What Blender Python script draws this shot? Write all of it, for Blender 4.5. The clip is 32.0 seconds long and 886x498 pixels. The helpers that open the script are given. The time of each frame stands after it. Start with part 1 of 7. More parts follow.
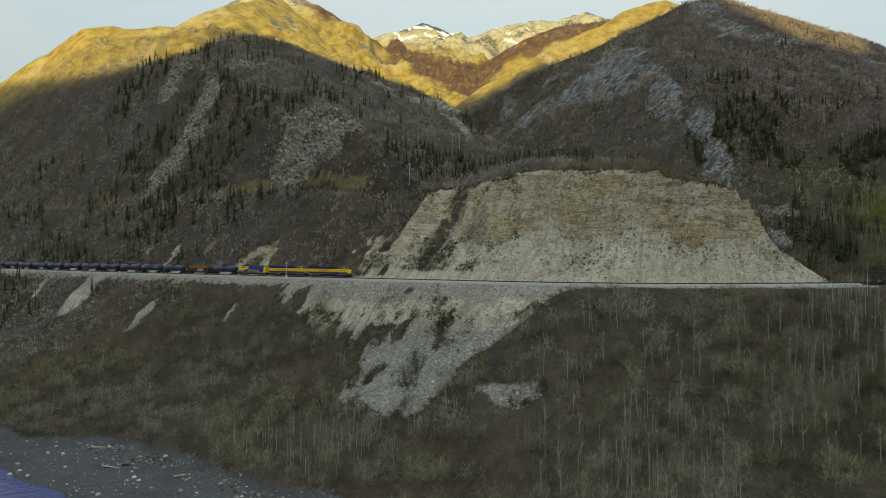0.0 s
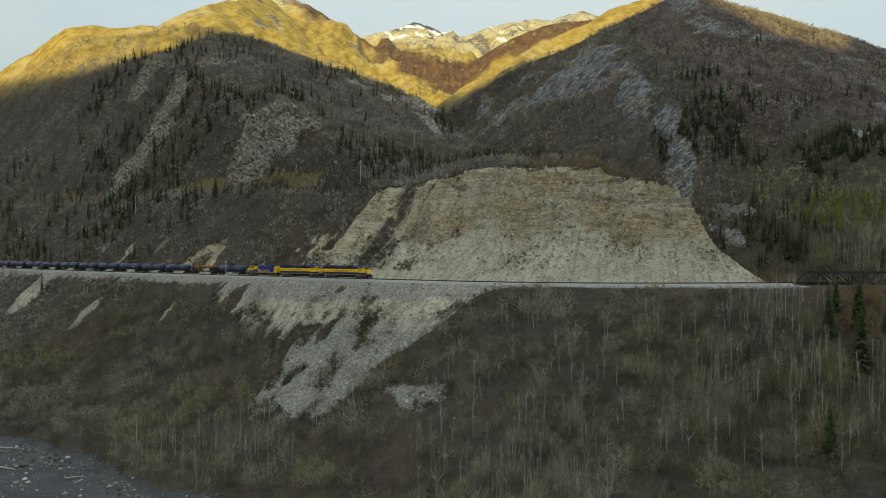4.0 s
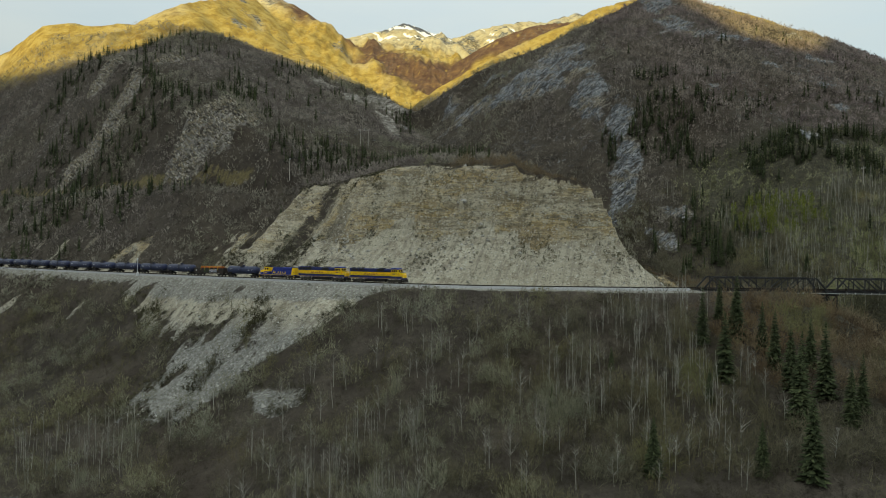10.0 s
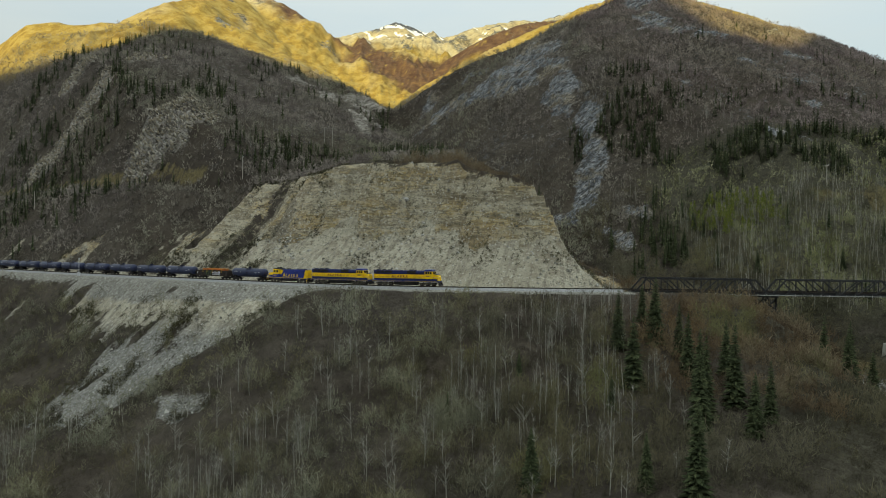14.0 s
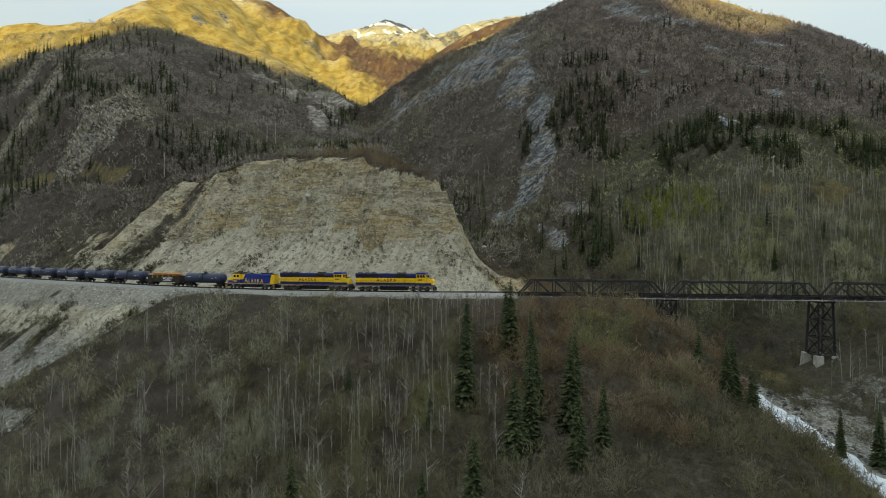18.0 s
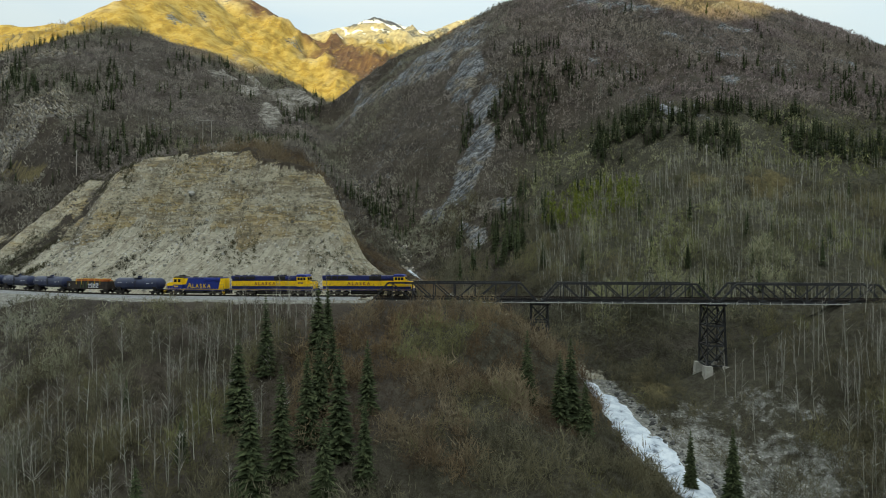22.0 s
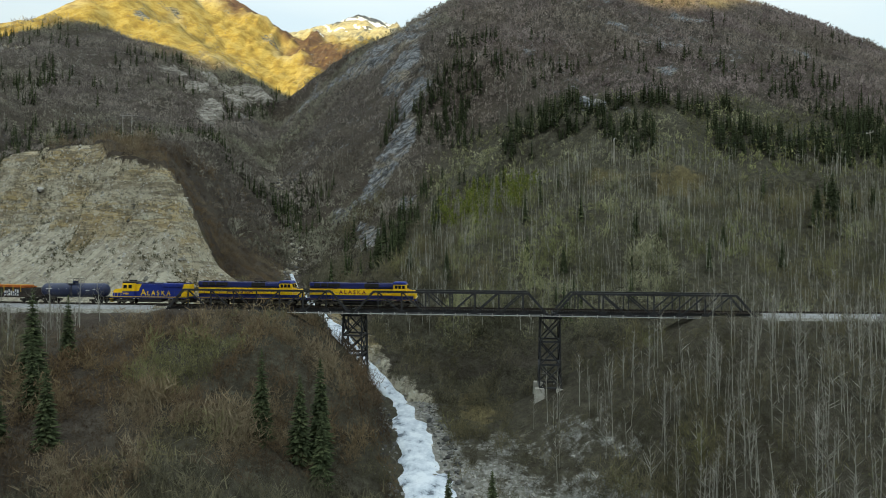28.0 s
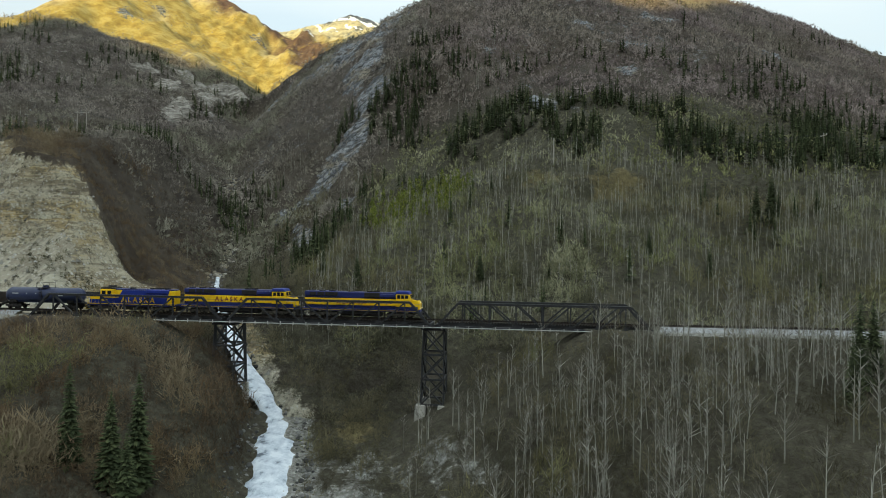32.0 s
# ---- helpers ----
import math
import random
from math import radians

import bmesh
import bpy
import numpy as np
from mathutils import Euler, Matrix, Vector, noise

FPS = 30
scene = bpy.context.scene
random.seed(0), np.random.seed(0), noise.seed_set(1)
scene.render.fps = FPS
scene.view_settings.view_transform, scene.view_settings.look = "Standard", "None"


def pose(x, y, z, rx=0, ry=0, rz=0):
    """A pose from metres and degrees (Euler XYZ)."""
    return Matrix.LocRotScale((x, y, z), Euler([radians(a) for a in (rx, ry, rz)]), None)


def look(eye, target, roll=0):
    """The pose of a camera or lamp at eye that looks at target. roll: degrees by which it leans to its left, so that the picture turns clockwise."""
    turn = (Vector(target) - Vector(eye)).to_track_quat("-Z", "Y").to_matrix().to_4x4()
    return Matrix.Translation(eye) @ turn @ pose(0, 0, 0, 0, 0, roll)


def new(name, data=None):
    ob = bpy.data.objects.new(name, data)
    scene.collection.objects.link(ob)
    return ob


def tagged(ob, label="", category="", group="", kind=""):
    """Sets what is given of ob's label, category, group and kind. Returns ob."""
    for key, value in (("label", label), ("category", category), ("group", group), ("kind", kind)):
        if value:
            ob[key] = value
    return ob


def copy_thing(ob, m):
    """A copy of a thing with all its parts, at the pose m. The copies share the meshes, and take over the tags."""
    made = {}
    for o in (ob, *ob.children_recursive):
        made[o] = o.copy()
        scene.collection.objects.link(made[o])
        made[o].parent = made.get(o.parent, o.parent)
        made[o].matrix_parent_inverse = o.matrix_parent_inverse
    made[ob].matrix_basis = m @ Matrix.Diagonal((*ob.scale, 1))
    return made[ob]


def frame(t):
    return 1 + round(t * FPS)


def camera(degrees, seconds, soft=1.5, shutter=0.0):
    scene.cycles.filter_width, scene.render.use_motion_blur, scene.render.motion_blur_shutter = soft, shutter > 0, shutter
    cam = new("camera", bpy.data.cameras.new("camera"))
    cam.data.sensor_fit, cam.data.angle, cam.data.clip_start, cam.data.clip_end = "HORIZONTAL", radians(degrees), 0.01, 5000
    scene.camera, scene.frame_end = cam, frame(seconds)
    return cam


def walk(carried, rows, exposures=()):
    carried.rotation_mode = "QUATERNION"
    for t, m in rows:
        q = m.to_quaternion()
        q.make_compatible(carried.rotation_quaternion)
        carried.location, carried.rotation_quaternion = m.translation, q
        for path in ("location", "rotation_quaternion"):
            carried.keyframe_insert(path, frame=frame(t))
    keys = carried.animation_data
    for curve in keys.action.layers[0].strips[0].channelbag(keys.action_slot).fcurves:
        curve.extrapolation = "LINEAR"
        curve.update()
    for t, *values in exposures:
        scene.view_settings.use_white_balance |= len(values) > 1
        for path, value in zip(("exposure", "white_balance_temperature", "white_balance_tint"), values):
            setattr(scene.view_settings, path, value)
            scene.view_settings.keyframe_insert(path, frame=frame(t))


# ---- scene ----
cam = camera(66.0, 32.0, soft=1.0)
# seconds, then metres and degrees as pose() takes them; z = 0 is the rail head
PATH = [
    (0.0, 0.00, 0.00, 13.95, 89.482, 0.352, -0.000),
    (0.5, 2.78, 0.64, 13.76, 89.507, 0.375, 0.086),
    (1.0, 5.79, 1.28, 13.59, 89.530, 0.384, 0.178),
    (1.5, 9.09, 1.92, 13.43, 89.547, 0.375, 0.293),
    (2.0, 12.74, 2.65, 13.29, 89.554, 0.355, 0.421),
    (2.5, 16.81, 3.41, 13.15, 89.553, 0.324, 0.548),
    (3.0, 20.89, 4.16, 13.03, 89.553, 0.290, 0.669),
    (3.5, 24.76, 4.89, 12.93, 89.555, 0.255, 0.791),
    (5.5, 38.87, 8.16, 12.64, 89.600, 0.049, 1.210),
    (6.0, 42.40, 8.74, 12.50, 89.631, -0.005, 1.322),
    (6.5, 45.66, 9.57, 12.24, 89.654, -0.032, 1.423),
    (7.0, 48.72, 10.49, 12.02, 89.683, -0.064, 1.517),
    (7.5, 51.67, 11.41, 11.88, 89.720, -0.123, 1.599),
    (8.0, 54.62, 12.35, 11.83, 89.761, -0.208, 1.670),
    (8.5, 57.70, 13.22, 11.83, 89.803, -0.307, 1.746),
    (9.0, 60.83, 14.03, 11.84, 89.842, -0.398, 1.842),
    (9.5, 63.95, 14.91, 11.73, 89.863, -0.459, 1.941),
    (10.0, 66.94, 15.84, 11.60, 89.881, -0.492, 2.026),
    (10.5, 69.81, 16.71, 11.52, 89.900, -0.517, 2.112),
    (11.0, 72.68, 17.55, 11.50, 89.919, -0.553, 2.207),
    (11.5, 75.34, 18.27, 11.52, 89.932, -0.585, 2.288),
    (12.0, 77.74, 19.01, 11.60, 89.940, -0.605, 2.344),
    (12.5, 80.26, 20.02, 11.70, 89.948, -0.617, 2.389),
    (13.0, 82.97, 21.26, 11.75, 89.958, -0.615, 2.457),
    (13.5, 86.34, 22.65, 11.60, 89.949, -0.591, 2.566),
    (14.0, 90.26, 24.27, 11.40, 89.940, -0.546, 2.688),
    (14.5, 94.58, 26.13, 11.22, 89.934, -0.496, 2.817),
    (16.5, 113.55, 35.27, 11.52, 89.938, -0.373, 3.658),
    (17.0, 118.11, 37.86, 11.56, 89.941, -0.328, 3.845),
    (17.5, 122.71, 40.37, 11.58, 89.944, -0.291, 4.049),
    (18.0, 127.58, 43.05, 11.57, 89.950, -0.257, 4.252),
    (18.5, 132.44, 45.91, 11.57, 89.962, -0.213, 4.447),
    (19.0, 137.18, 48.77, 11.55, 89.978, -0.161, 4.658),
    (19.5, 142.24, 51.35, 11.44, 89.983, -0.102, 4.881),
    (20.0, 147.13, 53.86, 11.35, 89.989, -0.036, 5.094),
    (20.5, 151.95, 56.25, 11.30, 89.999, 0.024, 5.293),
    (21.0, 156.49, 58.75, 11.26, 90.009, 0.078, 5.486),
    (21.5, 160.83, 61.17, 11.19, 90.015, 0.131, 5.666),
    (22.0, 164.82, 63.61, 11.13, 90.021, 0.187, 5.830),
    (22.5, 168.62, 66.02, 11.08, 90.028, 0.249, 5.991),
    (23.0, 172.52, 68.36, 11.05, 90.033, 0.326, 6.153),
    (23.5, 176.55, 70.79, 11.11, 90.042, 0.422, 6.326),
    (24.0, 180.11, 73.07, 11.20, 90.045, 0.524, 6.489),
    (24.5, 183.47, 75.18, 11.27, 90.046, 0.604, 6.647),
    (25.0, 186.53, 77.09, 11.31, 90.044, 0.658, 6.785),
    (25.5, 189.67, 79.09, 11.32, 90.040, 0.685, 6.875),
    (27.5, 200.99, 85.33, 11.29, 90.138, 0.040, 6.984),
    (28.0, 203.95, 86.68, 11.39, 90.145, -0.076, 7.007),
    (28.5, 206.65, 88.00, 11.61, 90.159, -0.148, 7.030),
    (29.0, 209.58, 89.42, 11.81, 90.166, -0.204, 7.061),
    (29.5, 212.29, 90.85, 11.97, 90.171, -0.261, 7.137),
    (30.0, 215.22, 92.15, 12.13, 90.183, -0.328, 7.234),
    (30.5, 217.98, 93.46, 12.28, 90.207, -0.406, 7.344),
    (31.0, 220.75, 94.98, 12.36, 90.243, -0.491, 7.431),
    (31.5, 223.10, 96.67, 12.31, 90.288, -0.583, 7.511),
    (32.0, 225.43, 98.42, 12.12, 90.331, -0.682, 7.578),
]
walk(cam, [(t, pose(*p)) for t, *p in PATH], [(0, 0.61, 6600, 6), (13, 0.66, 6600, 6), (22, 0.88, 6450, 6), (26, 0.99, 6350, 6), (32, 1.0, 6300, 6)])

# ---- world and light: low evening sun behind the camera, the valley in the shade of the range behind it ----
world = bpy.data.worlds.new("sky")
scene.world = world
world.use_nodes = True
SUN_AZ, SUN_EL = 195.0, 8.0  # compass bearing of the sun (0 = +y, clockwise), elevation
wn, wl = world.node_tree.nodes, world.node_tree.links
sky = wn.new("ShaderNodeTexSky")
sky.sky_type = "NISHITA"
sky.sun_disc = False
sky.sun_elevation, sky.sun_rotation = radians(SUN_EL), radians(SUN_AZ)
sky.altitude, sky.air_density, sky.dust_density, sky.ozone_density = 600.0, 1.0, 2.5, 1.0
haze = wn.new("ShaderNodeMixRGB")
# thin overcast: brighter overhead than at the horizon
sep = wn.new("ShaderNodeSeparateXYZ")
veil = wn.new("ShaderNodeMapRange")
veil.inputs[1].default_value, veil.inputs[2].default_value = 0.05, 0.9
veil.inputs[3].default_value, veil.inputs[4].default_value = 0.82, 2.5
tint = wn.new("ShaderNodeVectorMath")
tint.operation = "SCALE"
tint.inputs[0].default_value = (2.26, 2.44, 2.42)
# thin cloud veil: soft, broad, stronger to the right
tc = wn.new("ShaderNodeTexCoord")
mp = wn.new("ShaderNodeMapping")
mp.inputs["Scale"].default_value = (1.2, 1.2, 4.0)
cn = wn.new("ShaderNodeTexNoise")
cn.inputs["Scale"].default_value, cn.inputs["Detail"].default_value = 1.7, 5.0
cr = wn.new("ShaderNodeMapRange")
cr.inputs[1].default_value, cr.inputs[2].default_value = 0.36, 0.62
cr.inputs[3].default_value, cr.inputs[4].default_value = 0.68, 0.97
wl.new(tc.outputs["Generated"], mp.inputs[0])
wl.new(mp.outputs[0], cn.inputs[0])
wl.new(cn.outputs[0], cr.inputs[0])
wl.new(cr.outputs[0], haze.inputs[0])
wl.new(tc.outputs["Generated"], sep.inputs[0])
wl.new(sep.outputs[2], veil.inputs[0])
wl.new(veil.outputs[0], tint.inputs["Scale"])
wl.new(tint.outputs[0], haze.inputs[2])
wl.new(sky.outputs[0], haze.inputs[1])
wl.new(haze.outputs[0], wn["Background"].inputs[0])
wn["Background"].inputs[1].default_value = 0.15

sun_data = bpy.data.lights.new("sun", "SUN")
sun_data.energy, sun_data.angle, sun_data.color = 3.4, radians(0.6), (1.0, 0.79, 0.27)
sun = new("sun", sun_data)
az, el = radians(SUN_AZ), radians(SUN_EL)
sun.matrix_world = look((0, 0, 900), (-900 * math.sin(az), -900 * math.cos(az), 900 - 900 * math.tan(el)))


# ---- materials ----
def shader(name):
    m = bpy.data.materials.new(name)
    m.use_nodes = True
    b = m.node_tree.nodes["Principled BSDF"]
    b.inputs["Specular IOR Level"].default_value = 0.25
    return m, m.node_tree.nodes, m.node_tree.links, b


def noise_node(nt, ln, scale, detail=4.0, rough=0.55, vec=None, stretch=None):
    n = nt.new("ShaderNodeTexNoise")
    n.inputs["Scale"].default_value, n.inputs["Detail"].default_value = scale, detail
    n.inputs["Roughness"].default_value = rough
    if vec is None:
        vec = nt.new("ShaderNodeTexCoord").outputs["Object"]
    if stretch:
        mm = nt.new("ShaderNodeMapping")
        mm.inputs["Scale"].default_value = stretch
        ln.new(vec, mm.inputs[0])
        vec = mm.outputs[0]
    ln.new(vec, n.inputs["Vector"])
    return n


def ramp(nt, ln, fac, stops):
    r = nt.new("ShaderNodeValToRGB")
    e = r.color_ramp.elements
    while len(e) < len(stops):
        e.new(0.5)
    for el_, (p, c) in zip(e, stops):
        el_.position, el_.color = p, (*c, 1)
    ln.new(fac, r.inputs[0])
    return r


def mix(nt, ln, fac, a, b, mode="MIX"):
    n = nt.new("ShaderNodeMixRGB")
    n.blend_type = mode
    for i, v in enumerate((fac, a, b)):
        if hasattr(v, "links"):
            ln.new(v, n.inputs[i])
        elif i == 0:
            n.inputs[0].default_value = v
        else:
            n.inputs[i].default_value = (*v, 1)
    return n.outputs[0]


def bump(nt, ln, b, height, strength, dist):
    n = nt.new("ShaderNodeBump")
    n.inputs["Strength"].default_value, n.inputs["Distance"].default_value = strength, dist
    ln.new(height, n.inputs["Height"])
    ln.new(n.outputs[0], b.inputs["Normal"])
    return n


def plain(name, rgb, rough=0.6, metal=0.0, vary=0.25, scale=3.0, relief=0.0, grime=None):
    """A painted or solid surface: a colour, mottled at two scales."""
    m, nt, ln, b = shader(name)
    n1, n2 = noise_node(nt, ln, scale), noise_node(nt, ln, scale * 9, 3)
    lo = tuple(c * (1 - vary) for c in rgb)
    hi = tuple(min(1, c * (1 + vary)) for c in rgb)
    col = ramp(nt, ln, n1.outputs[0], [(0.3, lo), (0.7, hi)]).outputs[0]
    col = mix(nt, ln, 0.25, col, ramp(nt, ln, n2.outputs[0], [(0.35, lo), (0.65, hi)]).outputs[0])
    if grime:
        f = ramp(nt, ln, noise_node(nt, ln, scale * 0.7, 6, 0.7).outputs[0], [(0.45, (0, 0, 0)), (0.75, (0.7, 0.7, 0.7))])
        col = mix(nt, ln, f.outputs[0], col, grime)
    ln.new(col, b.inputs["Base Color"])
    b.inputs["Roughness"].default_value, b.inputs["Metallic"].default_value = rough, metal
    if relief:
        bump(nt, ln, b, n2.outputs[0], 0.6, relief)
    return m


def ground_material():
    m, nt, ln, b = shader("mountain_ground")
    geo = nt.new("ShaderNodeNewGeometry")
    pos = geo.outputs["Position"]

    def attr(n):
        a = nt.new("ShaderNodeAttribute")
        a.attribute_name = n
        return a.outputs["Fac"]

    big = noise_node(nt, ln, 0.012, 6, 0.6, pos)
    med = noise_node(nt, ln, 0.09, 6, 0.65, pos)
    fine = noise_node(nt, ln, 0.7, 5, 0.7, pos)
    grit = noise_node(nt, ln, 3.0, 4, 0.7, pos)
    ragged = noise_node(nt, ln, 0.3, 7, 0.75, pos)

    def where(n, soft=0.09, spread=1.3):
        """A mask with a ragged edge."""
        a = nt.new("ShaderNodeMath")
        a.operation = "MULTIPLY_ADD"
        ln.new(ragged.outputs[0], a.inputs[0])
        a.inputs[1].default_value = -spread
        ln.new(attr(n), a.inputs[2])
        r = nt.new("ShaderNodeMapRange")
        r.inputs[1].default_value, r.inputs[2].default_value = 0.5 - 0.5 * spread - soft, 0.5 - 0.5 * spread + soft
        ln.new(a.outputs[0], r.inputs[0])
        return r.outputs[0]

    # leaf litter, heath and low scrub
    scrub = ramp(nt, ln, med.outputs[0], [(0.25, (0.034, 0.028, 0.024)), (0.45, (0.062, 0.053, 0.043)), (0.6, (0.094, 0.081, 0.065)), (0.8, (0.135, 0.12, 0.095))]).outputs[0]
    scrub = mix(nt, ln, ramp(nt, ln, fine.outputs[0], [(0.35, (0, 0, 0)), (0.7, (0.6, 0.6, 0.6))]).outputs[0], scrub, (0.040, 0.035, 0.029))
    scrub = mix(nt, ln, ramp(nt, ln, big.outputs[0], [(0.45, (0, 0, 0)), (0.7, (0.5, 0.5, 0.5))]).outputs[0], scrub, (0.062, 0.045, 0.030))
    # high tundra, ochre grass; its gold also paints sunlight on two brushy slopes
    tundra_sun = ramp(nt, ln, med.outputs[0], [(0.35, (0.24, 0.165, 0.045)), (0.48, (0.34, 0.25, 0.066)), (0.6, (0.42, 0.33, 0.11))]).outputs[0]
    tundra_sun = mix(nt, ln, ramp(nt, ln, fine.outputs[0], [(0.4, (0, 0, 0)), (0.75, (0.6, 0.6, 0.6))]).outputs[0], tundra_sun, (0.13, 0.085, 0.04))
    tundra_sun = mix(nt, ln, attr("pale"), tundra_sun, ramp(nt, ln, med.outputs[0], [(0.35, (0.22, 0.20, 0.16)), (0.5, (0.42, 0.38, 0.27)), (0.7, (0.52, 0.48, 0.36))]).outputs[0])
    tundra_sun = mix(nt, ln, attr("brown"), tundra_sun, ramp(nt, ln, med.outputs[0], [(0.35, (0.075, 0.044, 0.034)), (0.55, (0.12, 0.075, 0.052)), (0.7, (0.19, 0.12, 0.06))]).outputs[0])
    col = mix(nt, ln, attr("tundra_sun"), scrub, tundra_sun)
    meadow = ramp(nt, ln, fine.outputs[0], [(0.35, (0.038, 0.035, 0.025)), (0.55, (0.07, 0.066, 0.047)), (0.7, (0.115, 0.109, 0.08))]).outputs[0]
    col = mix(nt, ln, attr("meadow"), col, meadow)
    # dry terrace grass
    grass = ramp(nt, ln, fine.outputs[0], [(0.3, (0.085, 0.072, 0.038)), (0.6, (0.165, 0.138, 0.07)), (0.8, (0.22, 0.19, 0.105))]).outputs[0]
    col = mix(nt, ln, where("grass"), col, grass)
    # silt and gravel: washed streaks down the fall, layers in the cut face, stones and holes
    slip = nt.new("ShaderNodeCombineXYZ")
    ln.new(attr("fall"), slip.inputs[0])
    ln.new(attr("rise"), slip.inputs[1])
    slip = slip.outputs[0]
    gs = noise_node(nt, ln, 0.05, 5, 0.6, pos)
    gravel = ramp(nt, ln, gs.outputs[0], [(0.3, (0.31, 0.285, 0.22)), (0.5, (0.40, 0.375, 0.295)), (0.7, (0.475, 0.445, 0.355))]).outputs[0]
    soil = noise_node(nt, ln, 0.14, 7, 0.72, pos)
    gravel = mix(nt, ln, ramp(nt, ln, soil.outputs[0], [(0.52, (0, 0, 0)), (0.57, (0.6, 0.6, 0.6))]).outputs[0], gravel, (0.235, 0.205, 0.15))
    wash = noise_node(nt, ln, 1.0, 5, 0.7, slip, (0.55, 0.09, 0.1))
    gravel = mix(nt, ln, ramp(nt, ln, wash.outputs[0], [(0.50, (0, 0, 0)), (0.58, (0.65, 0.65, 0.65))]).outputs[0], gravel, (0.205, 0.185, 0.145))
    thin = noise_node(nt, ln, 1.0, 4, 0.7, slip, (1.7, 0.2, 0.1))
    gravel = mix(nt, ln, ramp(nt, ln, thin.outputs[0], [(0.58, (0, 0, 0)), (0.68, (0.4, 0.4, 0.4))]).outputs[0], gravel, (0.46, 0.43, 0.35))
    # the face: ochre sand, pale silt, dark stony beds and painted ledge shadow
    lay = noise_node(nt, ln, 1.0, 7, 0.70, pos, (0.03, 0.03, 0.19))
    beds = ramp(nt, ln, lay.outputs[0], [(0.35, (0.12, 0.10, 0.07)), (0.40, (0.33, 0.29, 0.20)), (0.45, (0.42, 0.38, 0.275)), (0.48, (0.18, 0.15, 0.10)), (0.52, (0.40, 0.355, 0.25)), (0.56, (0.38, 0.295, 0.145)), (0.60, (0.16, 0.132, 0.085)), (0.64, (0.43, 0.40, 0.30))]).outputs[0]
    zone = noise_node(nt, ln, 0.05, 4, 0.6, pos, (1, 1, 2.5))
    beds = mix(nt, ln, ramp(nt, ln, zone.outputs[0], [(0.38, (0.6, 0.6, 0.6)), (0.48, (0.0, 0.0, 0.0))]).outputs[0], beds, (0.40, 0.37, 0.285))
    beds = mix(nt, ln, ramp(nt, ln, zone.outputs[0], [(0.54, (0, 0, 0)), (0.62, (0.55, 0.55, 0.55))]).outputs[0], beds, (0.36, 0.27, 0.13))
    # dark level bands put the shadow under ledges into the colour
    ledge_shade = noise_node(nt, ln, 1.0, 4, 0.6, pos, (0.02, 0.02, 0.16))
    beds = mix(nt, ln, ramp(nt, ln, ledge_shade.outputs[0], [(0.54, (0, 0, 0)), (0.60, (0.7, 0.7, 0.7)), (0.66, (0.1, 0.1, 0.1))]).outputs[0], beds, (0.13, 0.105, 0.068))
    beds = mix(nt, ln, ramp(nt, ln, wash.outputs[0], [(0.56, (0, 0, 0)), (0.63, (0.4, 0.4, 0.4))]).outputs[0], beds, (0.40, 0.365, 0.28))
    cob = noise_node(nt, ln, 0.75, 6, 0.78, pos, (0.75, 0.75, 1.2))
    beds = mix(nt, ln, ramp(nt, ln, cob.outputs[0], [(0.54, (0, 0, 0)), (0.60, (0.75, 0.75, 0.75))]).outputs[0], beds, (0.105, 0.092, 0.068))
    blot = noise_node(nt, ln, 0.2, 6, 0.75, pos, (1, 1, 1.6))
    beds = mix(nt, ln, ramp(nt, ln, blot.outputs[0], [(0.54, (0, 0, 0)), (0.62, (0.6, 0.6, 0.6))]).outputs[0], beds, (0.15, 0.125, 0.085))
    beds = mix(nt, ln, ramp(nt, ln, blot.outputs[0], [(0.36, (0.6, 0.6, 0.6)), (0.44, (0, 0, 0))]).outputs[0], beds, (0.46, 0.43, 0.335))
    gravel = mix(nt, ln, where("face"), gravel, beds)
    # darker down in the gullies, by the same noise that carves them
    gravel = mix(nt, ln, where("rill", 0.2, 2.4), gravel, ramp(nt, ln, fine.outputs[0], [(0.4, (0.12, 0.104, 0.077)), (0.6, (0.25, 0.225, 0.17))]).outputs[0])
    rub = noise_node(nt, ln, 1.3, 5, 0.75, pos)
    rubble = ramp(nt, ln, rub.outputs[0], [(0.35, (0.055, 0.058, 0.058)), (0.5, (0.145, 0.152, 0.155)), (0.62, (0.30, 0.31, 0.315))]).outputs[0]
    rubble = mix(nt, ln, 0.25, rubble, gravel)
    gravel = mix(nt, ln, attr("rubble"), gravel, rubble)
    vor = nt.new("ShaderNodeTexVoronoi")
    vor.inputs["Scale"].default_value = 2.0
    ln.new(pos, vor.inputs["Vector"])
    tone = nt.new("ShaderNodeSeparateXYZ")
    ln.new(vor.outputs["Color"], tone.inputs[0])
    gravel = mix(nt, ln, ramp(nt, ln, tone.outputs[0], [(0.90, (0, 0, 0)), (0.95, (0.45, 0.45, 0.45))]).outputs[0], gravel, (0.55, 0.54, 0.49))
    gravel = mix(nt, ln, ramp(nt, ln, tone.outputs[1], [(0.86, (0, 0, 0)), (0.94, (0.6, 0.6, 0.6))]).outputs[0], gravel, (0.12, 0.11, 0.085))
    gravel = mix(nt, ln, ramp(nt, ln, grit.outputs[0], [(0.52, (0, 0, 0)), (0.72, (0.5, 0.5, 0.5))]).outputs[0], gravel, (0.17, 0.155, 0.12))
    col = mix(nt, ln, where("gravel", 0.12, 2.2), col, gravel)
    # schist slabs, overgrown between
    # beds of schist dip to one side: the grain runs up along them
    def dot(v):
        n = nt.new("ShaderNodeVectorMath")
        n.operation = "DOT_PRODUCT"
        ln.new(pos, n.inputs[0])
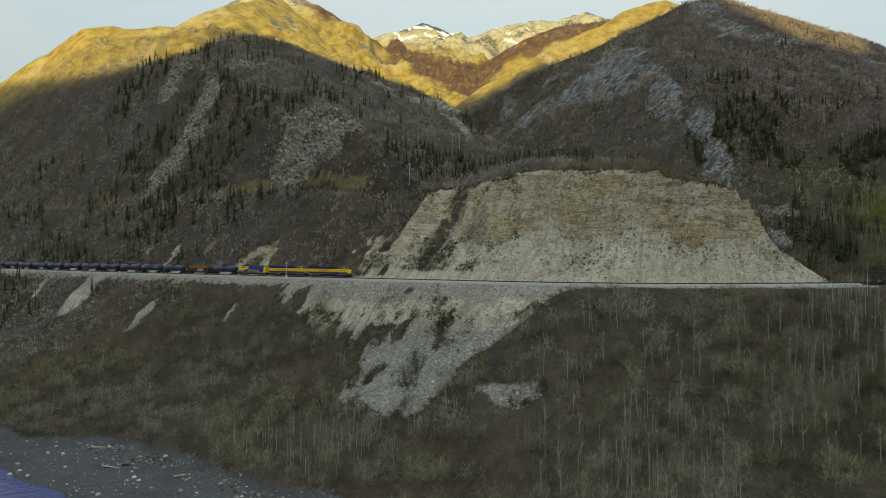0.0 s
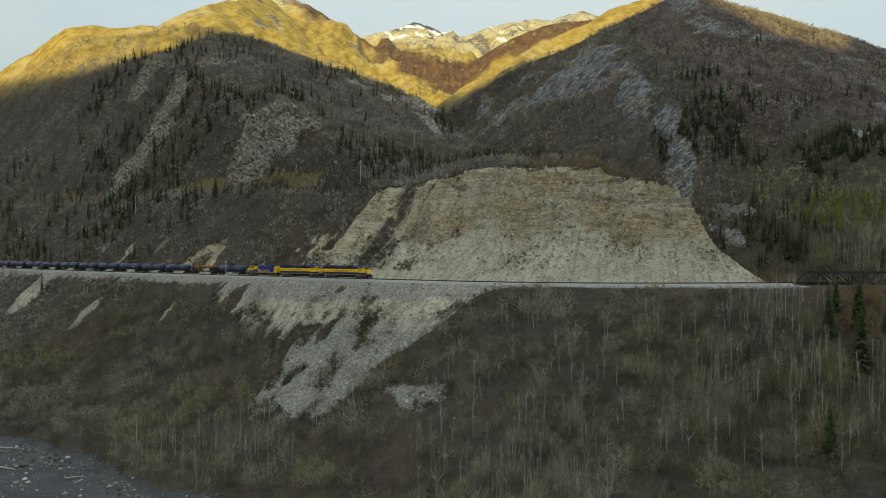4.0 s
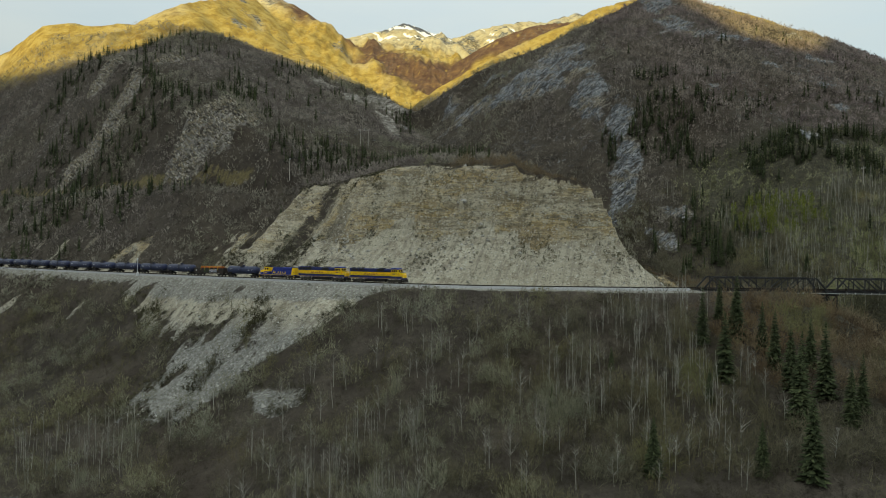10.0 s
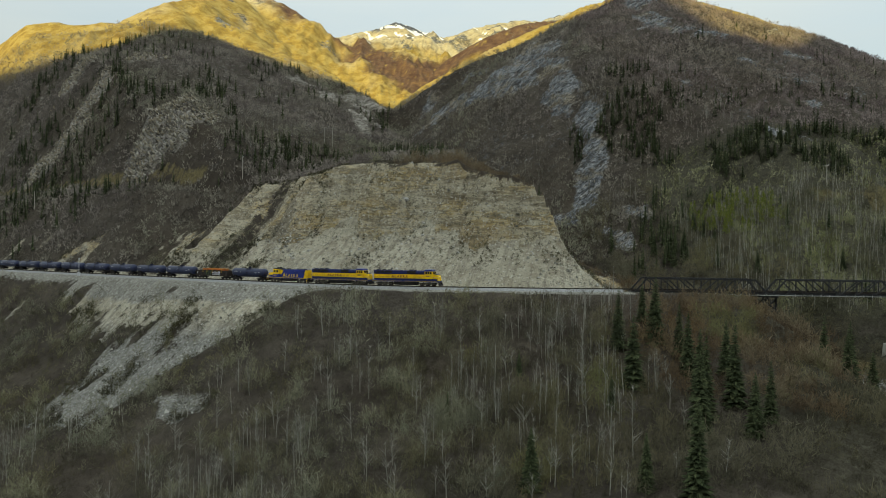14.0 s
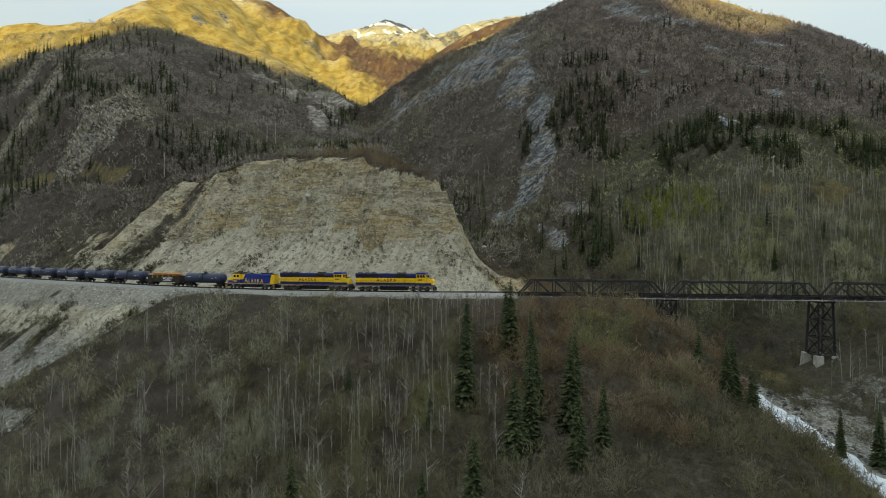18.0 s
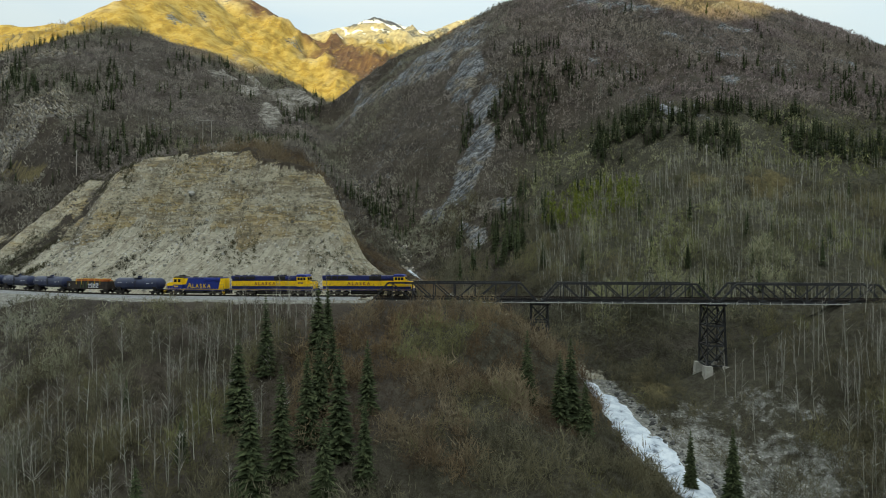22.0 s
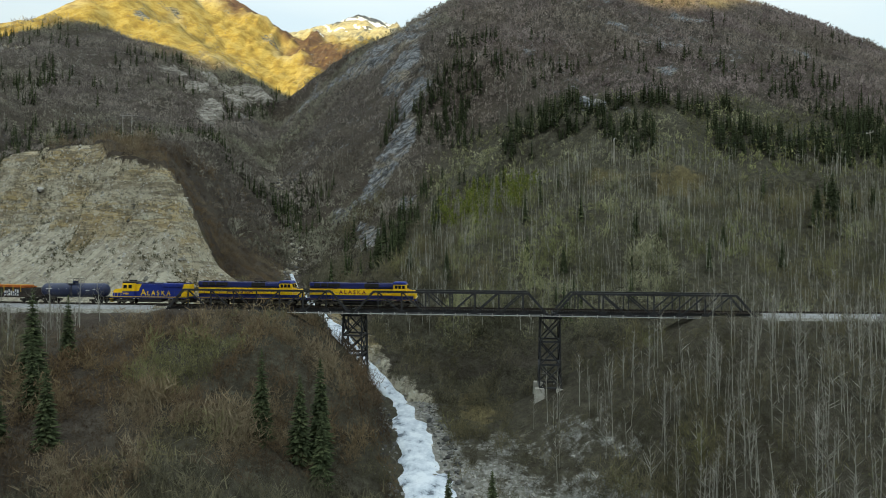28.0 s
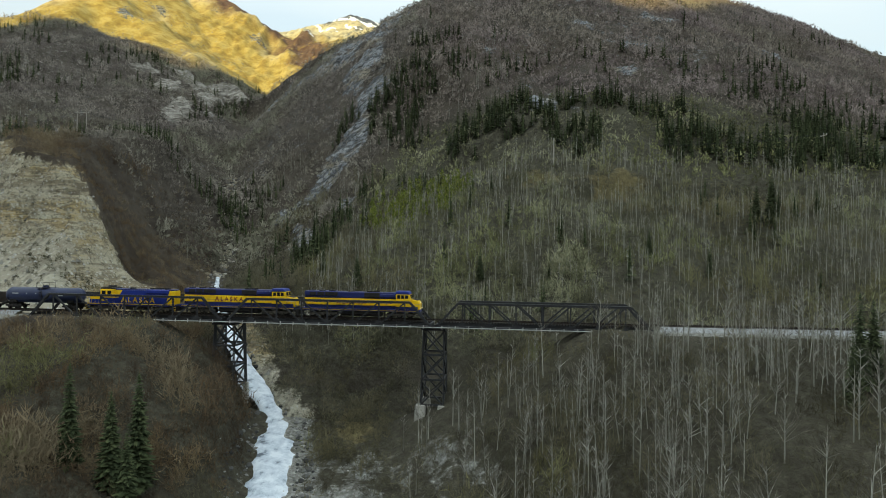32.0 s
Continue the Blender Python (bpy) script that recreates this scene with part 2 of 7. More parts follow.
        n.inputs[1].default_value = v
        return n.outputs["Value"]

    dip = nt.new("ShaderNodeCombineXYZ")
    for k, v in enumerate(((0.62, 0.55, 0.56), (0.60, -0.30, -0.74), (0.50, -0.78, 0.37))):
        ln.new(dot(v), dip.inputs[k])
    dip = dip.outputs[0]
    slab = noise_node(nt, ln, 1.0, 8, 0.74, dip, (0.09, 0.38, 0.22))
    crack = noise_node(nt, ln, 1.0, 5, 0.72, dip, (0.45, 1.7, 1.1))
    rock = ramp(nt, ln, slab.outputs[0], [(0.38, (0.04, 0.042, 0.046)), (0.46, (0.125, 0.134, 0.148)), (0.53, (0.23, 0.243, 0.262)), (0.64, (0.38, 0.385, 0.39))]).outputs[0]
    stain = noise_node(nt, ln, 0.06, 5, 0.65, pos)
    rock = mix(nt, ln, ramp(nt, ln, stain.outputs[0], [(0.5, (0, 0, 0)), (0.6, (0.6, 0.6, 0.6))]).outputs[0], rock, (0.24, 0.185, 0.10))
    rock = mix(nt, ln, ramp(nt, ln, crack.outputs[0], [(0.44, (0.95, 0.95, 0.95)), (0.52, (0, 0, 0))]).outputs[0], rock, (0.034, 0.033, 0.030))
    rock = mix(nt, ln, ramp(nt, ln, crack.outputs[0], [(0.60, (0, 0, 0)), (0.68, (0.5, 0.5, 0.5))]).outputs[0], rock, (0.36, 0.36, 0.355))
    rock = mix(nt, ln, attr("slide"), rock, ramp(nt, ln, slab.outputs[0], [(0.38, (0.075, 0.066, 0.056)), (0.5, (0.22, 0.205, 0.18)), (0.62, (0.38, 0.36, 0.32))]).outputs[0])
    over = noise_node(nt, ln, 1.0, 6, 0.7, pos, (0.07, 0.05, 0.06))
    turf = nt.new("ShaderNodeMath")
    turf.operation = "MULTIPLY"
    ln.new(where("rock", 0.12, 2.6), turf.inputs[0])
    bare = mix(nt, ln, 0.5, over.outputs[0], noise_node(nt, ln, 1.0, 5, 0.7, dip, (0.1, 0.22, 0.2)).outputs[0])
    ln.new(ramp(nt, ln, bare, [(0.40, (0, 0, 0)), (0.45, (1, 1, 1))]).outputs[0], turf.inputs[1])
    col = mix(nt, ln, turf.outputs[0], col, rock)
    col = mix(nt, ln, attr("peak"), col, ramp(nt, ln, slab.outputs[0], [(0.4, (0.05, 0.055, 0.07)), (0.6, (0.16, 0.17, 0.20))]).outputs[0])
    # river bar: grey stones, damp mud along the bank
    bar = ramp(nt, ln, grit.outputs[0], [(0.3, (0.03, 0.032, 0.035)), (0.5, (0.066, 0.072, 0.078)), (0.68, (0.17, 0.18, 0.19))]).outputs[0]
    bar = mix(nt, ln, ramp(nt, ln, med.outputs[0], [(0.5, (0, 0, 0)), (0.6, (0.75, 0.75, 0.75))]).outputs[0], bar, (0.06, 0.058, 0.066))
    col = mix(nt, ln, where("shore"), col, bar)
    col = mix(nt, ln, where("snow", 0.12, 2.0), col, (0.78, 0.80, 0.84))
    ln.new(col, b.inputs["Base Color"])
    b.inputs["Roughness"].default_value = 0.95
    b.inputs["Specular IOR Level"].default_value = 0.1
    hgt = nt.new("ShaderNodeMath")
    hgt.operation = "ADD"
    ln.new(fine.outputs[0], hgt.inputs[0])
    ln.new(mix(nt, ln, 0.5, med.outputs[0], cob.outputs[0]), hgt.inputs[1])
    bump(nt, ln, b, hgt.outputs[0], 0.7, 1.1)
    return m


MAT_GROUND = ground_material()
MAT_STEEL_BLACK = plain("weathered_black_steel", (0.038, 0.040, 0.044), 0.55, 0.1, 0.3, 1.2, 0.01, (0.062, 0.058, 0.055))
MAT_BALLAST = plain("ballast_gravel", (0.27, 0.275, 0.28), 0.95, 0, 0.35, 1.5, 0.06)
# ballast colour darkened for the shade between the rails
MAT_TRACK_SHADE = plain("shade_dark_ballast", (0.075, 0.07, 0.066), 0.95, 0, 0.3, 1.5, 0.05)
MAT_RAIL = plain("rusty_rail", (0.045, 0.036, 0.031), 0.45, 0.7, 0.2, 2.0)
MAT_CONCRETE = plain("pale_concrete", (0.42, 0.41, 0.37), 0.85, 0, 0.2, 0.8, 0.02, (0.2, 0.19, 0.16))
MAT_YELLOW = plain("yellow_paint", (0.88, 0.56, 0.004), 0.55, 0, 0.08, 0.8, 0, (0.5, 0.32, 0.03))
MAT_BLUE = plain("deep_blue_paint", (0.02, 0.038, 0.25), 0.35, 0, 0.12, 0.8, 0, (0.02, 0.03, 0.10))
MAT_NAVY = plain("navy_roof_paint", (0.020, 0.027, 0.115), 0.4, 0, 0.15, 0.8)
MAT_TANK = plain("blue_black_tank_paint", (0.028, 0.037, 0.085), 0.36, 0, 0.2, 0.5, 0, (0.045, 0.05, 0.07))
MAT_BLACK = plain("black_running_gear", (0.016, 0.015, 0.015), 0.65, 0, 0.3, 2.0, 0, (0.05, 0.04, 0.03))
MAT_TIE = plain("creosoted_timber", (0.05, 0.042, 0.036), 0.9, 0, 0.35, 1.5, 0.02)
MAT_PIPE = plain("galvanised_pipe", (0.45, 0.45, 0.43), 0.5, 0.3, 0.15, 1.0)
MAT_GLASS = plain("dark_cab_glass", (0.012, 0.014, 0.018), 0.12, 0, 0.2, 1.0)
MAT_RED = plain("dark_red_letter_paint", (0.16, 0.03, 0.02), 0.45, 0, 0.1, 1.0)
MAT_ORANGE = plain("orange_painted_steel", (0.50, 0.14, 0.02), 0.6, 0, 0.3, 1.0, 0, (0.2, 0.07, 0.02))
MAT_STRAP = plain("yellow_strap", (0.62, 0.40, 0.03), 0.6, 0, 0.15, 1.0)
MAT_WHITE = plain("faded_white_paint", (0.55, 0.56, 0.58), 0.6, 0, 0.15, 1.5)
MAT_GONDOLA = plain("rusty_black_gondola_paint", (0.034, 0.029, 0.026), 0.7, 0, 0.35, 0.6, 0.01, (0.075, 0.05, 0.035))
MAT_GREEN_SMEAR = plain("green_smeared_paint", (0.05, 0.075, 0.035), 0.7, 0, 0.3, 0.8)
MAT_TRUCK = plain("grimy_bogie_steel", (0.075, 0.068, 0.058), 0.75, 0.2, 0.4, 2.0, 0, (0.16, 0.14, 0.11))


def lamp_material(name, rgb, power):
    m, nt, ln, b = shader(name)
    b.inputs["Base Color"].default_value = (*rgb, 1)
    b.inputs["Emission Color"].default_value = (*rgb, 1)
    b.inputs["Emission Strength"].default_value = power
    return m


MAT_HEADLIGHT = lamp_material("lit_headlight", (1.0, 0.85, 0.45), 0.25)


def island_material(name, stops, patch=None, rough=0.95, size=0.03, own=0.0):
    """Every twig or leaf has its own shade, and every plant (own: its share); broad patches lean to another hue."""
    m, nt, ln, b = shader(name)
    geo = nt.new("ShaderNodeNewGeometry")
    fac = geo.outputs["Random Per Island"]
    if own:
        a = nt.new("ShaderNodeAttribute")
        a.attribute_name = "tone"
        fac = mix(nt, ln, own, fac, a.outputs["Fac"])
    col = ramp(nt, ln, fac, stops).outputs[0]
    if patch:
        n = noise_node(nt, ln, size, 3, 0.5, geo.outputs["Position"])
        f = ramp(nt, ln, n.outputs[0], [(0.42, (0, 0, 0)), (0.62, (0.75, 0.75, 0.75))]).outputs[0]
        col = mix(nt, ln, f, col, mix(nt, ln, 1.0, col, patch, "MULTIPLY"))
    ln.new(col, b.inputs["Base Color"])
    b.inputs["Roughness"].default_value = rough
    b.inputs["Specular IOR Level"].default_value = 0.1
    if own:
        # a crown of twigs catches the light as one soft body
        soft = nt.new("ShaderNodeVectorMath")
        soft.operation = "MULTIPLY_ADD"
        ln.new(geo.outputs["Normal"], soft.inputs[0])
        soft.inputs[1].default_value, soft.inputs[2].default_value = (0.55, 0.55, 0.55), (0, -0.2, 0.5)
        ln.new(soft.outputs[0], b.inputs["Normal"])
    return m


MAT_BRUSH = island_material("bare_brush_twigs", [(0.0, (0.032, 0.028, 0.021)), (0.3, (0.080, 0.076, 0.052)), (0.5, (0.123, 0.112, 0.076)), (0.72, (0.178, 0.176, 0.126)), (1.0, (0.32, 0.32, 0.25))], (0.95, 0.9, 0.68), 0.95, 0.03, 0.88)
MAT_SHRUB = island_material("dark_dry_shrub", [(0.0, (0.030, 0.028, 0.019)), (0.5, (0.060, 0.057, 0.036)), (1.0, (0.11, 0.104, 0.068))], (0.95, 0.95, 0.68), 0.95, 0.03, 0.88)
MAT_RUST_BRUSH = island_material("rust_brush_twigs", [(0.0, (0.048, 0.036, 0.026)), (0.3, (0.097, 0.072, 0.046)), (0.5, (0.13, 0.096, 0.061)), (0.72, (0.165, 0.132, 0.085)), (1.0, (0.24, 0.208, 0.147))], (0.95, 0.84, 0.66), 0.95, 0.03, 0.88)
MAT_BRUSH_FAR = island_material("bare_hillside_brush", [(0.0, (0.108, 0.092, 0.083)), (0.5, (0.185, 0.161, 0.144)), (1.0, (0.28, 0.252, 0.22))], (0.84, 0.95, 0.74), 0.95, 0.012, 0.85)
MAT_HEATH = island_material("mauve_brown_heath", [(0.0, (0.135, 0.108, 0.104)), (0.5, (0.2, 0.163, 0.155)), (1.0, (0.27, 0.225, 0.212))], (0.86, 0.94, 0.76), 0.95, 0.014, 0.85)
MAT_OLIVE = island_material("olive_understorey", [(0.0, (0.05, 0.048, 0.032)), (0.35, (0.118, 0.114, 0.073)), (0.6, (0.17, 0.17, 0.098)), (1.0, (0.33, 0.325, 0.215))], (0.9, 0.95, 0.62), 0.95, 0.02, 0.75)
MAT_WILLOW = island_material("budding_willow", [(0.0, (0.06, 0.052, 0.03)), (0.5, (0.115, 0.10, 0.055)), (1.0, (0.19, 0.175, 0.095))], (0.9, 1.0, 0.8), 0.95, 0.03, 0.75)
MAT_BARK = island_material("pale_aspen_bark", [(0.0, (0.20, 0.195, 0.165)), (0.6, (0.32, 0.31, 0.27)), (1.0, (0.46, 0.45, 0.40))])
MAT_TWIG = island_material("grey_aspen_twigs", [(0.0, (0.08, 0.07, 0.058)), (0.6, (0.155, 0.138, 0.115)), (1.0, (0.235, 0.215, 0.18))])
MAT_SPRUCE = island_material("spruce_needles", [(0.0, (0.026, 0.035, 0.017)), (0.6, (0.056, 0.071, 0.034)), (1.0, (0.105, 0.122, 0.058))])
MAT_TWIG_OLIVE = island_material("olive_aspen_twigs", [(0.0, (0.125, 0.12, 0.072)), (0.6, (0.24, 0.23, 0.144)), (1.0, (0.365, 0.346, 0.24))])
MAT_SPRUCE_BARK = plain("spruce_bark", (0.06, 0.045, 0.035), 0.95, 0, 0.3, 3.0)
MAT_LEAF = island_material("fresh_green_leaves", [(0.0, (0.10, 0.13, 0.025)), (0.5, (0.17, 0.20, 0.035)), (1.0, (0.26, 0.28, 0.06))])
MAT_STONE = island_material("grey_stones", [(0.0, (0.12, 0.115, 0.10)), (0.5, (0.25, 0.24, 0.21)), (1.0, (0.48, 0.47, 0.44))])
MAT_TAN_CRAG = island_material("weathered_tan_crag", [(0.0, (0.075, 0.068, 0.058)), (0.35, (0.18, 0.165, 0.135)), (0.7, (0.27, 0.235, 0.165)), (1.0, (0.43, 0.41, 0.36))])
MAT_CREEK_ROCK = island_material("wet_creek_rock", [(0.0, (0.045, 0.045, 0.045)), (0.6, (0.12, 0.12, 0.115)), (1.0, (0.26, 0.26, 0.25))])
MAT_WOOD_GREY = plain("weathered_pole_wood", (0.40, 0.375, 0.335), 0.9, 0, 0.25, 2.0)


def ice_material():
    m, nt, ln, b = shader("creek_ice")
    pos = nt.new("ShaderNodeNewGeometry").outputs["Position"]
    a, c = noise_node(nt, ln, 0.45, 6, 0.65, pos), noise_node(nt, ln, 1.6, 5, 0.7, pos)
    col = ramp(nt, ln, a.outputs[0], [(0.34, (0.10, 0.12, 0.15)), (0.42, (0.42, 0.48, 0.56)), (0.6, (0.66, 0.71, 0.77))]).outputs[0]
    col = mix(nt, ln, ramp(nt, ln, c.outputs[0], [(0.58, (0, 0, 0)), (0.7, (0.6, 0.6, 0.6))]).outputs[0], col, (0.30, 0.35, 0.42))
    ln.new(col, b.inputs["Base Color"])
    b.inputs["Roughness"].default_value = 0.45
    bump(nt, ln, b, a.outputs[0], 0.35, 0.3)
    return m


def water_material():
    m, nt, ln, b = shader("river_water")
    pos = nt.new("ShaderNodeNewGeometry").outputs["Position"]
    a = noise_node(nt, ln, 0.6, 4, 0.6, pos)
    b.inputs["Base Color"].default_value = (0.05, 0.07, 0.20, 1)
    b.inputs["Roughness"].default_value = 0.12
    b.inputs["Specular IOR Level"].default_value = 0.5
    bump(nt, ln, b, a.outputs[0], 0.35, 0.3)
    return m


MAT_ICE, MAT_WATER = ice_material(), water_material()


# ---- lie of the land ----
def step(a, b, v):
    u = np.clip((v - a) / (b - a), 0, 1)
    return u * u * (3 - 2 * u)


def lattice(ix, iy, seed):
    h = (ix * 374761393 + iy * 668265263 + seed * 1442695041) & 0x7FFFFFFF
    h = ((h ^ (h >> 13)) * 1274126177) & 0x7FFFFFFF
    return ((h ^ (h >> 16)) & 0xFFFF) / 65535.0


def vnoise(x, y, seed=0):
    """Smooth value noise in -1..1, one cell a metre."""
    fx, fy = np.floor(x), np.floor(y)
    ix, iy = fx.astype(np.int64), fy.astype(np.int64)
    u, v = x - fx, y - fy
    u, v = u * u * (3 - 2 * u), v * v * (3 - 2 * v)
    a, b = lattice(ix, iy, seed), lattice(ix + 1, iy, seed)
    c, d = lattice(ix, iy + 1, seed), lattice(ix + 1, iy + 1, seed)
    return 2 * ((a * (1 - u) + b * u) * (1 - v) + (c * (1 - u) + d * u) * v) - 1


def fbm(x, y, size, octaves=4, seed=0, gain=0.5):
    s, amp, tot = 0.0, 1.0, 0.0
    for k in range(octaves):
        q = 2**k / size
        s = s + amp * vnoise(x * q + 17.3 * k, y * q - 9.1 * k, seed + k)
        tot, amp = tot + amp, amp * gain
    return s / tot


def ridged(x, y, size, octaves=4, seed=0):
    s, amp, tot = 0.0, 1.0, 0.0
    for k in range(octaves):
        q = 2**k / size
        s = s + amp * (1 - np.abs(vnoise(x * q + 5.7 * k, y * q + 3.3 * k, seed + k)))
        tot, amp = tot + amp, amp * 0.5
    return s / tot


def along(x, y, line):
    """For a line of (x, y, z): the distance to it and the height on it at the nearest place."""
    best, high = np.full(np.shape(x), 1e9), np.zeros(np.shape(x))
    for (x0, y0, z0), (x1, y1, z1) in zip(line, line[1:]):
        dx, dy = x1 - x0, y1 - y0
        u = np.clip(((x - x0) * dx + (y - y0) * dy) / (dx * dx + dy * dy), 0, 1)
        r = np.hypot(x - x0 - u * dx, y - y0 - u * dy)
        high = np.where(r < best, z0 + u * (z1 - z0), high)
        best = np.minimum(best, r)
    return best, high


def tent(x, y, line, slope):
    top = np.full(np.shape(x), -1e9)
    for (x0, y0, z0), (x1, y1, z1) in zip(line, line[1:]):
        dx, dy = x1 - x0, y1 - y0
        u = np.clip(((x - x0) * dx + (y - y0) * dy) / (dx * dx + dy * dy), 0, 1)
        r = np.hypot(x - x0 - u * dx, y - y0 - u * dy)
        top = np.maximum(top, z0 + u * (z1 - z0) - slope * r)
    return top


def massif(x, y, line, slope, rough, size, seed):
    """A mountain under its ridge line: spurs and gullies run down from it, deeper away from the crest."""
    top, crest, foot = np.full(np.shape(x), -1e9), np.zeros(np.shape(x)), np.zeros(np.shape(x))
    run = 0.0
    for (x0, y0, z0), (x1, y1, z1) in zip(line, line[1:]):
        dx, dy = x1 - x0, y1 - y0
        n = math.hypot(dx, dy)
        u = np.clip(((x - x0) * dx + (y - y0) * dy) / (n * n), 0, 1)
        r = np.hypot(x - x0 - u * dx, y - y0 - u * dy)
        z = z0 + u * (z1 - z0) - slope * r
        won = z > top
        top, crest, foot = np.where(won, z, top), np.where(won, r, crest), np.where(won, run + u * n, foot)
        run += n
    bend = 0.35 * size * fbm(x, y, 1.3 * size, 3, seed + 400)
    spur = ridged(x + bend + 0.25 * y, 0.45 * y + 0.5 * bend, size, 4, seed) - 0.62
    flute = ridged(x + 0.4 * bend, 0.3 * y, 0.28 * size, 3, seed + 200) - 0.62
    grow = 0.04 + 0.96 * step(0, 55, crest)
    jag = ridged(x + 0.3 * y, 0.6 * y, 0.16 * size, 3, seed + 300) - 0.6
    return top + rough * (grow * (spur + 0.42 * flute) + (0.05 + 0.07 * grow) * jag)


# the railway: plan and level of its centre line
RAIL_X = (-700, -420, -300, -212, -120, -60, -30, -5, 20, 45, 70, 90, 110, 132, 247, 270, 300, 360, 700)
RAIL_Y = (690, 520, 440, 381, 325, 291, 274.5, 261, 247.5, 235, 225.5, 220.2, 217.0, 215.6, 219.35, 221, 224, 232, 294)
RAIL_Z = (0, 0, 0, 0, 0, 0, 0, 0, 0, 0.05, 0.2, 0.4, 0.56, 0.72, 0.22, 0.15, 0.1, 0, 0)
_gx = np.arange(-700, 700.5, 1.0)
_gy = np.interp(_gx, RAIL_X, RAIL_Y)
_k = np.hanning(33)
_k /= _k.sum()
_sm = np.convolve(np.pad(_gy, 16, mode="reflect", reflect_type="odd"), _k, "valid")
_gy = np.where((_gx > 134) & (_gx < 245), _gy, _sm)
_gz = np.interp(_gx, RAIL_X, RAIL_Z)
_gc = np.cos(np.arctan(np.gradient(_gy, _gx)))
_gn = np.sin(np.arctan(np.gradient(_gy, _gx)))
_gs = np.concatenate([[0], np.cumsum(np.hypot(np.diff(_gx), np.diff(_gy)))])


def rail_at(s):
    """Place and heading of the centre line at s metres along it."""
    x = np.interp(s, _gs, _gx)
    a, b = np.interp(s - 0.8, _gs, _gx), np.interp(s + 0.8, _gs, _gx)
    return x, np.interp(x, _gx, _gy), np.interp(x, _gx, _gz), math.atan2(np.interp(b, _gx, _gy) - np.interp(a, _gx, _gy), b - a)


CREEK = [(15, 620, 118), (38, 520, 92), (62, 445, 64), (85, 400, 45.5), (102, 369, 31), (114, 342, 19), (124, 316, 10.5), (128, 300, 5), (136, 282, 1), (149, 259, -2.6), (161.5, 238, -6.2), (170, 227, -12.2), (180, 216, -17.2), (185, 203, -20.2), (188, 191, -23.2), (195, 175, -28.2), (206, 150, -36.2), (217, 118, -47), (220, 60, -48)]
LEFT_HILL = [(-700, 800, 150), (-440, 700, 168), (-330, 668, 179), (-300, 659, 180), (-270, 651, 185), (-240, 642, 190), (-210, 633, 198), (-190, 627, 205), (-166, 619, 203), (-142, 612, 196), (-128, 625, 190), (-110, 680, 198)]
HILL_ARM = [(-175, 768, 236), (-144, 748, 229), (-110, 710, 213), (-95, 694, 199), (-48, 642, 168), (-16, 608, 148), (12, 576, 127)]
HILL_SPUR = [(-150, 600, 186), (-112, 480, 128), (-84, 425, 106), (-62, 384, 92), (-52, 362, 74)]
GOLD_RIDGE = [(-1200, 760, 130), (-700, 690, 160), (-500, 690, 194), (-443, 685, 204), (-410, 688, 214), (-402, 689, 224), (-389, 691, 229), (-342, 695, 238), (-321, 697, 235), (-273, 702, 239), (-256, 704, 249), (-226, 707, 261), (-214, 760, 285), (-208, 850, 325)]
PALE_PEAK = [(-420, 1040, 330), (-300, 1000, 372), (-220, 930, 366), (-178, 896, 334), (-157, 902, 327), (-141, 906, 315), (-112, 916, 298), (-97, 921, 289)]
BROWN_RIDGE = [(-140, 900, 304), (-97, 922, 288), (-76, 900, 274), (-56, 878, 263), (-31, 847, 241), (0, 810, 211), (18, 788, 192), (30, 770, 176)]
FAR_PEAKS = [(-260, 960, 300), (-105, 968, 305), (-66, 989, 321), (-50, 999, 328), (-30, 1011, 340), (-5, 1026, 338), (22, 1043, 331), (42, 1055, 331), (60, 1066, 339), (87, 1082, 354), (116, 1099, 366), (156, 1123, 380), (192, 1145, 384), (213, 1158, 396), (249, 1179, 412), (274, 1194, 401), (420, 1230, 380)]
SIDE_RIDGE = [(20, 800, 188), (59, 830, 238), (100, 830, 261), (148, 830, 279), (190, 850, 288), (260, 900, 310)]
RIGHT_MOUNTAIN = [(14, 572, 118), (30, 570, 130), (52, 570, 143), (66, 570, 152), (84, 570, 160), (102, 570, 166), (127, 570, 175), (146, 570, 184), (159, 570, 192), (178, 571, 201), (206, 575, 214), (232, 580, 221), (262, 582, 214), (300, 592, 208), (350, 608, 200), (395, 630, 194), (440, 655, 184), (500, 690, 172), (620, 760, 140)]
BACK_RIDGE = [(20, 690, 158), (39, 690, 172), (67, 690, 188), (96, 690, 203), (130, 720, 225), (148, 720, 234), (166, 720, 241), (182, 740, 254), (198, 740, 264), (225, 760, 278), (250, 760, 283), (300, 760, 262), (380, 760, 225), (500, 760, 190)]


# brow of the terrace and bluff along x
LIP_X = (-260, -60, -20, 15, 26, 44, 58, 84, 88, 98, 107, 113, 118, 122.5, 130, 138)
LIP_Z = (38, 38, 36, 39, 42, 43.5, 42.5, 41.5, 39, 37, 34.2, 28.5, 17, 9.5, 3, 0)

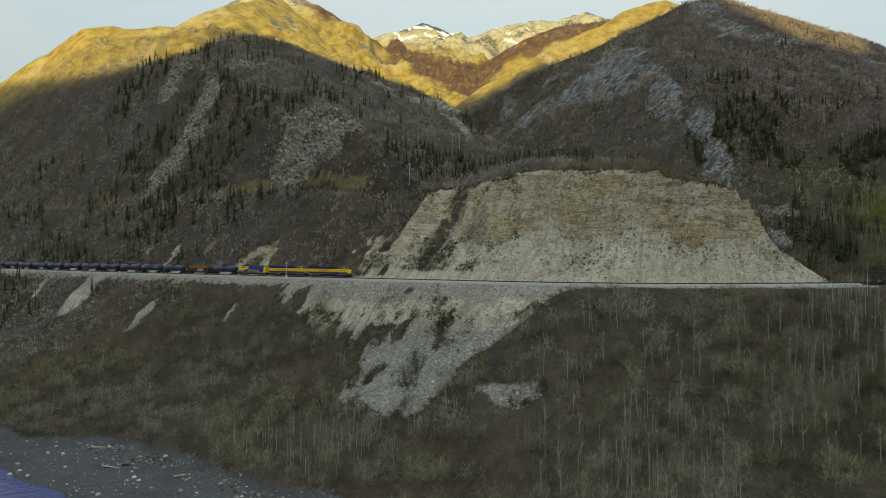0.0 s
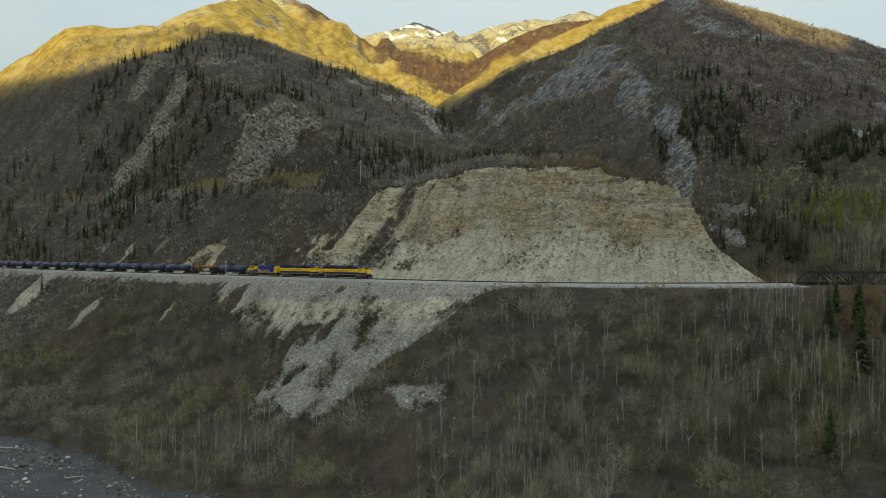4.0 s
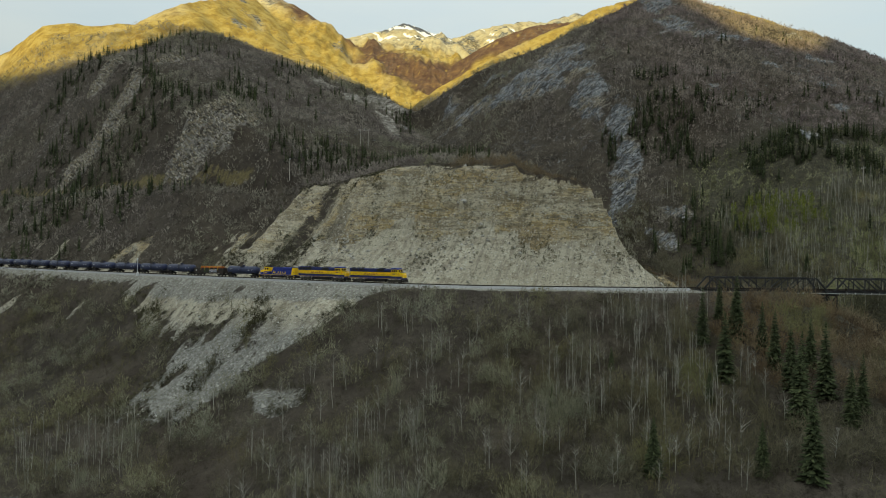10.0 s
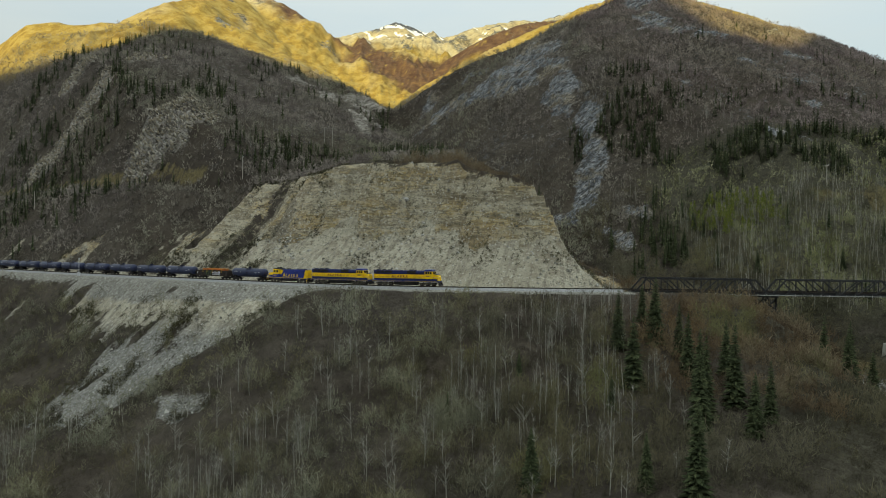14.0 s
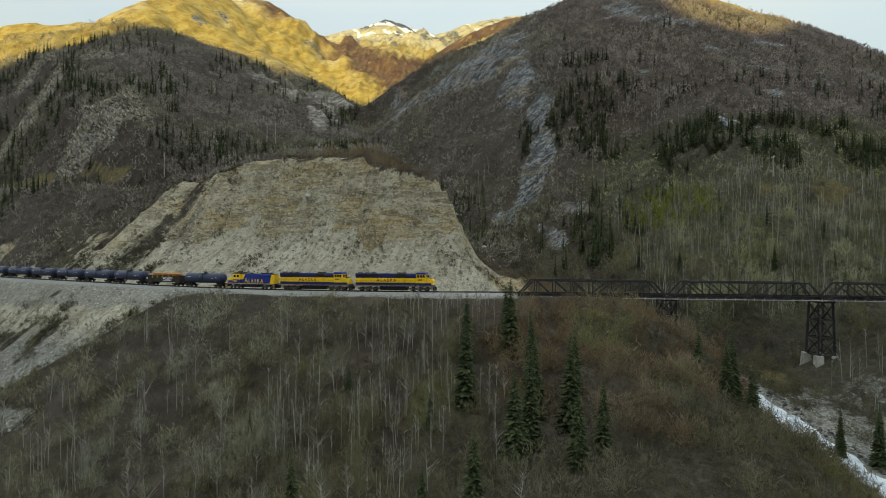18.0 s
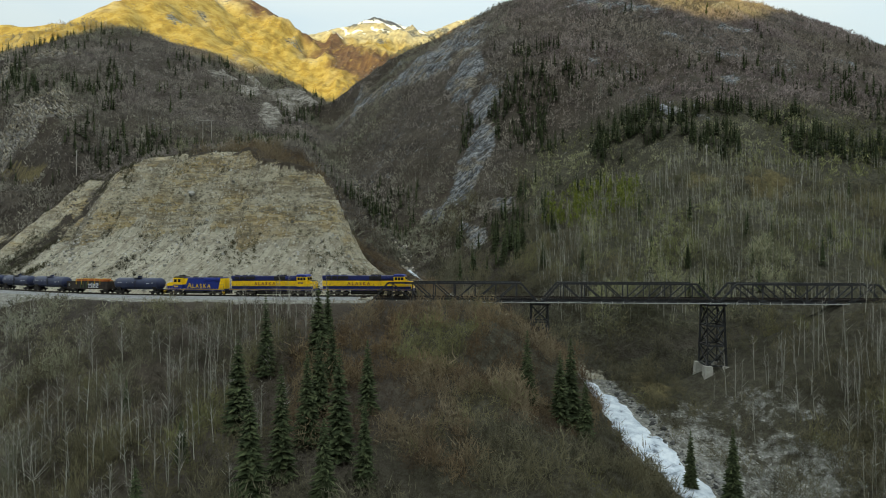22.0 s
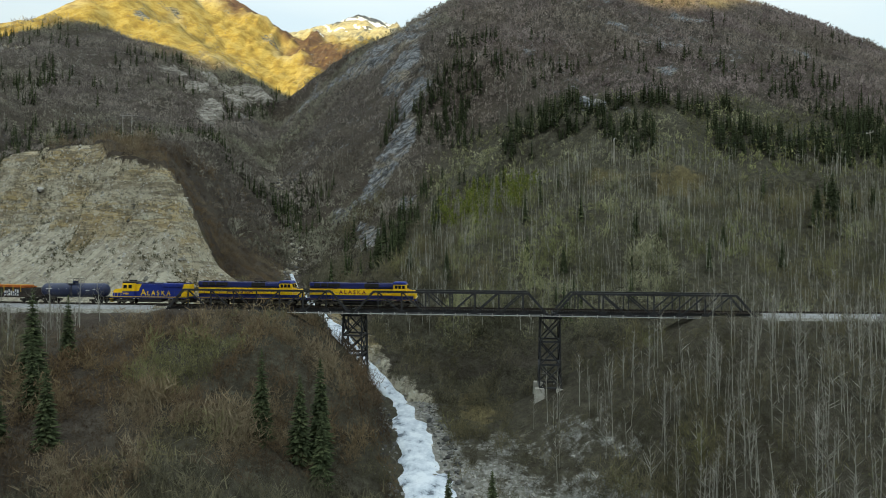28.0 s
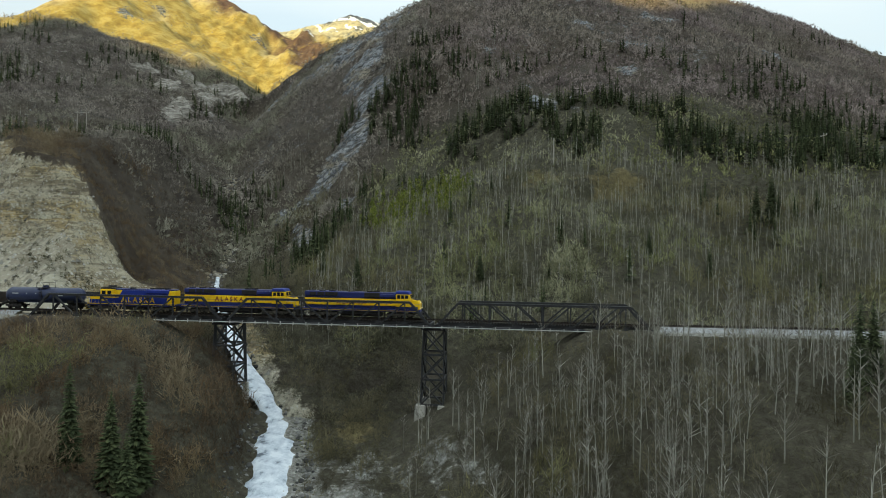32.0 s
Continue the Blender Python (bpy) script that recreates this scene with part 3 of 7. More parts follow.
# bare rock: centre, radii and turn of each outcrop (the slab of the right mountain, crags of the left hill, scree)
OUTCROPS = [(131, 508, 14, 24, 0.2), (117, 486, 16, 20, 0.3), (136, 465, 13, 22, 0.0), (140, 434, 10, 24, 0.1), (96, 500, 20, 13, -0.2), (72, 512, 17, 10, 0.0), (53, 556, 8, 12, 0.0), (90, 543, 13, 6, 0.0), (151, 398, 8, 15, 0.0), (153, 378, 7, 12, 0.0),
            (146, 362, 7, 10, 0.0), (141, 352, 6, 10, 0.3), (132, 342, 5, 12, 0.3), (162, 326, 5, 9, 0.4), (152, 309, 4, 10, 0.4),
            (210, 496, 12, 11, 0.0), (222, 481, 13, 10, 0.2), (213, 556, 12, 15, 0.0), (208, 514, 9, 9, 0.0), (238, 470, 14, 4, 0.2),
            (-66, 376, 21, 15, 0.0), (-74, 390, 13, 12, 0.0), (-84, 377, 10, 9, 0.0), (-50, 366, 9, 8, 0.0), (-156, 466, 9, 12, 0.1), (-163, 455, 6, 8, 0.0), (-145, 496, 13, 9, 0.0), (-198, 504, 12, 22, 0.0), (-172, 436, 14, 9, 0.2), (-160, 442, 8, 8, 0.0),
            (-46, 592, 11, 20, 0.5), (-24, 573, 9, 25, 0.5), (4, 538, 8, 27, 0.45), (-42, 550, 13, 13, 0.3), (-20, 528, 10, 17, 0.5), (11, 486, 6, 26, 0.4), (-8, 588, 17, 10, -0.5), (8, 578, 13, 9, -0.5),
            (228, 346, 6, 3, 0.0), (262, 381, 5, 4, 0.0), (250, 430, 7, 4, 0.0), (285, 450, 9, 4, 0.2), (300, 500, 12, 4, 0.3), (330, 420, 8, 4, 0.0), (205, 405, 5, 4, 0.0), (270, 405, 8, 3, 0.2)]


def rock_mask(x, y):
    n = 0.62 * fbm(x, y, 18, 4, 93) + 0.55 * fbm(x + 0.8 * y, 0.4 * y - 0.5 * x, 7, 3, 95)
    best = np.zeros(np.shape(x))
    for cx, cy, rx, ry, turn in OUTCROPS:
        a, b = (x - cx) * math.cos(turn) + (y - cy) * math.sin(turn), -(x - cx) * math.sin(turn) + (y - cy) * math.cos(turn)
        best = np.maximum(best, 1 - step(0.7, 1.25, np.hypot(a / rx, b / ry) + n))
    return best


def scar_mask(x, y):
    """The pale slides between the left hill and the ravine."""
    return step(-75, -55, x) * (1 - step(14, 30, x)) * step(455, 470, y) * (1 - step(598, 612, y))


def west_of(x, y):
    """Whether a place lies west of the creek."""
    return x < np.interp(y, [p[1] for p in CREEK[::-1]] + [720, 830], [p[0] for p in CREEK[::-1]] + [-5, -30])


def fall_line(x, y):
    """Distance from the line, and the place along it from which the ground falls straight down through here."""
    d = (y - np.interp(x, _gx, _gy)) * np.interp(x, _gx, _gc)
    return d, x + d * np.interp(x - 0.4 * d, _gx, _gn)


def bluff_form(x, d, q):
    """Heights of the talus cones and of the steep cut face above them."""
    rib = ridged(q, 0.05 * d + 0.1 * x, 12, 4, 76)
    cone = ridged(q + 3 * fbm(q, d, 20, 2, 75), 0.03 * d, 19, 2, 78) - 0.6
    talus = 0.70 * (d - 7.5) + 3.4 * cone * step(9, 24, d)
    wob = 2.2 * fbm(x, d, 9, 3, 5) + 1.3 * fbm(x, d, 3.5, 3, 8)
    back = np.interp(x, (30, 60, 85, 105), (0, 0.5, 0.5, -5.0))
    steep = np.interp(x, (5, 48), (0.95, 1.9))
    face = np.interp(x, (5, 48), (19, 16)) + np.interp(x, (5, 48), (3, 13)) * fbm(q, 0 * q, 19, 3, 77) + steep * (d - 31 - back + wob + np.interp(x, (-20, 25, 60, 85), (9, 10, 9, 6)) * (rib - 0.62))
    return talus, face, rib


def relief(x, y):
    """Height of the ground, without its finest grain."""
    yt, zt, ct = np.interp(x, _gx, _gy), np.interp(x, _gx, _gz), np.interp(x, _gx, _gc)
    d = (y - yt) * ct
    hill = np.maximum(massif(x, y, LEFT_HILL, 0.5, 12, 70, 11), massif(x, y, HILL_ARM, 0.62, 9, 45, 13))
    hill = np.maximum(hill, massif(x, y, HILL_SPUR, 0.62, 10, 40, 15))
    right = massif(x, y, RIGHT_MOUNTAIN, 0.66, 12, 75, 23)
    gold = np.maximum(massif(x, y, GOLD_RIDGE, 0.74, 30, 80, 31), massif(x, y, PALE_PEAK, 0.85, 34, 60, 33))
    gold = np.maximum(gold, massif(x, y, BROWN_RIDGE, 0.68, 14, 45, 35))
    far = massif(x, y, FAR_PEAKS, 0.62, 34, 70, 41)
    back = np.maximum(massif(x, y, BACK_RIDGE, 0.9, 14, 45, 51), massif(x, y, SIDE_RIDGE, 0.9, 10, 60, 53))
    up = np.maximum(np.maximum(hill, right), np.maximum(gold, np.maximum(far, back)))
    # terrace above the track, and the cutting below it
    lip = np.interp(x, LIP_X, LIP_Z)
    r, cz = along(x, y, CREEK)
    bench = lip + 0.17 * (d - 38)
    flank = np.maximum(lip - 0.6 * np.maximum(0, d - 40), cz + 0.28 * r)
    bench = bench + step(104, 113, x) * (np.minimum(flank, bench) - bench)
    bench = np.where(x > 160, -1e3, bench)
    up = np.maximum(up, bench)
    scar = step(-48, -2, x) * (1 - step(118, 140, x))
    wide = step(-60, 40, x)
    d_, q = fall_line(x, y)
    talus, face, rib = bluff_form(x, d, q)
    cut = np.where(d > 7.5, (1 - scar) * ((1 - wide) * (1.12 * (np.minimum(d, 42) - 7.5) + 0.12 * np.maximum(0, d - 42)) + wide * 0.72 * (d - 7.5)) + scar * np.maximum(talus, np.minimum(face, 1e3)), 0.0)
    east = step(190, 245, x)
    cut = np.where(d > 7.5, cut * (1 - east) + east * 0.42 * (d - 7.5), 0.0) + np.interp(x, (-140, -80, -45, 20, 60), (1.45, 2.1, 2.1, 1.5, 1.5)) * np.maximum(0, d - np.interp(x, (-30, 60), (50, 75)))
    # creek valley
    west = west_of(x, y)
    south = step(257, 220, y)
    lw, rw = 3 + 2 * south, 3.5 + 15.2 * south
    vale = cz - 0.7 + np.where(west, np.maximum(0, r - lw) * (0.62 - 0.12 * south) + np.maximum(0, r - 20) * 0.9 * (1 - south) + 6.8 * step(0, 6.0, r - lw + 1.6) * step(180, 194, y) * (1 - step(222, 236, y)), 0.05 * np.minimum(r, rw) + np.maximum(0, r - rw) * (0.5 + 0.1 * south + 0.5 * step(310, 430, y)))
    # hillside below the track
    e = -d
    L = np.interp(x, (-80, -30, 22, 130, 260), (30, 31, 46, 78, 82))
    u = np.maximum(0, e - np.interp(x, (20, 60, 130), (7.5, 9.0, 7.5)))
    down = -43.5 * (1 - np.exp(-((u / L) ** 1.25))) - 0.022 * u
    zt = zt - 0.85
    down = down + 2.0 * step(9, 32, e) * (1 - step(-6, 6, e - 99 + 7 * fbm(x, y, 25, 2, 62)))
    z = np.where(d >= 0, np.minimum(up, cut), down) + zt
    z = np.where((d < 0) & (d > -7.5), zt, z)
    vale = vale + 1.2 * np.maximum(0, y - 560)
    z = np.where((vale < z) & ((np.abs(d) > 5) | ((x > 133.5) & (x < 245.4))), vale + 0.25 * np.minimum(z - vale, 0), z)
    # roughness, none on the railway's bench
    off = step(8, 26, np.abs(d)) * step(1.5, 12, r)
    rough = 1.6 * fbm(x, y, 26, 3, 61) * step(0, 60, np.abs(d)) + 0.5 * fbm(x, y, 6, 2, 67)
    gull = 0.95 - ridged(q + 2.6 * fbm(x, y, 9, 3, 70), d * 0.16, 6, 3, 71)
    ribs = np.interp(x, (-20, 10, 40, 70, 95), (5.6, 5.4, 4.4, 3.6, 2.6)) * (0.2 + 0.8 * np.maximum(step(14, 30, d), 1 - step(0, 30, x)))
    z = z + off * rough - np.where(d > 0, scar * step(9, 22, d) * (1 - step(58, 74, d)) * ribs, 1.6 * step(8, 20, e) * (1 - step(20, 60, x))) * gull
    ledge = scar * step(28, 45, x) * step(15, 19, z) * (1 - step(35, 39, z)) * (d > 20)
    z = z + ledge * (1.25 * np.sin(z * 2 * math.pi / 3.4 + 1.3 * fbm(x, y, 30, 2, 73)) + 0.25 * np.sin(z * 2 * math.pi / 1.3 + 2 * fbm(x, y, 20, 2, 72)) + 0.75 * fbm(x, y, 2.2, 2, 74))
    rk = rock_mask(x, y) * (y > 280)
    z = z + rk * (7.0 * (ridged(x + 0.9 * y, 0.5 * y - 0.3 * x, 17, 4, 79) - 0.55) + 3.0 * (ridged(x - 0.8 * y, 0.6 * x + 0.5 * y, 7, 3, 81) - 0.6))
    w = (y - 200) + 0.93 * (x + 133) + 6 * fbm(x, y, 30, 2, 4)
    bar = np.interp(x, (-400, -136, -100, -75, -59, -38, -24, -10), (330, 213, 208, 193, 181, 163, 140, 60)) + 2.5 * fbm(x, y, 12, 3, 2)
    bed = -46.6 + 0.15 * fbm(x, y, 9, 3, 3) - 4.5 * step(-5, 10, -w)
    z = np.minimum(z, bed + 0.75 * np.maximum(0, y - bar) + 1e3 * step(-30, -8, x))
    z = np.maximum(z, bed)
    return z


def ground_height(x, y):
    return relief(np.asarray(x, float), np.asarray(y, float))


def spaced(stops):
    """Grid lines from (start, step) stops."""
    out = []
    for (a, s), (b, _) in zip(stops, stops[1:]):
        out += list(np.linspace(a, b, max(1, int(round((b - a) / s))), endpoint=False))
    return np.array(out + [stops[-1][0]])


GX = spaced([(-1500, 60), (-700, 8), (-300, 4), (-120, 1.8), (-35, 0.9), (140, 1.5), (300, 3), (450, 9), (800, 40), (1500, 1)])
GY = spaced([(-1400, 70), (-350, 35), (60, 6), (130, 2.0), (205, 1.3), (226, 0.5), (285, 1.4), (345, 2.6), (660, 4), (1080, 12), (1500, 1)])


def masks(x, y, z):
    """Where gravel, rock, tundra and sun-gold slopes, dry grass and snow lie."""
    yt, ct = np.interp(x, _gx, _gy), np.interp(x, _gx, _gc)
    d = (y - yt) * ct
    wob = 7 * fbm(x, y, 22, 3, 91)
    fine = fbm(x, y, 5, 3, 95)
    d_, q = fall_line(x, y)
    talus, face, rib = bluff_form(x, d, q)
    lefts = np.interp(d, (0, 12, 31, 45, 57), (-45, -42, -47, -44, -34))
    gul = ridged(q + 2.6 * fbm(x, y, 9, 3, 70), d * 0.16, 6, 3, 71)
    lip = np.interp(x, LIP_X, LIP_Z)
    veg = step(0.32, 0.52, fbm(q, d * 0.2, 8, 3, 86) + np.interp(d, (10, 30, 45), (-0.12, 0.0, 0.12))) * np.interp(x, (-30, 12, 40, 90), (1.15, 1.0, 0.3, 0.0)) * step(10, 16, d)
    bluff = (1 - 0.6 * veg) * step(-0.05, 0.08, 0.55 * gul + 0.45 * rib - 0.72 + np.interp(q - lefts + wob * 0.6, (-12, 0, 12, 36), (-0.45, 0.03, 0.14, 0.8)) + 0.12 * fine) * (1 - step(-4, 3, x - 139 + 0.8 * np.maximum(z, 0) + 0.4 * wob)) * (1 - step(-1.5, 0.5, z - lip + 0.8 + 1.2 * fine - 0.17 * (d - 38)) * (1 - step(104, 112, x))) * (1 - step(105, 113, x) * step(38, 46, d + 0.5 * wob)) * (1 - step(76, 90, x) * step(44, 50, d + 0.4 * wob)) * (1 - step(58, 66, d + 0.4 * wob)) * (d > 0)
    track = (1 - step(7.5, 10.5, np.where(d < 0, np.interp(x, (20, 50, 130, 150), (0.9, 0.95, 1.0, 1.15)), 1.0) * np.abs(d) + 1.5 * fine)) * (1 - step(131, 136, x) * (1 - step(242, 248, x)))
    # fans of gravel down the bank
    e = -d
    fall = fbm((x + 0.48 * e), e * 0.16, 7, 4, 97)
    xl, xr = np.interp(e, (5, 18, 27, 37, 60), (-88, -64, -47, -32, -38)), np.interp(e, (5, 9, 16, 30, 42, 50, 62), (64, 46, 33, 19, 5, -2, -9))
    run = np.clip((x - xl) / np.maximum(5, xr - xl), 0, 1)
    fan = step(-4, 4, x - xl + wob * 0.5) * (1 - step(-2.5, 2.5, x - xr + 0.4 * wob)) * (1 - step(-4, 4, e - 60 + wob * 0.6)) * (e > 0)
    fan = fan * step(-0.06, 0.1, fall + np.interp(run, (0, 0.35, 0.6, 1), (0.02, 0.2, 0.42, 0.6)) + np.interp(e, (0, 12, 25, 60), (0.4, 0.16, 0.06, -0.04)))
    fan = fan * step(-0.34, -0.14, fbm(x, y, 6, 3, 87) + np.interp(run, (0, 0.5, 0.8, 1), (-0.12, 0.0, 0.25, 0.4)) + np.interp(e, (5, 14, 30), (0.3, 0.1, 0)))
    inside = step(-4, 4, x - xl + wob * 0.5) * (1 - step(-2.5, 2.5, x - xr + 0.4 * wob)) * (1 - step(-4, 4, e - 60 + wob * 0.6)) * (e > 0)
    fan = np.maximum(fan, inside * step(0.38, 0.62, run + 0.22 * fine + 0.12 * fall) * (1 - 0.45 * step(0.3, 0.5, fbm(q, d * 0.4, 6, 3, 82) + 0.2 * fine)))
    fan = np.maximum(fan, inside * 0.5 * step(-0.3, 0.3, fine + fall))
    apron = 1 - step(0.7, 1.2, np.hypot((x - 18) / 10, (e - 54) / 6) + 0.6 * fine)
    fan = np.maximum(fan, 0.55 * apron * (e > 0))
    fan = fan * (1 - 0.4 * step(0.1, 0.45, fbm(q, d * 0.35, 11, 4, 83)) * (1 - step(0.5, 0.9, run)) * step(7, 13, e)) * np.interp(run, (0, 0.2, 0.5, 1), (0.7, 0.95, 1.1, 1.2))
    fan = fan * (1 - 0.5 * step(0.2, 0.5, fbm(q, d * 0.5, 7, 3, 82)) * step(16, 24, e))
    scars = step(-0.1, 0.25, 1 - np.hypot((q + 170) / 9, (e - 20) / 13) + 0.6 * fall) + step(-0.1, 0.25, 1 - np.hypot((q + 122) / 3, (e - 26) / 8) + 0.5 * fall)
    scars = np.maximum(scars, step(0.5, 0.6, fall + 0.5 * fbm(x, y, 34, 2, 99)) * (x < -60) * (1 - step(18, 34, e + wob))) * (e > 2)
    cuts = step(0.34, 0.55, fbm(q + 3 * fine, d * 0.4, 8, 3, 97) + 0.3 * fbm(x, y, 30, 2, 98)) * (x < -30) * (d > 6) * (1 - step(14, 26, d + wob))
    shore = (1 - step(-45.9, -45.3, z + 0.3 * fine)) * (y < 235)
    r, cz = along(x, y, CREEK)
    wash = np.where(west_of(x, y), 0.15, 0.7) * (1 - step(4.5, 9.0, r + 2.5 * fine)) * (y < 262) + step(189, 198, x + 0.3 * wob) * (1 - step(212, 232, x + wob * .5)) * (1 - step(198, 211, y + wob * .6)) * (0.63 + 0.55 * fbm(x, y, 10, 3, 85))
    roadcut = step(250, 262, x) * (d > 6) * (1 - step(14, 19, d + 3 * fine)) * step(-0.2, 0.2, fbm(x, y, 18, 2, 92))
    gravel = np.clip(np.maximum.reduce([bluff, track, fan, scars, cuts, wash * (y < 300), roadcut]), 0, 1)
    rock = rock_mask(x, y)
    # right rim and low left flank: gold stands in for sunlight on brush
    high = np.maximum(step(650, 690, y + 1.5 * wob), np.maximum(step(186, 200, z + wob) * step(640, 660, y), np.maximum(step(188, 195, z + 0.5 * wob) * step(258, 272, x + wob), 0.75 * step(150, 172, z + 0.7 * wob) * step(540, 560, y + wob) * (1 - step(-225, -195, x + wob)))))
    far_side = step(900, 940, y + 2 * wob)
    rb, rz = along(x, y, BROWN_RIDGE)
    rs, _ = along(x, y, SIDE_RIDGE)
    # brown heath on BROWN_RIDGE; along SIDE_RIDGE the brown paints in a shaded slope
    brown = np.maximum((1 - step(20, 48, rb + 3 * wob)) * (y < 925), 1 - step(26, 45, rs + 1.5 * wob))
    rock = np.maximum(rock, 0.75 * high * step(0.1, 0.35, fbm(x, y, 30, 4, 94) + 0.004 * (z - 300)) * (1 - brown))
    rock = np.maximum(rock, (0.2 + 0.3 * fbm(x, y, 45, 3, 84)) * step(310, 350, y + wob))
    tundra_sun = high
    grass = (np.exp(-(((d - 53 + 0.4 * wob) / 2.0) ** 2)) * (0.95 + 0.35 * fbm(x, y, 30, 2, 89)) * step(-420, -330, x) * (1 - step(-42, -30, x)) * 1.5 + step(205, 225, x) * (1 - step(248, 275, x)) * np.exp(-(((y - 298 + wob) / 8) ** 2)) + 0.8 * np.exp(-((r - 14) / 8) ** 2) * (x > 190) * (y < 225) * (y > 190)) * (0.6 + 0.5 * fine)
    snow = step(0.1, 0.25, fbm(x + y, y, 16, 4, 96) + 0.12 - 0.02 * np.abs(z - 324)) * (y > 980) * (x > -40) * (x < 40) + 0.9 * step(0.44, 0.54, fbm(x + y, 0.3 * y, 12, 3, 88)) * (z > 280) * (x > -170)
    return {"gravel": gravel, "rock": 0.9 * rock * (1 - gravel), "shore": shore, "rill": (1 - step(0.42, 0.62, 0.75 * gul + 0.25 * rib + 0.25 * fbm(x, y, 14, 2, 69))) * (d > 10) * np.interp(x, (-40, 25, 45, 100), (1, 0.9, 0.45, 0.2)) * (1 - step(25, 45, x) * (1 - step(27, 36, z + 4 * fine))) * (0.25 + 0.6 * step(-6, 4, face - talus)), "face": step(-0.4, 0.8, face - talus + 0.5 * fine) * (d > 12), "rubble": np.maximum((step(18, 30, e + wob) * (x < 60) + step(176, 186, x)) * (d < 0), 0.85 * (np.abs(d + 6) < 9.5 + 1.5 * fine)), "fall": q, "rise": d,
            "pale": np.maximum(far_side, step(270, 300, z + 2 * wob) * step(850, 890, y) * (1 - brown)) * (0.8 + 0.2 * fine) + 0.32 * step(0.1, 0.5, fbm(x + 0.6 * y, 0.4 * y - 0.3 * x, 36, 5, 98)) * high * (1 - brown), "peak": step(-62, -48, x) * (1 - step(20, 34, x)) * step(985, 1000, y - 0.5 * x) * step(312, 322, z + 3 * fine), "brown": brown * step(-0.35, 0.2, fine + 0.5), "slide": np.maximum(scar_mask(x, y), (x < -30) * (y > 330) * (y < 560) * 0.8), "meadow": step(158, 176, x + wob) * (1 - step(340, 362, y + wob)) * step(226, 240, y + 0.5 * wob) + 0.8 * step(140, 160, x + wob) * (y < 240) * (d < 12), "tundra_sun": np.clip(tundra_sun, 0, 1), "grass": np.clip(grass, 0, 1) * (1 - gravel), "snow": np.clip(snow, 0, 1)}


def sheet(name, xs, ys, zs, material):
    nx, ny = len(xs), len(ys)
    X, Y = np.meshgrid(xs, ys)
    co = np.stack([X, Y, zs], -1).reshape(-1, 3)
    i = np.arange(nx * ny).reshape(ny, nx)
    quads = np.stack([i[:-1, :-1], i[:-1, 1:], i[1:, 1:], i[1:, :-1]], -1).reshape(-1, 4)
    me = bpy.data.meshes.new(name)
    me.vertices.add(len(co))
    me.vertices.foreach_set("co", co.ravel())
    me.loops.add(quads.size)
    me.loops.foreach_set("vertex_index", quads.ravel().astype(np.int32))
    me.polygons.add(len(quads))
    me.polygons.foreach_set("loop_start", np.arange(0, quads.size, 4, dtype=np.int32))
    me.polygons.foreach_set("use_smooth", np.ones(len(quads), bool))
    me.update()
    me.validate()
    me.materials.append(material)
    return new(name, me)


gxx, gyy = np.meshgrid(GX, GY)
gzz = ground_height(gxx, gyy)
# the range behind the camera, whose shade lies on the valley
gzz = np.maximum(gzz, tent(gxx, gyy, [(-1500, -980, 401), (-900, -980, 424), (-838, -980, 417), (-776, -980, 403), (-716, -980, 392), (-665, -980, 385), (-648, -980, 396), (-630, -980, 426), (-605, -980, 446), (-545, -980, 426), (-510, -980, 400), (-390, -980, 402), (-330, -980, 431), (-250, -980, 454), (-190, -980, 448), (-172, -980, 404), (-155, -980, 388), (-141, -980, 372), (-117, -980, 357), (-101, -980, 352), (-81, -980, 372), (-66, -980, 376), (-50, -980, 430), (0, -980, 456), (1500, -980, 476)], 1.6))
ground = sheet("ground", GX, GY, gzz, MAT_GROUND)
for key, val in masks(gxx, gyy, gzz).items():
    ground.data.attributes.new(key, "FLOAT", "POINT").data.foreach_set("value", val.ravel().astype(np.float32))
tagged(ground, "mountain valley ground of brown scrub, gravel bluff and rock slopes", "ground", kind="structure")


# ---- small helpers for things ----
def box(bm, x0, y0, z0, x1, y1, z1):
    v = [bm.verts.new(p) for p in ((x0, y0, z0), (x1, y0, z0), (x1, y1, z0), (x0, y1, z0), (x0, y0, z1), (x1, y0, z1), (x1, y1, z1), (x0, y1, z1))]
    for q in ((0, 3, 2, 1), (4, 5, 6, 7), (0, 1, 5, 4), (1, 2, 6, 5), (2, 3, 7, 6), (3, 0, 4, 7)):
        bm.faces.new([v[i] for i in q])
    return v


def beam(bm, a, b, w, h):
    """A bar of w across and h deep from a to b."""
    a, b = Vector(a), Vector(b)
    t = (b - a).normalized()
    side = t.cross(Vector((0, 0, 1)))
    side = side.normalized() if side.length > 1e-3 else Vector((0, 1, 0))
    up = side.cross(t)
    v = [bm.verts.new(p + side * (w / 2 * i) + up * (h / 2 * j)) for p in (a, b) for i, j in ((-1, -1), (1, -1), (1, 1), (-1, 1))]
    for q in ((0, 1, 2, 3), (7, 6, 5, 4), (0, 4, 5, 1), (1, 5, 6, 2), (2, 6, 7, 3), (3, 7, 4, 0)):
        bm.faces.new([v[i] for i in q])


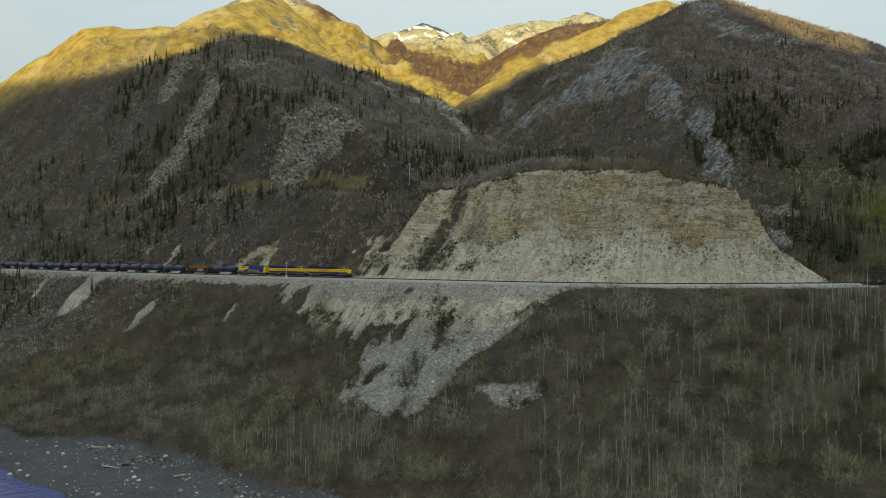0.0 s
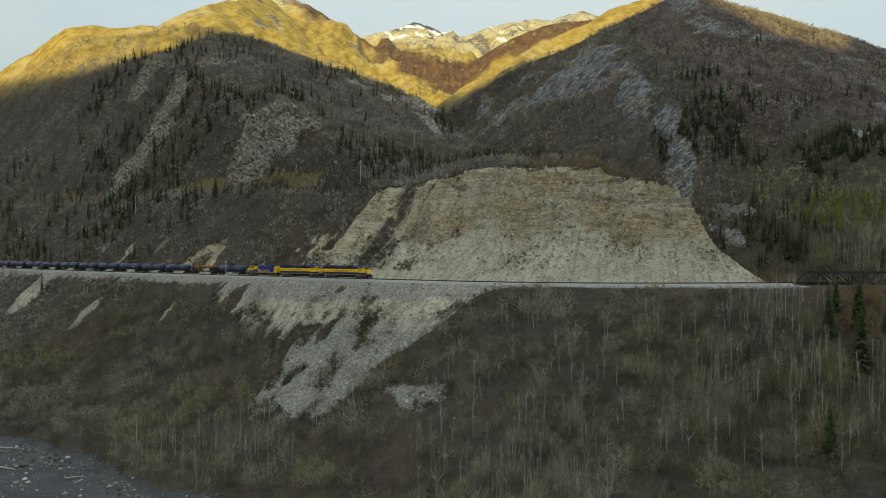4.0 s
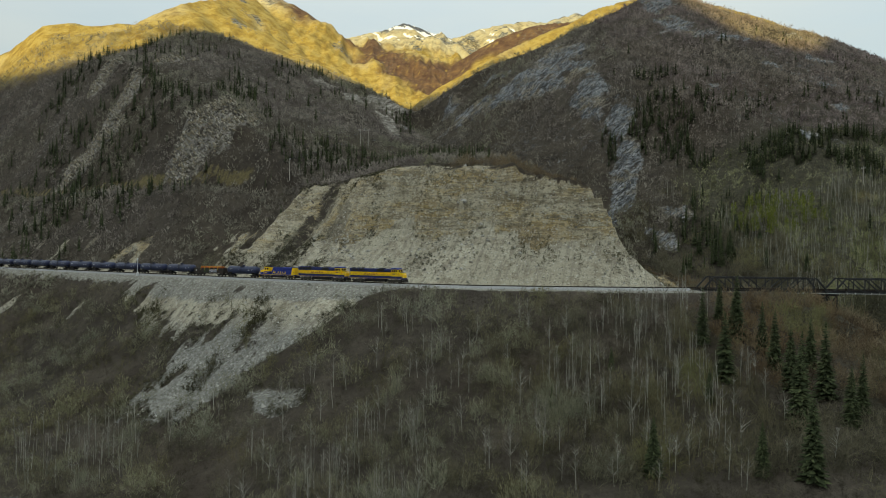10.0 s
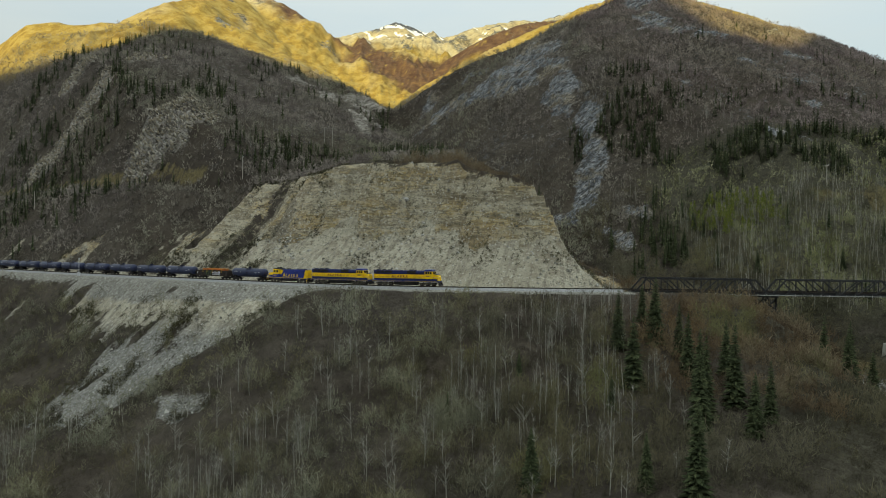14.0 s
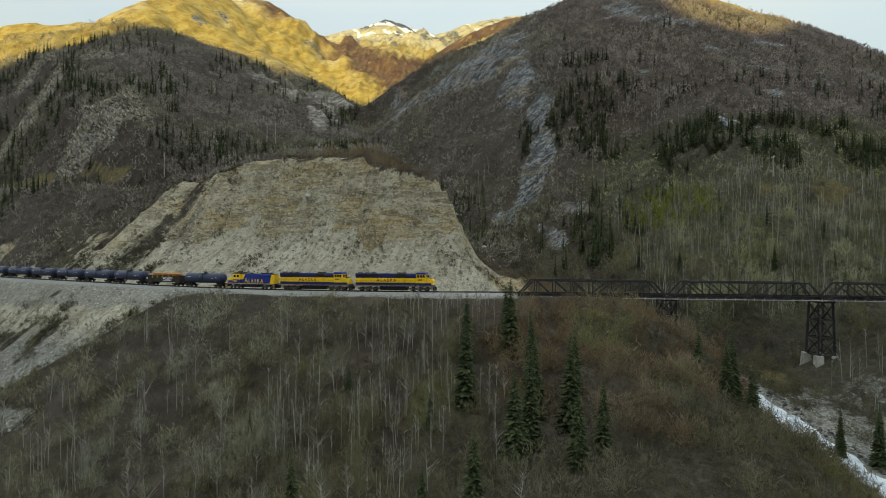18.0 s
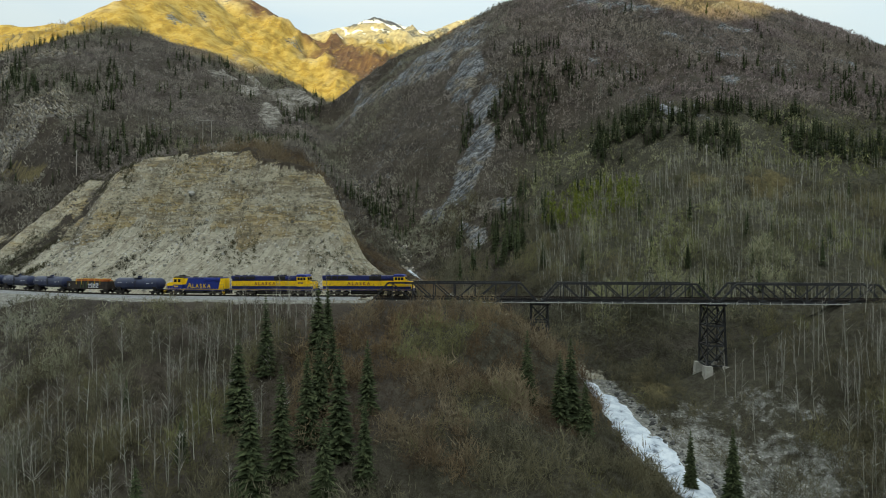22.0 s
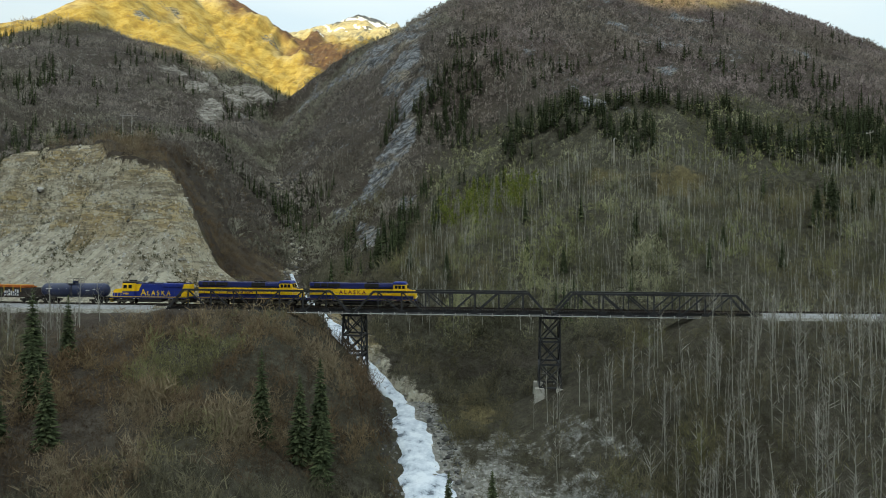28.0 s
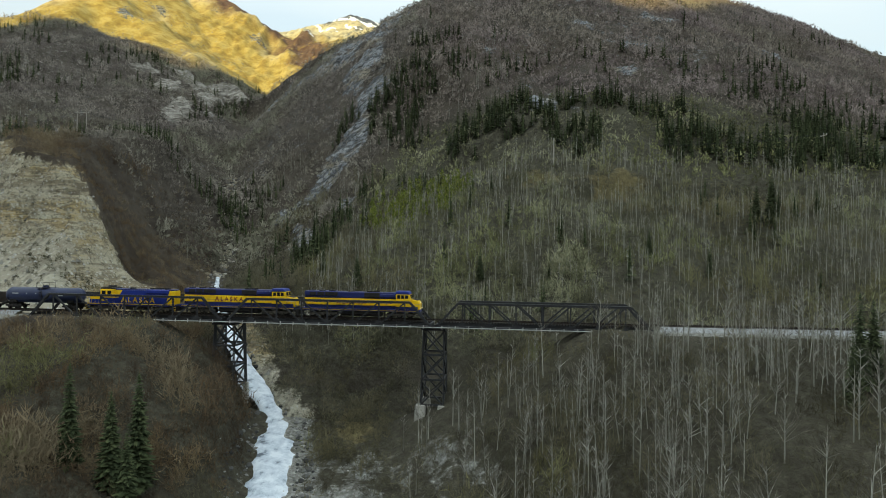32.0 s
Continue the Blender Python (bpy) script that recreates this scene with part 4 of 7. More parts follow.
def rod(bm, a, b, r0, r1=None, n=8, caps=True):
    r1 = r0 if r1 is None else r1
    a, b = Vector(a), Vector(b)
    t = (b - a).normalized()
    s = t.orthogonal().normalized()
    q = t.cross(s)
    ra = [bm.verts.new(a + (s * math.cos(k * 2 * math.pi / n) + q * math.sin(k * 2 * math.pi / n)) * r0) for k in range(n)]
    rb = [bm.verts.new(b + (s * math.cos(k * 2 * math.pi / n) + q * math.sin(k * 2 * math.pi / n)) * r1) for k in range(n)]
    for k in range(n):
        bm.faces.new((ra[k], ra[(k + 1) % n], rb[(k + 1) % n], rb[k]))
    if caps:
        bm.faces.new(ra[::-1])
        bm.faces.new(rb)


def part(name, bm, material, parent=None, label="", m=None, bevel=0.0):
    """Links a bmesh as one mesh object under a thing or a part."""
    if bevel:
        bmesh.ops.bevel(bm, geom=bm.edges[:], offset=bevel, segments=1, affect="EDGES", clamp_overlap=True)
    bmesh.ops.recalc_face_normals(bm, faces=bm.faces[:])
    me = bpy.data.meshes.new(name)
    bm.to_mesh(me)
    bm.free()
    me.materials.append(material)
    ob = new(name, me)
    if parent is not None:
        ob.parent = parent
    if m is not None:
        ob.matrix_basis = m
    if label:
        ob["label"] = label
    return ob


# ---- railway bridge ----
B0, B1 = Vector((133.06, 215.64, 0.72)), Vector((245.85, 219.31, 0.22))
B_DIR = (B1 - B0).normalized()
B_ANG = math.degrees(math.atan2(B_DIR.y, B_DIR.x))
B_PITCH = math.degrees(math.asin(B_DIR.z))
PITCH, SPAN, PANELS, HALF = (B1 - B0).length / 3, (B1 - B0).length / 3 - 0.9, 8, 2.75
TOP_Z, LOW_Z = 3.0, -1.05
bridge = new("railway_bridge")
bridge.matrix_basis = Matrix.Translation(B0) @ pose(0, 0, 0, 0, -B_PITCH, B_ANG)
tagged(bridge, "weathered black steel truss railway bridge on two lattice towers", "bridge")


def member(name, a, b, w, h, parent, mat=None):
    bm = bmesh.new()
    beam(bm, a, b, w, h)
    return part(name, bm, mat or MAT_STEEL_BLACK, parent)


def laced(name, a, b, w, h, parent):
    """A built-up member: two channels with lacing between them."""
    bm = bmesh.new()
    a, b = Vector(a), Vector(b)
    o = Vector((0, w / 2 - 0.05, 0))
    for s in (-1, 1):
        beam(bm, a + o * s, b + o * s, 0.1, h)
    t = (b - a)
    n = max(2, int(t.length / 0.7))
    for k in range(n):
        beam(bm, a + t * (k / n) + o * (1 if k % 2 else -1), a + t * ((k + 1) / n) - o * (1 if k % 2 else -1), 0.07, 0.05)
    return part(name, bm, MAT_STEEL_BLACK, parent)


def truss_span(x0):
    bm = bmesh.new()
    for y in (-0.85, 0.85):
        box(bm, 0.2, y - 0.22, -1.25, SPAN - 0.2, y + 0.22, -0.42)
    span = part("truss_span", bm, MAT_STEEL_BLACK, bridge, "black riveted pony truss span", m=pose(x0, 0, 0))
    p = SPAN / PANELS
    for y in (-HALF, HALF):
        bm = bmesh.new()
        beam(bm, (p * 0.8, y, TOP_Z), (SPAN - p * 0.8, y, TOP_Z), 0.5, 0.34)
        beam(bm, (p * 0.8, y, TOP_Z + 0.19), (SPAN - p * 0.8, y, TOP_Z + 0.19), 0.62, 0.05)
        part("top_chord", bm, MAT_STEEL_BLACK, span)
        bm = bmesh.new()
        beam(bm, (0, y, LOW_Z), (SPAN, y, LOW_Z), 0.42, 0.36)
        part("bottom_chord", bm, MAT_STEEL_BLACK, span)
        laced("end_post", (0.1, y, LOW_Z), (p * 0.8, y, TOP_Z), 0.5, 0.36, span)
        laced("end_post", (SPAN - 0.1, y, LOW_Z), (SPAN - p * 0.8, y, TOP_Z), 0.5, 0.36, span)
        for k in range(1, PANELS):
            x = k * p
            member("vertical", (x, y, LOW_Z), (x, y, TOP_Z), 0.2, 0.2 if k % 2 else 0.26, span)
            bm = bmesh.new()
            g = [bm.verts.new((x + dx, y - 0.24, LOW_Z + dz)) for dx, dz in ((-0.75, -0.1), (0.75, -0.1), (0.4, 0.75), (-0.4, 0.75))]
            f = bm.faces.new(g)
            r = bmesh.ops.extrude_face_region(bm, geom=[f])
            bmesh.ops.translate(bm, verts=[v for v in r["geom"] if isinstance(v, bmesh.types.BMVert)], vec=(0, 0.03, 0))
            part("gusset_plate", bm, MAT_STEEL_BLACK, span)
        for k in range(1, PANELS - 1):
            up = k < PANELS // 2
            a, b = (k * p, y, TOP_Z if up else LOW_Z), ((k + 1) * p, y, LOW_Z if up else TOP_Z)
            laced("diagonal", a, b, 0.3, 0.24, span)
    for k in range(PANELS + 1):
        x = min(max(k * p, 0.15), SPAN - 0.15)
        member("floor_beam", (x, -HALF, -0.95), (x, HALF, -0.95), 0.28, 0.7, span)
    for s in (-1, 1):
        for k in range(PANELS // 2):
            member("lateral_brace", (2 * k * p, -s * HALF, -1.3), ((2 * k + 2) * p, s * HALF, -1.3), 0.14, 0.12, span)
    bm = bmesh.new()
    n = int(SPAN / 0.5)
    for k in range(n):
        box(bm, 0.12 + k * 0.5, -1.45, -0.42, 0.36 + k * 0.5, 1.45, -0.18)
    part("tie_deck", bm, MAT_TIE, span, "dark creosoted tie deck")
    # walkway on the near side, with its pale cable pipe and posts
    bm = bmesh.new()
    box(bm, 0, -HALF - 1.15, -1.16, SPAN + 0.8, -HALF - 0.25, -1.08)
    part("walkway", bm, MAT_STEEL_BLACK, span)
    bm = bmesh.new()
    rod(bm, (0, -HALF - 1.2, -1.06), (SPAN + 0.9, -HALF - 1.2, -1.06), 0.075, n=6)
    part("cable_pipe", bm, MAT_PIPE, span, "pale galvanised pipe")
    n = 16
    for k in range(n):
        bm = bmesh.new()
        x = (k + 0.5) * SPAN / n
        box(bm, x - 0.06, -HALF - 1.27, -1.3, x + 0.06, -HALF - 1.15, -0.72)
        part("pipe_bracket", bm, MAT_PIPE, span)
    return span


def lattice_tower(x, foot, spread, label):
    bm = bmesh.new()
    for y in (-HALF, HALF):
        box(bm, x - 2.1, y - 0.3, -1.72, x + 2.1, y + 0.3, -1.3)
    for s in (-1.75, 1.75):
        box(bm, x + s - 0.3, -HALF + 0.3, -1.72, x + s + 0.3, HALF - 0.3, -1.3)
    tower = part("lattice_tower", bm, MAT_STEEL_BLACK, bridge, label)
    legs = {}
    for i in (-1, 1):
        for j in (-1, 1):
            a, b = Vector((x + i * 1.75, j * (HALF - 0.5), -1.7)), Vector((x + i * 1.95, j * (HALF - 0.5 + spread), foot))
            legs[i, j] = (a, b)
            laced("leg", a, b, 0.6, 0.5, tower)
    n = 3
    faces = [((-1, -1), (1, -1)), ((-1, 1), (1, 1)), ((-1, -1), (-1, 1)), ((1, -1), (1, 1))]
    for p, q in faces:
        for k in range(n):
            u0, u1 = k / n + 0.03, (k + 1) / n
            P0, P1 = legs[p][0].lerp(legs[p][1], u0), legs[p][0].lerp(legs[p][1], u1)
            Q0, Q1 = legs[q][0].lerp(legs[q][1], u0), legs[q][0].lerp(legs[q][1], u1)
            member("cross_brace", P0, Q1, 0.24, 0.24, tower)
            member("cross_brace", Q0, P1, 0.24, 0.24, tower)
            member("strut", P1, Q1, 0.3, 0.34, tower)
    return tower, legs


def pedestal(parent, at, low, w0, w1, mat=None):
    bm = bmesh.new()
    x, y, z = at
    top = [bm.verts.new((x + i * w0, y + j * w0, z)) for i, j in ((-1, -1), (1, -1), (1, 1), (-1, 1))]
    bot = [bm.verts.new((x + i * w1, y + j * w1, low)) for i, j in ((-1, -1), (1, -1), (1, 1), (-1, 1))]
    bm.faces.new(top)
    bm.faces.new(bot[::-1])
    for k in range(4):
        bm.faces.new((bot[k], bot[(k + 1) % 4], top[(k + 1) % 4], top[k]))
    part("concrete_pedestal", bm, mat or MAT_CONCRETE, parent, "" if mat else "pale weathered concrete pedestal", bevel=0.08)


for k in range(3):
    truss_span(k * PITCH + 0.45)
tower_1, legs_1 = lattice_tower(PITCH, -12.9, 0.7, "black steel lattice tower standing in brush")
tower_2, legs_2 = lattice_tower(2 * PITCH, -14.5, 0.9, "black steel lattice tower on concrete pedestals")
for (i, j), (a, b) in legs_1.items():
    pedestal(bridge, (b.x, b.y, b.z), b.z - 4.0, 0.42, 0.5, MAT_CONCRETE)
for (i, j), (a, b) in legs_2.items():
    pedestal(bridge, (b.x, b.y, b.z), b.z - 6.0, 0.85, 1.2)
for x, s in ((-0.6, -1), (3 * PITCH + 0.6, 1)):
    bm = bmesh.new()
    box(bm, x - 1.0, -3.4, -4.2, x + 1.0, 3.4, -1.32)
    part("abutment", bm, MAT_CONCRETE, bridge, "low concrete abutment", bevel=0.06)

# ---- railway track ----
def sweep(name, s0, s1, stepm, section, material, closed=True):
    """A profile of (across, up) carried along the line."""
    rows = []
    ss = np.arange(s0, s1, stepm)
    for s in ss:
        x, y, z, h = rail_at(s)
        rows.append([(x - math.sin(h) * a, y + math.cos(h) * a, z + b) for a, b in section])
    co = [p for r in rows for p in r]
    n = len(section)
    faces = []
    for i in range(len(rows) - 1):
        for k in range(n if closed else n - 1):
            faces.append((i * n + k, i * n + (k + 1) % n, (i + 1) * n + (k + 1) % n, (i + 1) * n + k))
    me = bpy.data.meshes.new(name)
    me.from_pydata(co, [], faces)
    me.materials.append(material)
    return new(name, me)


S_B0, S_B1 = float(np.interp(B0.x, _gx, _gs)), float(np.interp(B1.x, _gx, _gs))
S_END = float(_gs[-1])
track = new("railway_track")
tagged(track, "single railway track on pale gravel ballast", "track", kind="structure")
for a, b in ((2, S_B0 - 0.5), (S_B1 + 0.5, S_END - 2)):
    ob = sweep("ballast", a, b, 2.0, [(-3.6, -0.85), (-1.75, -0.22), (1.75, -0.22), (3.6, -0.85)], MAT_BALLAST, False)
    ob.parent = track
    # a dark strip on the crown paints in the shade of rails and ties
    ob = sweep("track_shade_strip", a, b, 2.0, [(-1.5, -0.2), (1.5, -0.2)], MAT_TRACK_SHADE, False)
    ob.parent = track
for side in (-0.75, 0.75):
    ob = sweep("rail", 2, S_END - 2, 2.0, [(side - 0.04, -0.17), (side + 0.04, -0.17), (side + 0.04, 0.0), (side - 0.04, 0.0)], MAT_RAIL)
    ob.parent = track
co, fa = [], []
for s in np.arange(330, S_END - 300, 0.55):
    if S_B0 - 0.3 < s < S_B1 + 0.3:
        continue
    x, y, z, h = rail_at(s)
    c, n = math.cos(h), math.sin(h)
    b = len(co)
    for dz in (-0.3, -0.16):
        for u, v in ((-0.12, -1.3), (0.12, -1.3), (0.12, 1.3), (-0.12, 1.3)):
            co.append((x + c * u - n * v, y + n * u + c * v, z + dz))
    fa += [(b + 4, b + 5, b + 6, b + 7), (b, b + 1, b + 5, b + 4), (b + 1, b + 2, b + 6, b + 5), (b + 2, b + 3, b + 7, b + 6), (b + 3, b, b + 4, b + 7)]
me = bpy.data.meshes.new("track_ties")
me.from_pydata(co, [], fa)
me.materials.append(MAT_TIE)
ties = tagged(new("track_ties", me), kind="stuff")
ties.parent = track


# ---- water ----
rx, ry = np.linspace(-1500, 500, 21), np.linspace(-900, 230, 21)
river = sheet("river", rx, ry, np.full((21, 21), -47.75), MAT_WATER)
tagged(river, "blue-grey river along a gravel bar", "river", kind="structure")

cp = np.array([p for p in CREEK if p[1] <= 301])
cl = np.concatenate([[0], np.cumsum(np.hypot(*np.diff(cp[:, :2], axis=0).T))])
cs = np.arange(0, cl[-1], 0.8)
cxy = np.stack([np.interp(cs, cl, cp[:, k]) for k in range(3)], -1)
kern = np.hanning(13)
kern /= kern.sum()
cxy = np.stack([np.convolve(np.pad(cxy[:, k], 6, mode="edge"), kern, "valid") for k in range(3)], -1)
tang = np.gradient(cxy[:, :2], axis=0)
tang /= np.linalg.norm(tang, axis=1)[:, None]
side = np.stack([-tang[:, 1], tang[:, 0]], -1)
width = np.interp(cxy[:, 1], (120, 185, 198, 206, 216, 226, 235, 250, 262, 285, 300), (4.6, 4.4, 4.2, 3.6, 2.5, 2.2, 1.9, 1.3, 1.1, 1.2, 0.5)) * (1 + 0.45 * fbm(cs, 0 * cs, 8, 3, 301) + 0.25 * fbm(cs, 0 * cs, 2.6, 3, 302))
across = np.linspace(-1, 1, 13)
co, fa = [], []
for i in range(len(cs)):
    for k, a in enumerate(across):
        p = cxy[i, :2] + side[i] * a * width[i]
        co.append((p[0], p[1], 0))
co = np.array(co)
gap = 0.42 * fbm(co[:, 0], co[:, 1], 2.6, 3, 303) + 0.2 * fbm(co[:, 0], co[:, 1], 6.0, 2, 304)
co[:, 2] = np.repeat(cxy[:, 2], 13) - 0.35 + gap - 0.5 * np.tile(np.abs(across) ** 4, len(cs))
for i in range(len(cs) - 1):
    for k in range(12):
        fa.append((i * 13 + k, i * 13 + k + 1, (i + 1) * 13 + k + 1, (i + 1) * 13 + k))
me = bpy.data.meshes.new("creek")
me.from_pydata(co.tolist(), [], fa)
me.materials.append(MAT_ICE)
for p in me.polygons:
    p.use_smooth = True
tagged(new("creek", me), "white ice-covered mountain creek", "creek", kind="structure")


# ---- plants and stones, made in numbers ----
def tri_object(name, tris, material, parent=None, tone=None):
    """One mesh from an array of triangles, (n, 3, 3)."""
    tris = np.asarray(tris, np.float32).reshape(-1, 3)
    n = len(tris)
    me = bpy.data.meshes.new(name)
    me.vertices.add(n)
    me.vertices.foreach_set("co", tris.ravel())
    me.loops.add(n)
    me.loops.foreach_set("vertex_index", np.arange(n, dtype=np.int32))
    me.polygons.add(n // 3)
    me.polygons.foreach_set("loop_start", np.arange(0, n, 3, dtype=np.int32))
    me.update()
    if tone is not None:
        me.attributes.new("tone", "FLOAT", "FACE").data.foreach_set("value", np.tile(tone, n // 3 // len(tone)).astype(np.float32))
    me.materials.append(material)
    ob = new(name, me)
    if parent is not None:
        ob.parent = parent
    return ob


def unit(v):
    return v / np.maximum(1e-9, np.linalg.norm(v, axis=-1, keepdims=True))


def blades(a, b, w, rng):
    """Thin triangles from a to b, w wide at the foot."""
    t = unit(b - a)
    s = unit(np.cross(t, rng.normal(size=a.shape)))
    s = s * np.reshape(w, (-1, 1)) / 2
    return np.stack([a - s, a + s, b], 1)


def bush_tris(P, H, tufts, rng, thick=1.0, spray=1.0):
    """Leafless bushes: a round haze of short twigs, closer towards the outside, over a few thin stems."""
    M = len(P)
    out = []
    wide = rng.uniform(0.6, 1.0, M)

    def way(lo, hi):
        th, q = rng.uniform(0, 6.283, M), rng.uniform(lo, hi, M)
        return np.stack([np.cos(th) * np.sin(q) * wide, np.sin(th) * np.sin(q) * wide, np.cos(q)], -1)

    for k in range(2):
        out.append(blades(P - [0, 0, 0.2], P + way(0.1, 0.7) * (H * rng.uniform(0.6, 0.9, M))[:, None], 0.02 * H + 0.02, rng))
    heart = P + np.stack([0 * H, 0 * H, 0.12 * H], -1)
    for k in range(tufts):
        dr = way(0.0, 1.6)
        a = heart + dr * (H * rng.uniform(0, 1, M) ** 0.6 * 0.75)[:, None]
        go = unit(dr * 0.7 + rng.normal(size=(M, 3)) * 0.6 + [0, 0, 0.4])
        out.append(blades(a, a + go * (spray * H * rng.uniform(0.09, 0.2, M))[:, None], (0.03 + H * rng.uniform(0.02, 0.04, M)) * thick, rng))
    return np.concatenate(out)


def aspen_tris(P, H, branches, twigs, rng, spread=0.30, stout=1.0):
    """Trunks and crowns of bare aspens."""
    M = len(P)
    lean = rng.normal(size=(M, 3)) * [0.045, 0.045, 0]
    top = P + (lean + [0, 0, 1]) * H[:, None]
    r = (0.0095 * H + 0.02) * stout
    ang = [0, 2.094, 4.189]
    ring = lambda C, q: [C + np.stack([np.cos(a) * q, np.sin(a) * q, 0 * q], -1) for a in ang]
    lo, hi = ring(P - [0, 0, 0.4], r), ring(top, 0.15 * r)
    trunk = []
    for k in range(3):
        j = (k + 1) % 3
        trunk += [np.stack([lo[k], lo[j], hi[j]], 1), np.stack([lo[k], hi[j], hi[k]], 1)]
    limbs, crown = [], []
    for k in range(branches):
        u = rng.uniform(0.28, 0.97, M)
        th = rng.uniform(0, 6.283, M)
        up = rng.uniform(0.6, 1.7, M)
        dr = unit(np.stack([np.cos(th), np.sin(th), up], -1))
        a = P + (lean + [0, 0, 1]) * (H * u)[:, None]
        L = H * spread * (1.12 - u) * rng.uniform(0.7, 1.3, M) + 0.35
        b = a + dr * L[:, None]
        limbs.append(blades(a, b, 0.0085 * H + 0.014, rng))
        for q in range(twigs):
            v = rng.uniform(0.35, 0.95, M)[:, None]
            c = a + (b - a) * v
            go = unit(dr + rng.normal(size=(M, 3)) * 0.55 + [0, 0, 0.4])
            crown.append(blades(c, c + go * (L * rng.uniform(0.4, 0.85, M))[:, None], 0.0035 * H + 0.01, rng))
    return np.concatenate(trunk + limbs), np.concatenate(crown)


def spruce_tris(P, H, whorls, per, rng, wide=0.17):
    """Narrow conifers: drooping boughs in whorls, with hanging sprays."""
    M = len(P)
    out = []
    for k in range(whorls):
        u = 0.06 + 0.93 * (k + rng.uniform(-0.3, 0.3, M)) / whorls
        u = np.clip(u, 0.03, 0.985)
        for j in range(per):
            th = 6.283 * j / per + rng.uniform(-0.5, 0.5, M) + 0.7 * k
            L = H * wide * (1.03 - u) ** 0.85 * rng.uniform(0.55, 1.2, M) + 0.12
            d = np.stack([np.cos(th), np.sin(th), 0 * th], -1)
            s = np.stack([-np.sin(th), np.cos(th), 0 * th], -1)
            root = P + np.stack([0 * u, 0 * u, H * u], -1)
            mid = root + d * (0.55 * L)[:, None] + np.stack([0 * u, 0 * u, -0.12 * L], -1)
            tip = root + d * L[:, None] + np.stack([0 * u, 0 * u, -L * rng.uniform(0.18, 0.5, M)], -1)
            w = s * (0.26 * L)[:, None] - np.stack([0 * u, 0 * u, 0.16 * L], -1)
            w2 = -s * (0.26 * L)[:, None] - np.stack([0 * u, 0 * u, 0.16 * L], -1)
            out += [np.stack([root, mid + w, tip], 1), np.stack([root, tip, mid + w2], 1)]
    top = P + np.stack([0 * H, 0 * H, H], -1)
    for k in range(5):
        a, b = 6.283 * k / 5, 6.283 * (k + 1) / 5
        r = 0.27 * wide * H * rng.uniform(0.8, 1.2, M)
        out.append(np.stack([P + np.stack([np.cos(a) * r, np.sin(a) * r, 0.07 * H], -1), P + np.stack([np.cos(b) * r, np.sin(b) * r, 0.1 * H], -1), P + np.stack([0 * H, 0 * H, 0.88 * H], -1)], 1))
    out.append(blades(P + np.stack([0 * H, 0 * H, 0.9 * H], -1), top, 0.02 * H + 0.1, rng))
    return np.concatenate(out)


def trunk_tris(P, H, r):
    out = []
    for k in range(5):
        a, b = 6.283 * k / 5, 6.283 * (k + 1) / 5
        A = P + np.stack([np.cos(a) * r, np.sin(a) * r, 0 * r - 0.5], -1)
        B = P + np.stack([np.cos(b) * r, np.sin(b) * r, 0 * r - 0.5], -1)
        out.append(np.stack([A, B, P + np.stack([0 * H, 0 * H, 0.95 * H], -1)], 1))
    return np.concatenate(out)


def scatter(rng, n, x0, x1, y0, y1):
    x, y = rng.uniform(x0, x1, n), rng.uniform(y0, y1, n)
    z = ground_height(x, y)
    return x, y, z


def rail_side(x, y):
    return (y - np.interp(x, _gx, _gy)) * np.interp(x, _gx, _gc)


def clump(P, size, loose, gain=1.0):
    """A tone for each bush: neighbours are alike."""
    return np.clip(0.5 + gain * fbm(P[:, 0], P[:, 1], size, 3, 291) + rng.normal(0, loose, len(P)), 0, 1)


rng = np.random.default_rng(7)
# brush on the banks near the line
x, y, z = scatter(rng, 72000, -225, 335, 134, 300)
x3, y3, z3 = scatter(rng, 13500, 40, 230, 98, 190)
x4, y4, z4 = scatter(rng, 9000, 136, 240, 160, 262)
x, y, z = np.concatenate([x, x3, x4]), np.concatenate([y, y3, y4]), np.concatenate([z, z3, z4])
x2, y2, z2 = scatter(rng, 5200, 92, 172, 240, 345)
x, y, z = np.append(x, x2), np.append(y, y2), np.append(z, z2)
mk = masks(x, y, z)
d = rail_side(x, y)
r, _ = along(x, y, CREEK)
keep = (rng.uniform(0, 1, len(x)) > mk["gravel"] * 0.985) & (rng.uniform(0, 1, len(x)) > mk["rock"] * 0.9) & ((np.abs(d) > np.where((d < 0) & (x < 136), np.interp(x, (10, 50), (13.5, 9.2)) + 4.5 * fbm(x, y, 8, 3, 199), 8.5)) | ((x > 136) & (x < 244) & (z < -4))) & (r > np.interp(y, (120, 200, 235), (5.2, 4.8, 2.6))) & (z > -46)
keep &= ~((np.abs(x - 208) < 6.5) & (y > 203) & (y < 222) & (rng.uniform(0, 1, len(x)) < 0.85))
keep &= ~((x > 133) & (x < 247) & (np.abs(d) < 5) & (z > -2.4))
keep &= rng.uniform(0, 1, len(x)) < 0.72 + 0.4 * fbm(x, y, 14, 3, 201)
P = np.stack([x, y, z], -1)[keep]
H = (1.1 + 3.0 * rng.uniform(0, 1, len(P)) ** 2.2) * np.interp(np.abs(d[keep]), (8, 22), (0.7, 1.0)) * np.clip(1 + 0.4 * fbm(P[:, 0], P[:, 1], 13, 2, 203) + 1.2 * fbm(P[:, 0], P[:, 1], 5, 3, 291), 0.35, 2.0)
